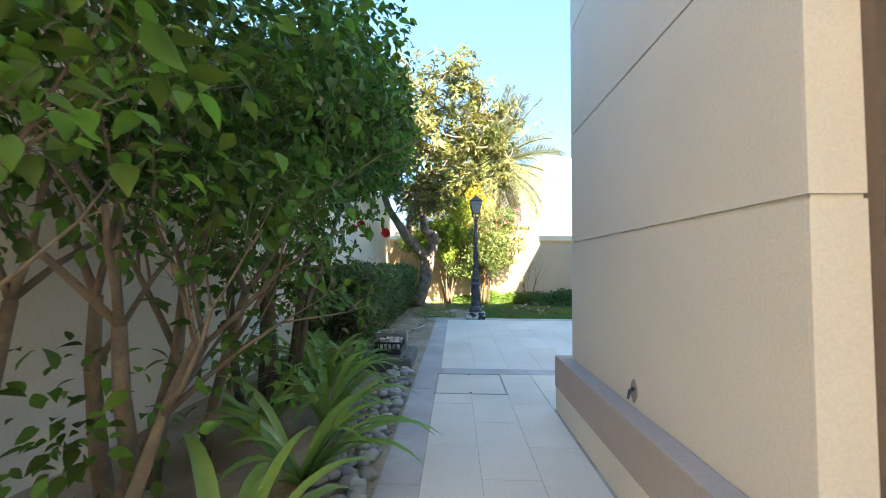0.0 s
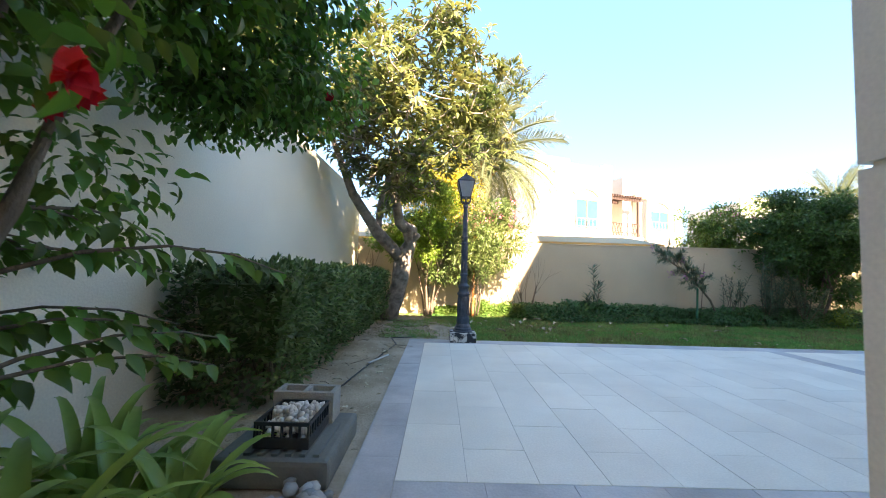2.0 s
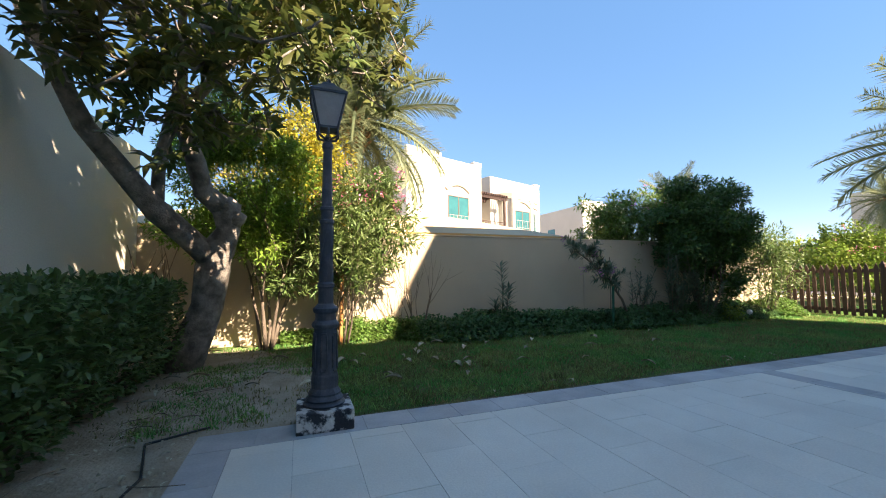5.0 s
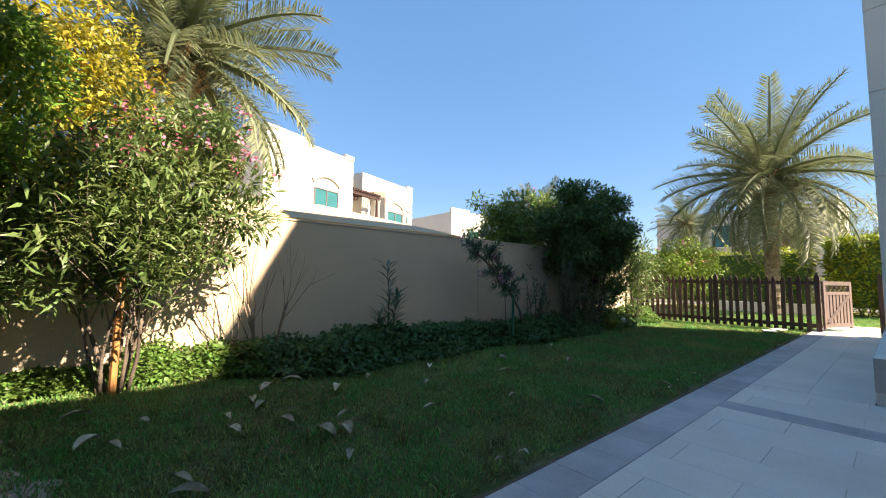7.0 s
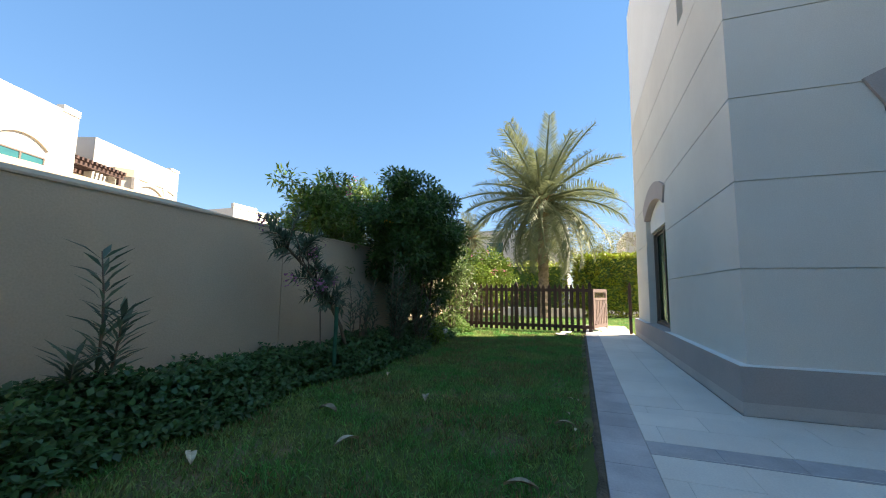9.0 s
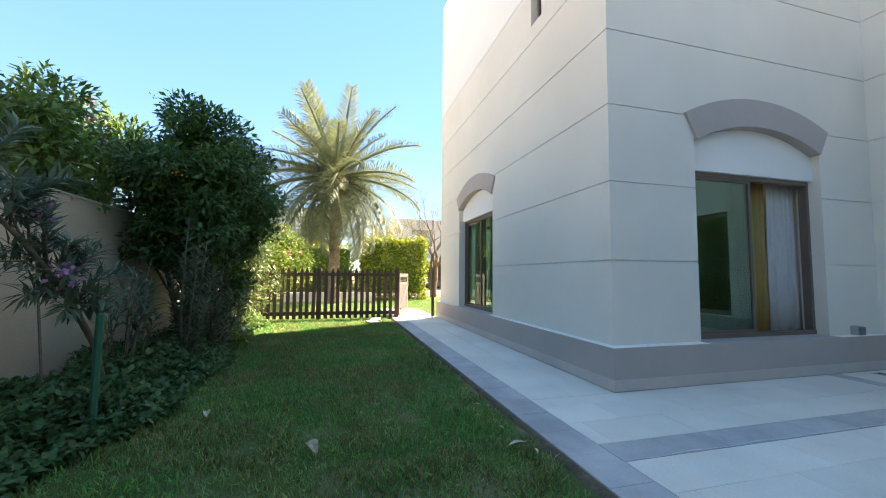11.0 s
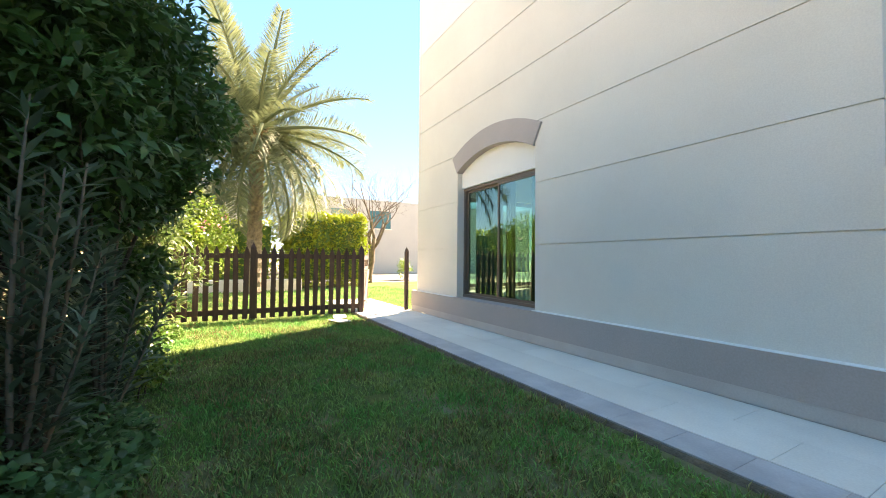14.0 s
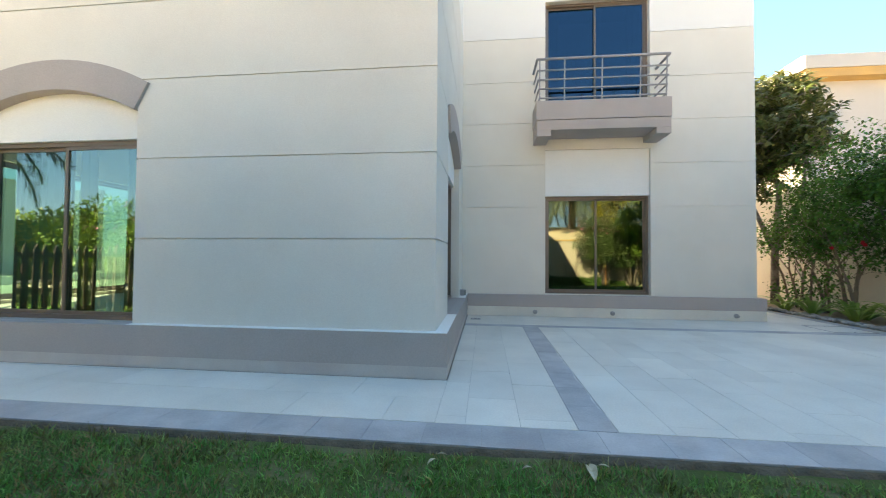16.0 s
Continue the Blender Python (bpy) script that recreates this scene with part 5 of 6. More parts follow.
shrub("bougainvillea", (17.0, 15.6, -0.04), 6, 2.6, lumps(371, (16.9, 15.3, 1.6), (1.8, 0.9, 0.8), 26, 0.45),
      14000, 0.10, 0.06, L_BOUG, "sunlit yellow-green bougainvillea with pink bracts", 37, radius=0.03, thick=0.6, flowers=(M_PINK, 24, 0.045, 1.6))
shrub("low_yellow_bush", (10.55, 14.95, -0.03), 5, 0.4, [(10.55, 14.95, 0.2, 0.28, 0.24, 0.2)], 420, 0.075, 0.032, L_BOUG, "small yellow-green bush at the lawn's edge", 38, radius=0.008, thick=0.8, levels=1)
shrub("street_tree", (33.0, 10.5, -0.09), 4, 5.6, lumps(391, (33.0, 10.5, 4.7), (2.0, 4.2, 1.1), 26, 0.75), 8000, 0.16, 0.05, L_ACACIA, "wide airy olive-green street tree behind the hedge", 39, radius=0.09, thick=0.9, category="tree")
shrub("street_shrub", (28.2, 4.7, -0.09), 5, 1.1, lumps(392, (28.2, 4.7, 0.75), (0.4, 0.4, 0.6), 8, 0.25), 900, 0.10, 0.05, L_BOUG, "small yellow-green shrub beside the street", 30, radius=0.015, thick=0.8)


def stem_sprig(name, at, tops, seed, label, leafm, length, width, per, flower=None):
    """Thin stems with leaves in whorls along them."""
    r, g = random.Random(seed), np.random.default_rng(seed)
    p = plant(name, at, label)
    V, F, P, D = [], [], [], []
    for top, bow, leafy in tops:
        a, b = Vector(at), Vector(top)
        pts = [a.lerp(b, t) + Vector(bow) * math.sin(math.pi * t) for t in (0, 0.2, 0.4, 0.6, 0.8, 1)]
        V, F = [], []
        tube(V, F, pts, [0.016, 0.014, 0.012, 0.010, 0.008, 0.004], 6)
        mesh_ob("stem", V, F, M_TWIG, p, smooth=True)
        for i in range(per):
            t = leafy + (1 - leafy) * i / per
            k = min(int(t * 5), 4)
            q = pts[k].lerp(pts[k + 1], t * 5 - k)
            d = (pts[k + 1] - pts[k]).normalized()
            for j in range(3):
                side = Matrix.Rotation(i * 1.05 + j * 2.094 + r.uniform(-0.3, 0.3), 3, d) @ d.orthogonal().normalized()
                P.append(q)
                D.append(side + d * r.uniform(0.5, 1.1))
    P, D = np.array(P), np.array(D)
    s = g.uniform(0.7, 1.15, len(P))
    leaves("foliage", P, D, np.tile((0.05, -0.1, 1.0), (len(P), 1)) + g.normal(0, 0.15, P.shape), length * s, width * s, leafm, p, 0.12, 0.1)
    if flower:
        for top, bow, leafy in tops[:flower[1]]:
            c = np.array(top) + g.normal(0, 0.06, (30, 3))
            leaves("blossom", c, g.normal(0, 1, c.shape), g.normal(0, 1, c.shape), 0.04, 0.035, flower[0], p, 0.1)
    return p


stem_sprig("young_oleander", (4.36, 15.5, -0.02), [((4.38, 15.5, 1.42), (0.07, 0, 0), 0.3), ((4.56, 15.48, 0.95), (0.06, 0, 0), 0.35), ((4.25, 15.45, 0.62), (-0.04, 0, 0), 0.4)], 51, "young dark oleander sapling rising from the groundcover", L_OLEANDER_D, 0.27, 0.044, 15)
ro = random.Random(59)


def leaning_oleander():
    """One leaning stem that carries its leaves far out, with thin bare shoots at its foot."""
    g = np.random.default_rng(52)
    p = plant("leaning_oleander", (7.75, 15.35, -0.02), "leaning oleander tied to stakes with mauve blossom")
    stem = [Vector(q) for q in ((7.75, 15.35, -0.06), (7.45, 15.35, 0.6), (7.1, 15.38, 1.05), (6.7, 15.42, 1.42), (6.3, 15.42, 1.68))]
    V, F = [], []
    tube(V, F, stem, [0.03, 0.027, 0.023, 0.018, 0.012], 7)
    mesh_ob("stem", V, F, M_TWIG, p, smooth=True)
    P, D, blooms = [], [], []
    for i in range(40):
        if i < 28:
            t = ro.uniform(1.6, 4)
            k = min(int(t), 3)
            a = stem[k].lerp(stem[k + 1], t - k)
            b = a + Vector((ro.uniform(-0.6, 0.25), ro.uniform(-0.3, 0.2), ro.uniform(-0.05, 0.48)))
            lo, n = 0.25, 15
            if i % 4 == 0:
                blooms.append(b)
        else:
            a = Vector((8.1 + ro.uniform(-0.2, 0.2), 15.45 + ro.uniform(-0.1, 0.1), -0.04))
            b = Vector((8.15 + ro.uniform(-0.4, 0.6), 15.4 + ro.uniform(-0.2, 0.15), ro.uniform(0.75, 1.45)))
            lo, n = 0.5, 7
        V, F = [], []
        mid = a.lerp(b, 0.5) + Vector((0, 0, 0.07))
        tube(V, F, [a, mid, b], [0.009, 0.007, 0.004], 5)
        mesh_ob("shoot", V, F, M_TWIG, p, smooth=True)
        for j in range(n):
            t = lo + (1 - lo) * j / n
            q = a.lerp(mid, t * 2) if t < 0.5 else mid.lerp(b, t * 2 - 1)
            d = (b - a).normalized()
            for w in range(3):
                side = Matrix.Rotation(j * 1.05 + w * 2.094 + ro.uniform(-0.3, 0.3), 3, d) @ d.orthogonal().normalized()
                P.append(q)
                D.append(side + d * ro.uniform(0.5, 1.1))
    P, D = np.array(P), np.array(D)
    k = g.uniform(0.7, 1.15, len(P))
    leaves("foliage", P, D, np.tile((0.05, -0.1, 1.0), (len(P), 1)) + g.normal(0, 0.15, P.shape), 0.17 * k, 0.032 * k, L_OLEANDER_D, p, 0.12, 0.1)
    for b in blooms:
        c = np.array(b) + g.normal(0, 0.05, (26, 3))
        leaves("blossom", c, g.normal(0, 1, c.shape), g.normal(0, 1, c.shape), 0.04, 0.035, M_MAUVE, p, 0.1)


leaning_oleander()
for i, (x, y) in enumerate(((9.2, 15.25), (8.7, 15.1), (9.6, 15.0))):
    stem_sprig("oleander_sapling", (x, y, -0.02), [((x + ro.uniform(-0.5, 0.4), y + ro.uniform(-0.35, 0.1), ro.uniform(0.7, 2.0)), (ro.uniform(-0.1, 0.1), 0, 0), ro.uniform(0.08, 0.3)) for k in range(8)], 53 + i, "upright grey-green oleander sapling beside the lawn", L_OLEANDER_D, 0.17, 0.034, 26)


def bare_shrub(name, at, stems, height, seed, label, rad=0.014, levels=2, spread=0.4, category="shrub", stem_spread=0.25, bark=M_TWIG, splits=2):
    r = random.Random(seed)
    p = plant(name, at, label, category)
    V, F, tips = [], [], []
    for i in range(stems):
        w = r.random() * 6.283
        grow(r, Vector(at) + Vector((math.cos(w) * 0.06, math.sin(w) * 0.06, -0.04)), (math.cos(w) * stem_spread, math.sin(w) * stem_spread * 0.5, 1), height * r.uniform(0.38, 0.52), rad * r.uniform(0.7, 1.2), levels, V, F, tips, spread=spread, sides=5, splits=splits, shrink=0.7)
    mesh_ob("branchwork", V, F, bark, p, smooth=True)


bare_shrub("bare_shrub", (2.72, 15.75, -0.02), 9, 1.9, 61, "bare twiggy shrub against the wall")
bare_shrub("bare_shrub", (2.2, 15.85, -0.02), 4, 1.4, 62, "small leafless twiggy shrub against the wall", rad=0.008)
bare_shrub("dry_vine", (-1.75, 15.9, -0.03), 9, 2.6, 63, "dry brown vine stems against the corner wall", rad=0.018, levels=1, stem_spread=0.12)
bare_shrub("bare_tree", (25.6, 7.9, -0.09), 3, 5.2, 64, "leafless pale-branched tree beside the street", rad=0.15, levels=5, spread=0.75, category="tree", stem_spread=0.35, bark=M_BARK, splits=3)

for at, top, rad, m, lab in (((1.18, 15.4, -0.03), (1.2, 15.42, 1.48), 0.032, M_STAKE, "orange wooden stake supporting the oleander"), ((6.9, 15.06, -0.03), (6.92, 15.06, 0.9), 0.026, M_GREENMETAL, "green painted metal stake beside the oleander")):
    e = thing("plant_stake", at, lab, "stake")
    V, F = [], []
    tube(V, F, [at, top, Vector(top) + Vector((0, 0, 0.01))], [rad, rad, rad * 0.7], 6)
    mesh_ob("pole", V, F, m, e)
e = thing("plant_stake", (7.35, 15.6, -0.03), "thin leaning bamboo cane", "stake")
V, F = [], []
tube(V, F, [(7.35, 15.6, -0.03), (7.75, 16.0, 1.6)], [0.012, 0.01], 5)
mesh_ob("pole", V, F, M_TWIG, e)


# groundcover in front of the wall
def groundcover():
    g = np.random.default_rng(71)
    n = 56000
    x = g.uniform(0.2, 13.9, n)
    front = 14.82 + 0.12 * np.sin(x * 1.3) + 0.1 * np.sin(x * 3.1 + 1) + 0.8 * np.clip((3.4 - x) / 2, 0, 1) + 0.35 * np.clip((x - 11) / 3, 0, 1)
    v = g.random(n)
    y = front + v * (16.05 - front)
    hum = np.array([0.5 + 0.5 * noise.noise((a * 0.9, b * 1.6, 0.3)) + 0.35 * noise.noise((a * 3.1, b * 3.1, 2.0)) for a, b in zip(x, y)])
    top = (0.14 + 0.42 * hum.clip(0, 1.3)) * np.clip(v * 3.2, 0.25, 1) * np.where(x < 1.2, 0.45, 1.0)
    z = top * g.random(n) ** 0.45
    P = np.stack([x, y, z], 1)
    D = g.normal(0, 0.8, (n, 3)) + (0, -0.35, 0.15)
    N = g.normal(0, 0.25, (n, 3)) + (0, -0.15, 1)
    s = g.uniform(0.6, 1.25, n)
    # both sunny ends take the lighter leaf, which paints the sunshine in
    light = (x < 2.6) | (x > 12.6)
    lab = "low leafy groundcover along the garden wall"
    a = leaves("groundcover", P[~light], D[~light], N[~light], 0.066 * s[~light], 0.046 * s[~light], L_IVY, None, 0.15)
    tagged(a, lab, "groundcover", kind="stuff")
    b = leaves("groundcover", P[light], D[light], N[light], 0.064 * s[light], 0.045 * s[light], L_IVY_SUNLIT, None, 0.15)
    tagged(b, "groundcover beside the wall, leaf colour lightened for sunshine", "groundcover", kind="stuff")


groundcover()


def turf(name, area, count, hmin, hmax, material, seed, label, gap=0.0):
    """Short grass blades, thinner where the soil shows."""
    g = np.random.default_rng(seed)
    x, y = g.uniform(area[0], area[2], count), g.uniform(area[1], area[3], count)
    k = np.array([noise.noise((a * 1.1, b * 1.1, 5.0)) + 0.5 * noise.noise((a * 3.3, b * 3.3, 1.0)) for a, b in zip(x, y)])
    ok = k > gap + 0.25 - 1.3 * np.clip((x + 0.9) / 2.6, 0, 1)
    x, y = x[ok], y[ok]
    n = len(x)
    P = np.stack([x, y, np.full(n, -0.04)], 1)
    D = g.normal(0, 0.45, (n, 3)) + (0, 0, 1)
    N = g.normal(0, 1, (n, 3))
    tuft = np.array([noise.noise((a * 4.2, b * 4.2, 9.0)) + 0.6 * noise.noise((a * 11, b * 11, 3.0)) for a, b in zip(x, y)])
    leaves_ob = leaves(name, P, D, N, g.uniform(hmin, hmax, n) * (1 + 0.75 * tuft).clip(0.35, 1.9), 0.009, material, None, 0.1, 0.2)
    tagged(leaves_ob, label, "grass", kind="stuff")


turf("grass", (-1.0, 11.95, 14.55, 15.7), 125000, 0.03, 0.075, M_GRASS, 81, "short green lawn grass", 0.1)
turf("dry_grass", (-1.6, 11.9, 4.5, 15.6), 12000, 0.03, 0.07, M_DRYGRASS, 82, "dry straw-coloured grass patches", -0.4)
turf("straw_grass", (1.5, 11.9, 14.4, 15.5), 60000, 0.04, 0.085, M_DRYGRASS, 84, "scattered straw-coloured patches in the lawn", 1.12)
turf("grass_outside", (14.7, 8.0, 22.5, 16.0), 30000, 0.04, 0.09, M_GRASS, 83, "sunlit grass beyond the fence", -2)


# date palms
def frond_mesh(name, L, droop, seed, material):
    r = random.Random(seed)
    V, F = [], []
    q, d = Vector((0, 0, 0)), Vector((1, 0, 0.25)).normalized()
    pts, k = [], 16
    for j in range(k + 1):
        pts.append((q.copy(), d.copy()))
        d = (d + Vector((0, 0, -droop * (0.4 + 1.2 * j / k) / k * 1.6))).normalized()
        q = q + d * L / k
    tube(V, F, [p for p, _ in pts], [0.022 * (1 - 0.9 * j / k) + 0.003 for j in range(k + 1)], 4)
    for j in range(96):
        t = 0.14 + 0.86 * j / 96
        i = min(int(t * k), k - 1)
        p = pts[i][0].lerp(pts[i + 1][0], t * k - i)
        d = pts[i][1]
        ln = L * 0.135 * (0.55 + 0.9 * math.sin(math.pi * min(1, t * 0.85 + 0.12))) * r.uniform(0.85, 1.1)
        for sgn in (-1, 1):
            o = (Vector((0, sgn, 0)) * 0.8 + d * 0.7 + Vector((0, 0, r.uniform(-0.35, 0.75)))).normalized()
            u = o.cross(Vector((0, 0, 1))).normalized() * 0.0036
            b = len(V)
            m = p + o * ln * 0.55
            e = p + o * ln + Vector((0, 0, -0.14 * ln))
            V += [p - u * 0.4, p + u * 0.4, m + u + Vector((0, 0, 0.0)), m - u, e]
            F += [(b, b + 1, b + 2, b + 3), (b + 3, b + 2, b + 4)]
    me = bpy.data.meshes.new(name)
    me.from_pydata([tuple(v) for v in V], [], F)
    me.materials.append(material)
    return me


FRONDS = [frond_mesh("frond", 1.0, dr, 90 + i, L_PALM) for i, dr in enumerate((0.25, 0.45, 0.7, 0.95))]
FRONDS_DRY = [frond_mesh("dry_frond", 1.0, 1.9, 97, L_PALM_DRY)]


def palm(at, crown, L, n, seed, label, rad=0.2, trunk=True):
    r = random.Random(seed)
    p = plant("date_palm", at, label, "palm tree")
    a, c = Vector(at), Vector(crown)
    V, F = [], []
    k = 34
    pts = [a.lerp(c, i / k) for i in range(k + 1)]
    rr = [rad * (1.25 - 0.3 * min(1, i / 6)) * (1.0 + (0.09 if i % 2 else -0.05)) * (1 + 0.35 * max(0, (i - k + 5) / 5)) for i in range(k + 1)]
    tube(V, F, pts, rr, 14, 0.06, r)
    mesh_ob("trunk", V, F, M_PALMTRUNK, p)
    for i in range(n):
        t = (i + 0.5) / n
        el = 82 - 124 * t ** 0.72 + r.uniform(-8, 8)
        az = i * 137.5 + r.uniform(-12, 12)
        vi = 0 if t < 0.25 else (1 if t < 0.55 else (2 if t < 0.85 else 3))
        s = L * r.uniform(0.88, 1.08)
        m = Matrix.Translation(c + Vector((0, 0, 0.12))) @ Matrix.Rotation(radians(az), 4, "Z") @ Matrix.Rotation(radians(-el + 14), 4, "Y") @ Matrix.Rotation(r.uniform(-0.5, 0.5), 4, "X") @ Matrix.Scale(s, 4)
        again("frond", FRONDS[vi], p, m)
    V, F = [], []
    for i in range(46):
        az, zz = i * 2.4, -0.75 + 0.9 * i / 46
        o = Vector((math.cos(az), math.sin(az), 0))
        q = c + o * rad * 0.95 + Vector((0, 0, zz))
        tube(V, F, [q, q + o * 0.12 + Vector((0, 0, 0.2)), q + o * 0.3 + Vector((0, 0, 0.36))], [0.07, 0.05, 0.03], 5)
    mesh_ob("crown_boot", V, F, M_PALMBOOT, p, "crown of cut brown frond stubs")
    for i in range(5):
        m = Matrix.Translation(c - Vector((0, 0, 0.1))) @ Matrix.Rotation(radians(i * 72 + 20), 4, "Z") @ Matrix.Rotation(radians(42), 4, "Y") @ Matrix.Scale(L * 0.32, 4)
        again("dry_frond", FRONDS_DRY[0], p, m)
    return p


palm((20.6, 13.5, -0.09), (20.5, 13.5, 5.25), 3.75, 66, 101, "date palm with a full grey-green crown beyond the fence", 0.24)
palm((1.95, 19.3, -0.09), (1.82, 19.0, 5.35), 3.1, 60, 102, "date palm behind the garden wall", 0.2)
palm((20.0, 24.0, -0.09), (20.0, 24.0, 5.0), 2.3, 40, 103, "far date palm behind the garden wall", 0.18)
palm((33.5, 20.5, -0.09), (33.5, 20.5, 5.4), 2.6, 40, 104, "far date palm beside the street", 0.2)
palm((37.5, 15.5, -0.09), (37.5, 15.5, 4.6), 2.5, 36, 105, "far date palm beside the villa", 0.2)

# ---- picket fence and gate ----
def fence():
    x = 14.70
    f = thing("picket_fence", (x, 13.5, -0.04), "dark brown wooden picket fence across the lawn", "fence")
    bm = bmesh.new()
    vs = [(-0.047, 0.04), (0.047, 0.04), (0.047, 1.33), (0, 1.45), (-0.047, 1.33)]
    lo = [bm.verts.new((-0.011, a, z)) for a, z in vs]
    hi = [bm.verts.new((0.011, a, z)) for a, z in vs]
    bm.faces.new(lo), bm.faces.new(list(reversed(hi)))
    for i in range(5):
        bm.faces.new((lo[i], hi[i], hi[(i + 1) % 5], lo[(i + 1) % 5]))
    bmesh.ops.recalc_face_normals(bm, faces=bm.faces)
    y = 11.86
    first = part("picket", bm, M_FENCE, f)
    first.matrix_basis = Matrix.Translation((x - 0.035, y, -0.04))
    while y < 15.9:
        y += 0.163
        again("picket", first.data, f, Matrix.Translation((x - 0.035, y, -0.04 + 0.006 * math.sin(y * 9))) @ Matrix.Rotation(0.012 * math.sin(y * 23), 4, "X"))
    part("rail", boxes((x - 0.022, 11.62, 0.09, x + 0.022, 16.0, 0.19)), M_FENCE, f)
    part("rail", boxes((x - 0.022, 11.62, 1.17, x + 0.022, 16.0, 1.26)), M_FENCE, f)
    for yy in (11.68, 13.85):
        V = [(x - 0.05, yy - 0.05, -0.09), (x + 0.05, yy - 0.05, -0.09), (x + 0.05, yy + 0.05, -0.09), (x - 0.05, yy + 0.05, -0.09)]
        W = [(a, b, 1.38) for a, b, _ in V]
        mesh_ob("post", V + W + [(x, yy, 1.48)], [(3, 2, 1, 0), (0, 1, 5, 4), (1, 2, 6, 5), (2, 3, 7, 6), (3, 0, 4, 7), (4, 5, 8), (5, 6, 8), (6, 7, 8), (7, 4, 8)], M_FENCE, f)


fence()


def gate():
    g = thing("garden_gate", (14.78, 11.6, 0.0), "open faded brown wooden garden gate with a lattice top", "gate")
    ang = math.atan2(-0.42, 1.0)
    m = Matrix.Translation((14.80, 11.60, 0)) @ Matrix.Rotation(ang, 4, "Z")

    def piece(nm, *items):
        ob = part(nm, boxes(*items), M_GATE, g)
        ob.matrix_basis = m
    w = 1.1
    piece("stile", (0, -0.025, 0.06, 0.08, 0.025, 1.26))
    piece("stile", (w - 0.08, -0.025, 0.06, w, 0.025, 1.26))
    V, F = [], []
    tube(V, F, [(0.1, -0.03, 0.22), (w - 0.1, -0.03, 0.9)], [0.035, 0.035], 4)
    mesh_ob("brace", V, F, M_GATE, g).matrix_basis = m
    piece("top_rail", (0.08, -0.022, 1.16, w - 0.08, 0.022, 1.26))
    piece("middle_rail", (0.08, -0.022, 0.92, w - 0.08, 0.022, 1.0))
    piece("bottom_rail", (0.08, -0.022, 0.10, w - 0.08, 0.022, 0.2))
    for i in range(7):
        a = 0.11 + i * 0.133
        piece("board", (a, -0.012, 0.2, a + 0.09, 0.012, 0.92))
    for i in range(5):
        a = 0.1 + i * 0.18
        for s in (1, -1):
            V, F = [], []
            tube(V, F, [(a, 0.006 * s, 1.0 if s > 0 else 1.16), (a + 0.17, 0.006 * s, 1.16 if s > 0 else 1.0)], [0.012, 0.012], 4)
            ob = mesh_ob("lattice", V, F, M_GATE, g)
            ob.matrix_basis = m
    p = thing("gate_post", (14.6, 10.62, 0.0), "dark brown wooden gate post beside the house", "post")
    part("post", boxes((14.56, 10.58, -0.004, 14.64, 10.66, 1.36), bevel=0.006), M_FENCE, p)
    mesh_ob("cap", [(14.56, 10.58, 1.361), (14.64, 10.58, 1.361), (14.64, 10.66, 1.361), (14.56, 10.66, 1.361), (14.6, 10.62, 1.47)], [(3, 2, 1, 0), (0, 1, 4), (1, 2, 4), (2, 3, 4), (3, 0, 4)], M_FENCE, p)


gate()


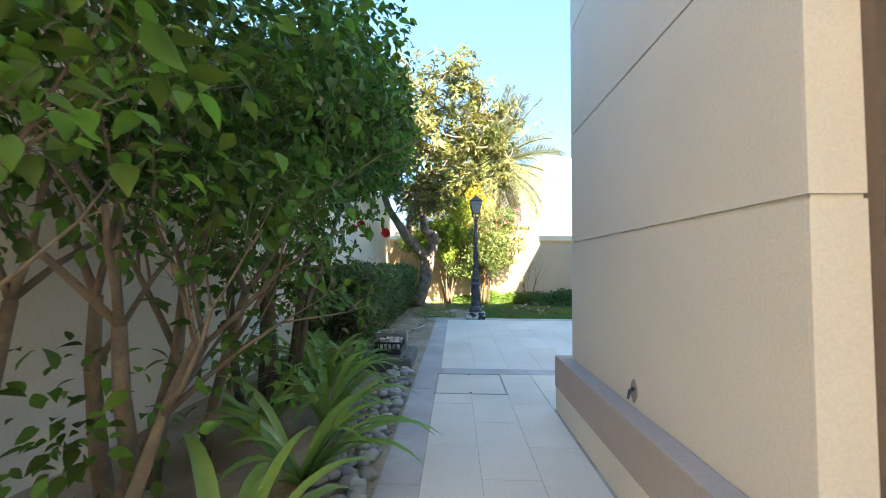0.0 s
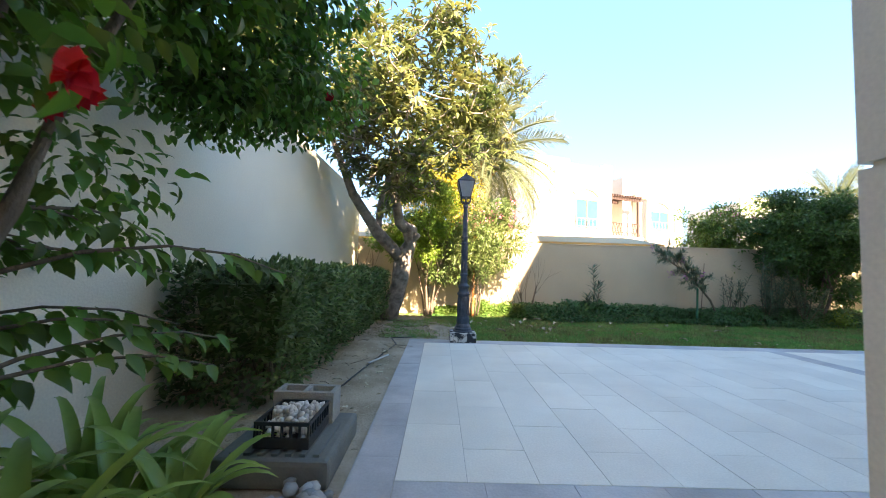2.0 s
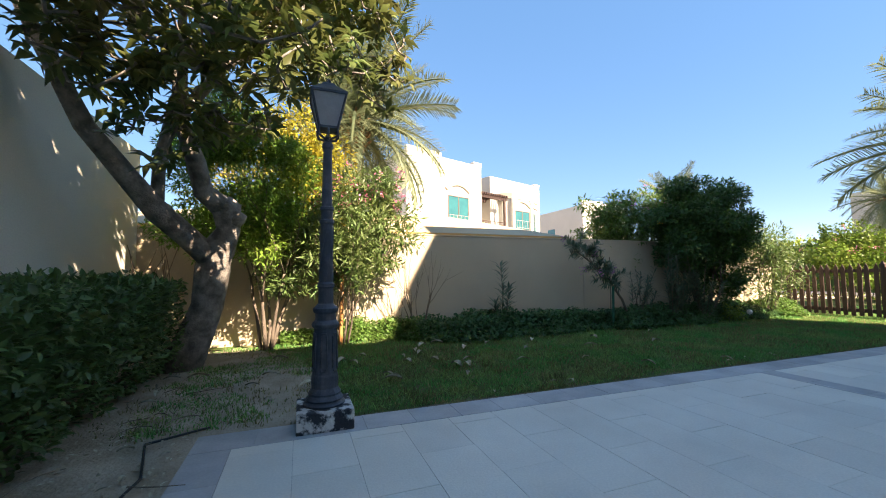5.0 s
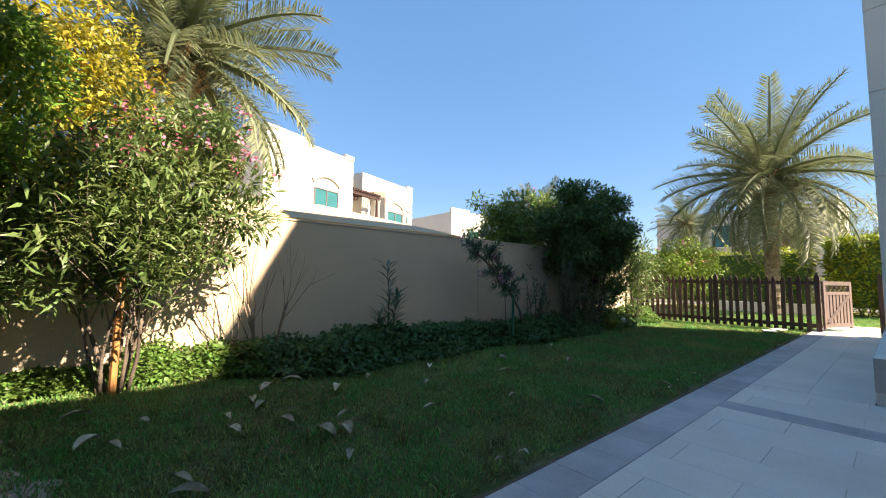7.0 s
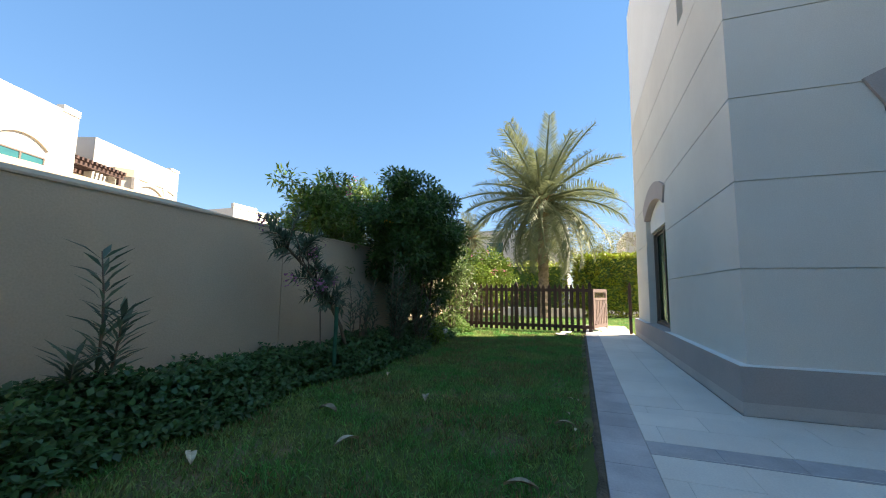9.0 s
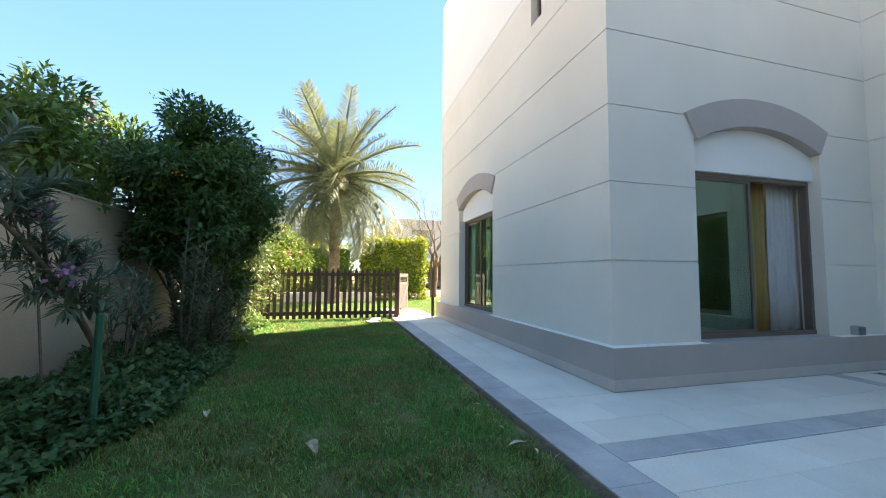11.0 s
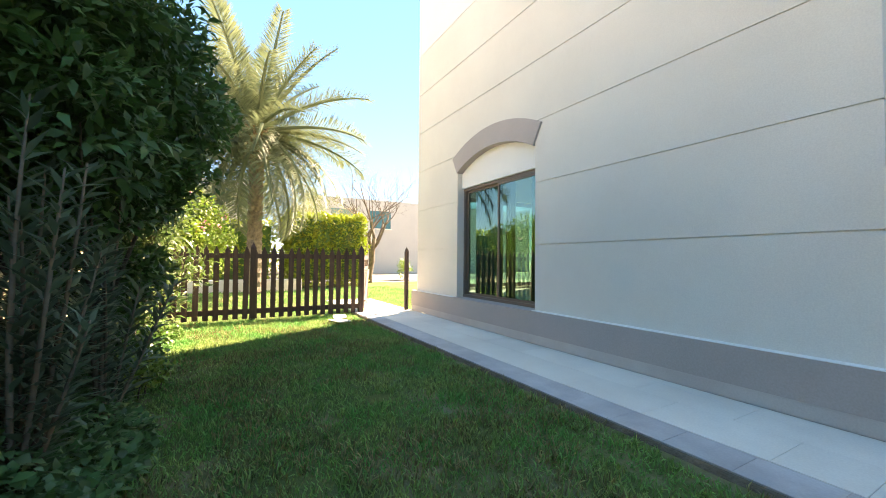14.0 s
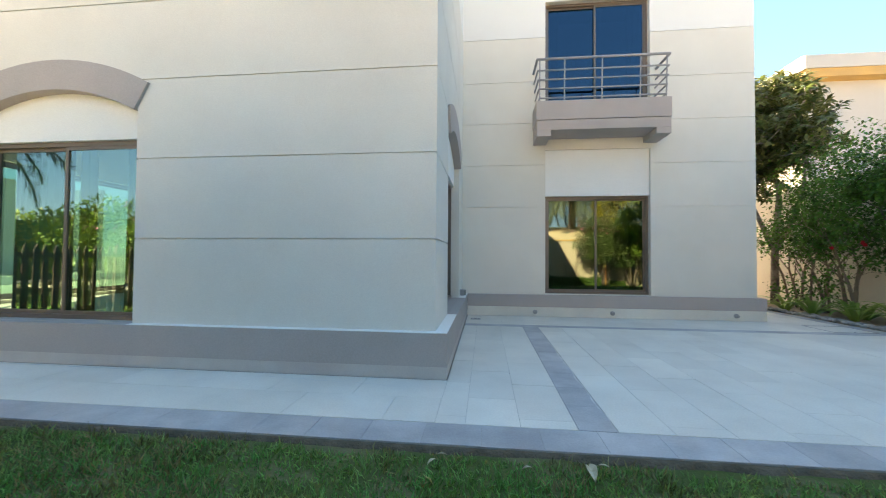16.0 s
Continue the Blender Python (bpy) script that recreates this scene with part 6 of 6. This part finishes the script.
# ---- garden lamp ----
def lamp_post():
    x, y = 0.705, 11.77
    p = thing("garden_lamp", (x, y, 0.0), "black cast-iron garden lamp on a chipped concrete foot", "lamp post")
    part("foot", boxes((x - 0.215, y - 0.215, -0.004, x + 0.215, y + 0.215, 0.155), bevel=0.012), M_CHIPPED, p, "concrete foot with flaking black and white paint")
    prof = [(0.16, 0.155), (0.165, 0.17), (0.14, 0.19), (0.15, 0.205), (0.125, 0.235), (0.128, 0.25), (0.105, 0.29), (0.11, 0.34), (0.105, 0.38), (0.098, 0.40), (0.09, 0.76), (0.105, 0.775), (0.11, 0.795), (0.10, 0.815), (0.085, 0.83), (0.082, 0.88), (0.10, 0.90), (0.102, 0.925), (0.075, 0.95), (0.062, 0.965), (0.06, 1.09), (0.068, 1.10), (0.068, 1.125), (0.056, 1.14), (0.05, 1.62), (0.06, 1.635), (0.06, 1.655), (0.048, 1.665), (0.048, 1.735), (0.058, 1.745), (0.058, 1.765), (0.044, 1.775), (0.036, 2.26), (0.045, 2.275), (0.045, 2.31), (0.03, 2.33), (0.03, 2.37)]
    V, F = lathe(prof, 20)
    mesh_ob("post", [(x + a, y + b, z) for a, b, z in V], F, M_IRON, p, smooth=False)
    for i in range(6):
        w = i * math.pi / 3 + 0.35
        V, F = [], []
        ring = [(-0.26, 0.45), (-0.17, 0.425), (0.17, 0.425), (0.26, 0.45), (0.26, 0.70), (0.17, 0.725), (-0.17, 0.725), (-0.26, 0.70), (-0.26, 0.45)]
        pts = [(x + (0.1 - 0.022 * (z - 0.4)) * math.cos(w + a), y + (0.1 - 0.022 * (z - 0.4)) * math.sin(w + a), z) for a, z in ring]
        tube(V, F, pts, [0.006] * len(pts), 5)
        mesh_ob("panel_moulding", V, F, M_IRON, p, smooth=True)
    for k in range(4):
        V, F = [], []
        pts = [(x + 0.056 * math.cos(k * 1.571 + z * 4), y + 0.056 * math.sin(k * 1.571 + z * 4), z) for z in (1.15, 1.2, 1.25, 1.3, 1.35, 1.4, 1.45, 1.5, 1.55, 1.61)]
        tube(V, F, pts, [0.004] * len(pts), 4)
        mesh_ob("spiral_rib", V, F, M_IRON, p)
    for k in range(4):
        w = k * math.pi / 2
        V, F = [], []
        pts = [(x + q * math.cos(w), y + q * math.sin(w), z) for q, z in ((0.03, 2.34), (0.062, 2.345), (0.085, 2.375), (0.09, 2.41), (0.07, 2.43))]
        tube(V, F, pts, [0.01] * 5, 6)
        mesh_ob("scroll_bracket", V, F, M_IRON, p, smooth=True)
    # lantern, tapered four sides
    zb, zt, hb, ht = 2.45, 2.71, 0.078, 0.138
    la = part("lantern", boxes((x - hb, y - hb, zb - 0.02, x + hb, y + hb, zb)), M_IRON, p)
    part("top_frame", boxes((x - ht - 0.01, y - ht - 0.01, zt, x + ht + 0.01, y + ht + 0.01, zt + 0.018)), M_IRON, la)
    V, F = [], []
    for sx, sy in ((-1, -1), (1, -1), (1, 1), (-1, 1)):
        tube(V, F, [(x + sx * hb, y + sy * hb, zb), (x + sx * ht, y + sy * ht, zt)], [0.011, 0.011], 5)
        tube(V, F, [(x + sx * 0.02, y + sy * 0.02, 2.35), (x + sx * 0.075, y + sy * 0.075, 2.37), (x + sx * hb, y + sy * hb, zb)], [0.01, 0.01, 0.01], 5)
    mesh_ob("frame_bar", V, F, M_IRON, la)
    for sx, sy in ((-1, -1), (1, -1), (1, 1), (-1, 1)):
        tx, ty = -sy, sx
        q = 0.99
        P4 = [(x + q * hb * (sx + 0), y + q * hb * sy, zb), (x + q * hb * tx, y + q * hb * ty, zb), (x + q * ht * tx, y + q * ht * ty, zt), (x + q * ht * sx, y + q * ht * sy, zt)]
        ob = mesh_ob("pane", P4 + [(x + (a - x) * 0.97, y + (b - y) * 0.97, c) for a, b, c in P4], [(0, 1, 2, 3), (7, 6, 5, 4), (0, 4, 5, 1), (1, 5, 6, 2), (2, 6, 7, 3), (3, 7, 4, 0)], M_GLASS_LAMP, la)
        ob.visible_shadow = False
    a, c = ht + 0.012, 0.06
    V = [(x + s * a, y + t * a, zt + 0.019) for s, t in ((-1, -1), (1, -1), (1, 1), (-1, 1))] + [(x + s * c, y + t * c, zt + 0.10) for s, t in ((-1, -1), (1, -1), (1, 1), (-1, 1))] + [(x + s * 0.045, y + t * 0.045, zt + 0.125) for s, t in ((-1, -1), (1, -1), (1, 1), (-1, 1))]
    F = [(i, (i + 1) % 4, (i + 1) % 4 + 4, i + 4) for i in range(4)] + [(i + 4, (i + 1) % 4 + 4, (i + 1) % 4 + 8, i + 8) for i in range(4)] + [(8, 9, 10, 11), (3, 2, 1, 0)]
    mesh_ob("roof", V, F, M_IRON, la)
    V, F = lathe([(0.03, 0), (0.034, 0.012), (0.015, 0.022), (0.02, 0.035), (0.004, 0.055)], 10)
    mesh_ob("finial", [(x + a, y + b, zt + 0.125 + z) for a, b, z in V], F, M_IRON, la)
    V, F = lathe([(0.012, 2.43), (0.012, 2.5), (0.03, 2.54), (0.035, 2.58), (0.02, 2.62), (0.004, 2.63)], 10)
    mesh_ob("bulb", [(x + a, y + b, z) for a, b, z in V], F, M_PEBBLE, la, "white glass bulb")


lamp_post()

# ---- things beside the bed ----
def rough_stone(name, sx, sy, sz, seed):
    bm = bmesh.new()
    bmesh.ops.create_icosphere(bm, subdivisions=1, radius=1)
    for v in bm.verts:
        k = 1 + 0.22 * noise.noise(v.co * 1.4 + Vector((seed * 3.7, 0, 0)))
        v.co = Vector((v.co.x * sx * k, v.co.y * sy * k, v.co.z * sz * k))
    me = bpy.data.meshes.new(name)
    bm.to_mesh(me)
    bm.free()
    me.polygons.foreach_set("use_smooth", [True] * len(me.polygons))
    return me


r = random.Random(111)
STONES = [rough_stone("river_stone", 0.058, 0.042, 0.026, i) for i in range(5)]
for me in STONES:
    me.materials.append(M_STONE)
edge = tagged(new("stone_edging"), "row of grey rounded river stones along the paving", "stones")
edge.location = (-0.35, 5, 0)
for i in range(290):
    y = 2.2 + 5.1 * (i / 290) + r.uniform(-0.03, 0.03)
    x = -0.24 - r.random() ** 1.3 * 0.30
    ob = new("stone", STONES[i % 5])
    under(ob, edge)
    s = r.uniform(0.7, 1.25)
    ob.matrix_basis = Matrix.Translation((x, y, 0.012 + 0.02 * r.random())) @ Matrix.Rotation(r.random() * 6.28, 4, "Z") @ Matrix.Rotation(r.uniform(-0.3, 0.3), 4, "X") @ Matrix.Scale(s, 4)

# grey plastic tray, crate with pebbles, hollow block
def tray():
    x0, x1, y0, y1 = -0.90, -0.27, 7.28, 8.02
    t = thing("plastic_tray", ((x0 + x1) / 2, (y0 + y1) / 2, 0.0), "dusty grey plastic base tray on the soil", "tray")
    part("base", boxes((x0, y0, -0.03, x1, y1, 0.125), bevel=0.03), M_GREYPLASTIC, t)
    part("grille", boxes(*[(x0 + 0.08 + i * 0.075, y0 + 0.05, 0.1255, x0 + 0.115 + i * 0.075, y1 - 0.25, 0.14) for i in range(7)]), M_GREYPLASTIC, t)


tray()


def crate():
    x0, x1, y0, y1, z0, z1 = -0.72, -0.41, 7.38, 7.77, 0.141, 0.285
    c = thing("plastic_crate", ((x0 + x1) / 2, (y0 + y1) / 2, z0), "small black plastic crate full of white pebbles", "crate")
    part("floor", boxes((x0, y0, z0, x1, y1, z0 + 0.012)), M_BLACKPLASTIC, c)
    for nm, horizontal in (("side_front", y0), ("side_back", y1 - 0.012)):
        items = [(x0, horizontal, z0 + 0.012, x1, horizontal + 0.012, z0 + 0.06), (x0, horizontal, z1 - 0.02, x1, horizontal + 0.012, z1)]
        items += [(x0 + i * (x1 - x0 - 0.012) / 6, horizontal, z0 + 0.06, x0 + i * (x1 - x0 - 0.012) / 6 + 0.012, horizontal + 0.012, z1 - 0.02) for i in range(7)]
        part(nm, boxes(*items), M_BLACKPLASTIC, c)
    for nm, vx in (("side_left", x0), ("side_right", x1 - 0.012)):
        items = [(vx, y0 + 0.0125, z0 + 0.012, vx + 0.012, y1 - 0.0125, z0 + 0.06), (vx, y0 + 0.0125, z1 - 0.02, vx + 0.012, y1 - 0.0125, z1)]
        items += [(vx, y0 + 0.03 + i * 0.047, z0 + 0.06, vx + 0.012, y0 + 0.042 + i * 0.047, z1 - 0.02) for i in range(8)]
        part(nm, boxes(*items), M_BLACKPLASTIC, c)
    pb = [rough_stone("pebble", 0.026, 0.02, 0.016, 20 + i) for i in range(4)]
    for me in pb:
        me.materials.append(M_PEBBLE)
    h = thing("pebble_heap", ((x0 + x1) / 2, (y0 + y1) / 2, z0 + 0.012), "heap of white pebbles in the crate", "pebbles")
    for i in range(230):
        lay = i % 4
        ob = new("pebble", pb[i % 4])
        under(ob, h)
        u, v = r.uniform(x0 + 0.03, x1 - 0.03), r.uniform(y0 + 0.03, y1 - 0.03)
        hump = 0.03 * math.sin(math.pi * (u - x0) / (x1 - x0)) * math.sin(math.pi * (v - y0) / (y1 - y0))
        ob.matrix_basis = Matrix.Translation((u, v, z0 + 0.03 + lay * 0.03 + hump)) @ Euler((r.random() * 6, r.random() * 6, r.random() * 6)).to_matrix().to_4x4() @ Matrix.Scale(r.uniform(0.7, 1.2), 4)


crate()


def hollow_block():
    x0, x1, y0, y1, z0, z1 = -0.79, -0.39, 7.79, 7.98, 0.1255, 0.326
    items, t = [], 0.032
    items += [(x0, y0, z0, x1, y0 + t, z1), (x0, y1 - t, z0, x1, y1, z1)]
    for a in (x0, (x0 + x1) / 2 - t / 2, x1 - t):
        items.append((a, y0 + t, z0, a + t, y1 - t, z1 - 0.001))
    tagged(part("concrete_block", boxes(*items, bevel=0.004), M_CONCRETE), "grey hollow concrete block standing on the tray", "concrete block")


hollow_block()

# irrigation hose over the soil
e = thing("irrigation_hose", (-0.6, 10.0, 0.0), "thin black irrigation hose lying on the soil", "hose")
V, F = [], []
tube(V, F, [(-0.75, 8.5, 0.02), (-0.62, 9.0, 0.025), (-0.55, 9.7, 0.02), (-0.45, 10.5, 0.02), (-0.35, 11.2, 0.02), (-0.5, 11.75, 0.02), (-0.15, 12.0, 0.0)], [0.009] * 7, 6)
mesh_ob("pipe", V, F, M_BLACKPLASTIC, e, smooth=True)
e = thing("white_pipe", (-0.42, 10.0, 0.02), "short white plastic pipe lying on the soil", "pipe")
V, F = [], []
tube(V, F, [(-0.52, 9.85, 0.045), (-0.36, 10.35, 0.035)], [0.011, 0.011], 8)
mesh_ob("pipe", V, F, M_PAPER, e, smooth=True)

# dry litter over the bed
g = np.random.default_rng(121)
n = 900
P = np.stack([g.uniform(-1.1, -0.22, n), g.uniform(7.6, 13.2, n), g.uniform(0.0, 0.03, n)], 1)
w = g.random(n) * 6.283
D = np.stack([np.cos(w), np.sin(w), g.uniform(-0.1, 0.2, n)], 1)
tagged(leaves("leaf_litter", P, D, g.normal(0, 0.3, (n, 3)) + (0, 0, 1), g.uniform(0.02, 0.075, n), g.uniform(0.008, 0.028, n), M_DRYLEAF, None, 0.2, 0.1), "scattered dry leaf litter on the soil bed", "leaf litter", kind="stuff")
V, F = [], []
for i in range(26):
    x, y, a, ln = r.uniform(-1.0, -0.25), r.uniform(8.0, 13.2), r.random() * 6.28, r.uniform(0.1, 0.4)
    q = [(x + math.cos(a + 0.5 * f) * ln * f, y + math.sin(a + 0.5 * f) * ln * f, 0.018 + 0.015 * math.sin(3 * f)) for f in (0, 0.33, 0.66, 1)]
    tube(V, F, q, [0.004, 0.004, 0.003, 0.002], 4)
tagged(mesh_ob("twig_litter", V, F, M_TWIG), "scattered thin dry twigs on the soil bed", "twigs", kind="stuff")

# fallen leaves
def fallen(i, x, y, s, rot, m=M_DRYLEAF):
    V, F = [], []
    for j in range(7):
        t = j / 6
        w = 0.33 * math.sin(math.pi * min(1, t * 0.92 + 0.06)) ** 0.8
        z = 0.16 * math.sin(math.pi * t) + 0.02
        V += [(t - 0.5, -w / 2, z + 0.06), (t - 0.5, 0, z), (t - 0.5, w / 2, z + 0.1)]
    for j in range(6):
        a = j * 3
        F += [(a, a + 1, a + 4, a + 3), (a + 1, a + 2, a + 5, a + 4)]
    W = [(v[0], v[1], v[2] - 0.012) for v in V]
    n = len(V)
    ob = mesh_ob("fallen_leaf", V + W, F + [tuple(k + n for k in reversed(f)) for f in F], m)
    ob.matrix_basis = Matrix.Translation((x, y, 0.015)) @ Matrix.Rotation(rot, 4, "Z") @ Matrix.Scale(s, 4)
    tagged(ob, "dry curled fallen leaf lying on the lawn", "leaf", "fallen leaves")


spots = [(1.5, 13.0), (1.9, 13.6), (2.4, 12.7), (2.7, 13.4), (3.0, 14.2), (3.4, 13.1), (3.5, 14.4), (3.9, 13.8), (4.3, 12.9), (4.4, 14.4), (5.0, 13.6), (5.6, 14.2), (2.2, 14.3), (1.2, 13.8), (0.6, 12.9), (0.2, 13.5), (6.3, 13.5), (4.8, 12.3), (6.0, 12.1), (7.2, 14.4)]
spots += [(r.uniform(-1.0, 2.8), r.uniform(12.3, 15.0)) for _ in range(20)] + [(r.uniform(-0.85, -0.3), r.uniform(8.6, 13)) for _ in range(26)] + [(r.uniform(2, 7), 11.9 + r.random() * 0.2) for _ in range(8)]
for i, (x, y) in enumerate(spots):
    fallen(i, x, y, r.uniform(0.13, 0.24) if i < 40 else r.uniform(0.05, 0.1), r.random() * 6.28)

e = thing("loose_boards", (13.6, 12.4, -0.02), "two pale flat boards lying on the grass", "boards")
for (x, y, a) in ((13.5, 12.45, 0.3), (13.9, 12.35, -0.2)):
    ob = part("board", boxes((-0.2, -0.12, 0.0, 0.2, 0.12, 0.015)), M_PAPER, e)
    ob.matrix_basis = Matrix.Translation((x, y, 0.02 if x < 13.7 else 0.036)) @ Matrix.Rotation(a, 4, "Z")
e = thing("white_bowl", (11.3, 15.05, 0.2), "small white plastic ball lying in the groundcover", "ball")
V, F = lathe([(0.01, 0), (0.05, 0.02), (0.065, 0.065), (0.05, 0.11), (0.01, 0.13)], 12)
mesh_ob("ball", [(11.3 + a, 15.02 + b, 0.12 + c) for a, b, c in V], F, M_PAPER, e, smooth=True)

# low bench beyond the fence
b = thing("street_planter", (21.9, 12.8, -0.05), "low pale stone planter kerb beyond the fence", "planter")
part("kerb", boxes((21.6, 11.8, -0.05, 22.1, 15.6, 0.40), bevel=0.03), M_STUCCO, b)


def parked_car(x, y):
    c = thing("parked_car", (x, y, -0.06), "dark parked car in front of the garage", "car")
    prof = [(-2.1, 0.3), (-2.15, 0.7), (-1.9, 0.85), (-1.3, 0.9), (-0.7, 1.4), (0.9, 1.42), (1.6, 0.95), (2.05, 0.9), (2.15, 0.6), (2.1, 0.3)]
    n = len(prof)
    V = [(x - 0.85, y + a, z) for a, z in prof] + [(x + 0.85, y + a, z) for a, z in prof]
    mesh_ob("body", V, [tuple(range(n)), tuple(reversed(range(n, 2 * n)))] + [(i, i + n, (i + 1) % n + n, (i + 1) % n) for i in range(n)], M_IRON, c)
    for dy in (-1.3, 1.35):
        for sx in (-0.86, 0.66):
            V, F = lathe([(0.32, 0), (0.34, 0.03), (0.34, 0.17), (0.32, 0.2)], 16)
            mesh_ob("wheel", [(x + sx + b, y + dy + a, 0.28 + cz) for a, cz, b in V], F, M_BLACKPLASTIC, c)


parked_car(37.8, 6.6)

# ---- paving slabs ----
def slab_mesh(w, l, material, h=0.03):
    bm = boxes((-w / 2, -l / 2, -h, w / 2, l / 2, 0))
    es = [e for e in bm.edges if all(v.co.z > -0.001 for v in e.verts)]
    bmesh.ops.bevel(bm, geom=es, offset=0.0015, segments=1, affect="EDGES")
    me = bpy.data.meshes.new("slab")
    bm.to_mesh(me)
    bm.free()
    me.materials.append(material)
    return me


CACHE = {}


def lay(parent, x0, y0, x1, y1, material, rnd, gap=0.0024):
    w, l = x1 - x0 - gap, y1 - y0 - gap
    if w < 0.03 or l < 0.03:
        return
    key = (round(w, 3), round(l, 3), material.name)
    if key not in CACHE:
        CACHE[key] = slab_mesh(w, l, material)
    ob = new("slab", CACHE[key])
    under(ob, parent)
    ob.matrix_basis = Matrix.Translation(((x0 + x1) / 2, (y0 + y1) / 2, rnd.uniform(-0.0012, 0.0012)))


def cut(a, b, holes):
    """The pieces of the stretch a..b outside the holes."""
    out = [(a, b)]
    for h0, h1 in holes:
        out = [q for p0, p1 in out for q in ((p0, min(p1, h0)), (max(p0, h1), p1)) if q[1] - q[0] > 0.02]
    return out


def field(parent, x0, y0, x1, y1, cw, cl, rnd, holes=(), along="y"):
    """Columns of slabs with staggered joints; holes are rectangles left free."""
    i, a = 0, (x0 if along == "y" else y0)
    end = x1 if along == "y" else y1
    while a < end - 0.01:
        b = min(a + cw, end)
        s, e = (y0, y1) if along == "y" else (x0, x1)
        t = s - (cl / 2 if i % 2 else 0)
        while t < e - 0.01:
            p, q = max(t, s), min(t + cl, e)
            hs = []
            for h in holes:
                if along == "y" and h[0] < b - 0.01 and h[2] > a + 0.01:
                    hs.append((h[1], h[3]))
                if along == "x" and h[1] < b - 0.01 and h[3] > a + 0.01:
                    hs.append((h[0], h[2]))
            for u, v in cut(p, q, hs):
                lay(parent, *((a, u, b, v) if along == "y" else (u, a, v, b)), M_TILE, rnd)
            t += cl
        a, i = b, i + 1


rp = random.Random(7)
pav = tagged(new("paving"), "cream stone patio slabs with grey border bands", "paving", kind="structure")
pav.location = (3, 9, 0)
MAN = (0.04, 6.45, 0.74, 7.13)
field(pav, 0.075, 7.36, 5.655, 11.50, 0.4, 0.8, rp, [MAN])
field(pav, 5.93, 7.36, XB - 0.135, 11.50, 0.4, 0.8, rp)
field(pav, 0.05, -5.0, XA - 0.125, 7.14, 0.34, 0.8, rp, [MAN])
field(pav, XA - 0.125, 6.105, XB - 0.135, 7.14, 0.46, 0.8, rp, (), "x")
field(pav, XB - 0.135, YB + 0.105, 17.4, 11.50, 0.49, 0.8, rp, (), "x")
band = tagged(new("paving_border"), "grey stone border bands round the patio slabs", "paving", kind="structure")
band.location = (3, 11, 0)
for a, b, c, d, n, ax in ((-0.185, -5.0, 0.045, 7.14, 22, "y"), (-0.185, 7.14, 0.07, 11.50, 9, "y"), (5.66, 7.36, 5.925, 11.50, 9, "y"), (-0.185, 11.505, 17.4, 11.82, 44, "x"), (0.075, 7.145, XB - 0.135, 7.355, 14, "x")):
    for k in range(n):
        f0, f1 = k / n, (k + 1) / n
        if ax == "y":
            lay(band, a, b + (d - b) * f0, c, b + (d - b) * f1, M_BORDER, rp)
        else:
            lay(band, a + (c - a) * f0, b, a + (c - a) * f1, d, M_BORDER, rp)
mh = thing("manhole_cover", (0.39, 6.73, 0.0), "flush square manhole cover filled with paving in a thin metal rim", "manhole cover")
m0, m1, m2, m3 = MAN
part("rim", boxes((m0, m1, -0.02, m2, m1 + 0.014, 0.003), (m0, m3 - 0.014, -0.02, m2, m3, 0.003), (m0, m1 + 0.014, -0.02, m0 + 0.014, m3 - 0.014, 0.003), (m2 - 0.014, m1 + 0.014, -0.02, m2, m3 - 0.014, 0.003)), M_STEEL, mh)
part("cover", boxes((m0 + 0.02, m1 + 0.02, -0.02, m2 - 0.02, m3 - 0.02, 0.0), bevel=0.003), M_TILE, mh)
for yy in (m1 + 0.04, m3 - 0.04):
    V, F = lathe([(0.012, 0.0), (0.014, 0.003), (0.004, 0.004)], 8)
    mesh_ob("lifting_hole", [(0.39 + a, yy + b, c) for a, b, c in V], F, M_IRON, mh)
dr = thing("floor_drain", (6.78, 6.6, 0.0), "small dark floor drain in the paving corner", "drain")
part("frame", boxes((6.68, 6.52, -0.02, 6.88, 6.535, 0.004), (6.68, 6.655, -0.02, 6.88, 6.67, 0.004)), M_STEEL, dr)
for k in range(7):
    part("bar", boxes((6.69 + k * 0.027, 6.536, -0.01, 6.703 + k * 0.027, 6.654, 0.003)), M_IRON, dr)


# pale mineral bloom on the path along the plinth and beside a border band
def bloom_line(x0, y0, x1, y1, wide, seed, n=70):
    rr = random.Random(seed)
    V, F = [], []
    dx, dy = x1 - x0, y1 - y0
    ln = math.hypot(dx, dy)
    nx, ny = -dy / ln, dx / ln
    for i in range(n + 1):
        f = i / n
        wob = 0.02 * noise.noise((f * 9, seed, 0))
        w = wide * (0.25 + abs(noise.noise((f * 14, seed, 4.0))) * 1.6) * min(1, f * 8, (1 - f) * 8)
        for s in (-1, 1):
            V.append((x0 + dx * f + nx * (wob + s * w / 2 + rr.uniform(-0.002, 0.002)), y0 + dy * f + ny * (wob + s * w / 2), 0.0035))
    for i in range(n):
        a = i * 2
        F.append((a, a + 2, a + 3, a + 1))
    return tagged(mesh_ob("stain", V, F, M_PAPER), "white mineral bloom on the paving joint", "stain", kind="structure")


bloom_line(9.3, 10.60, 12.5, 10.57, 0.028, 3)
bloom_line(7.4, 10.75, 9.0, 10.62, 0.014, 5)
bloom_line(5.67, 8.6, 5.67, 11.4, 0.016, 7)
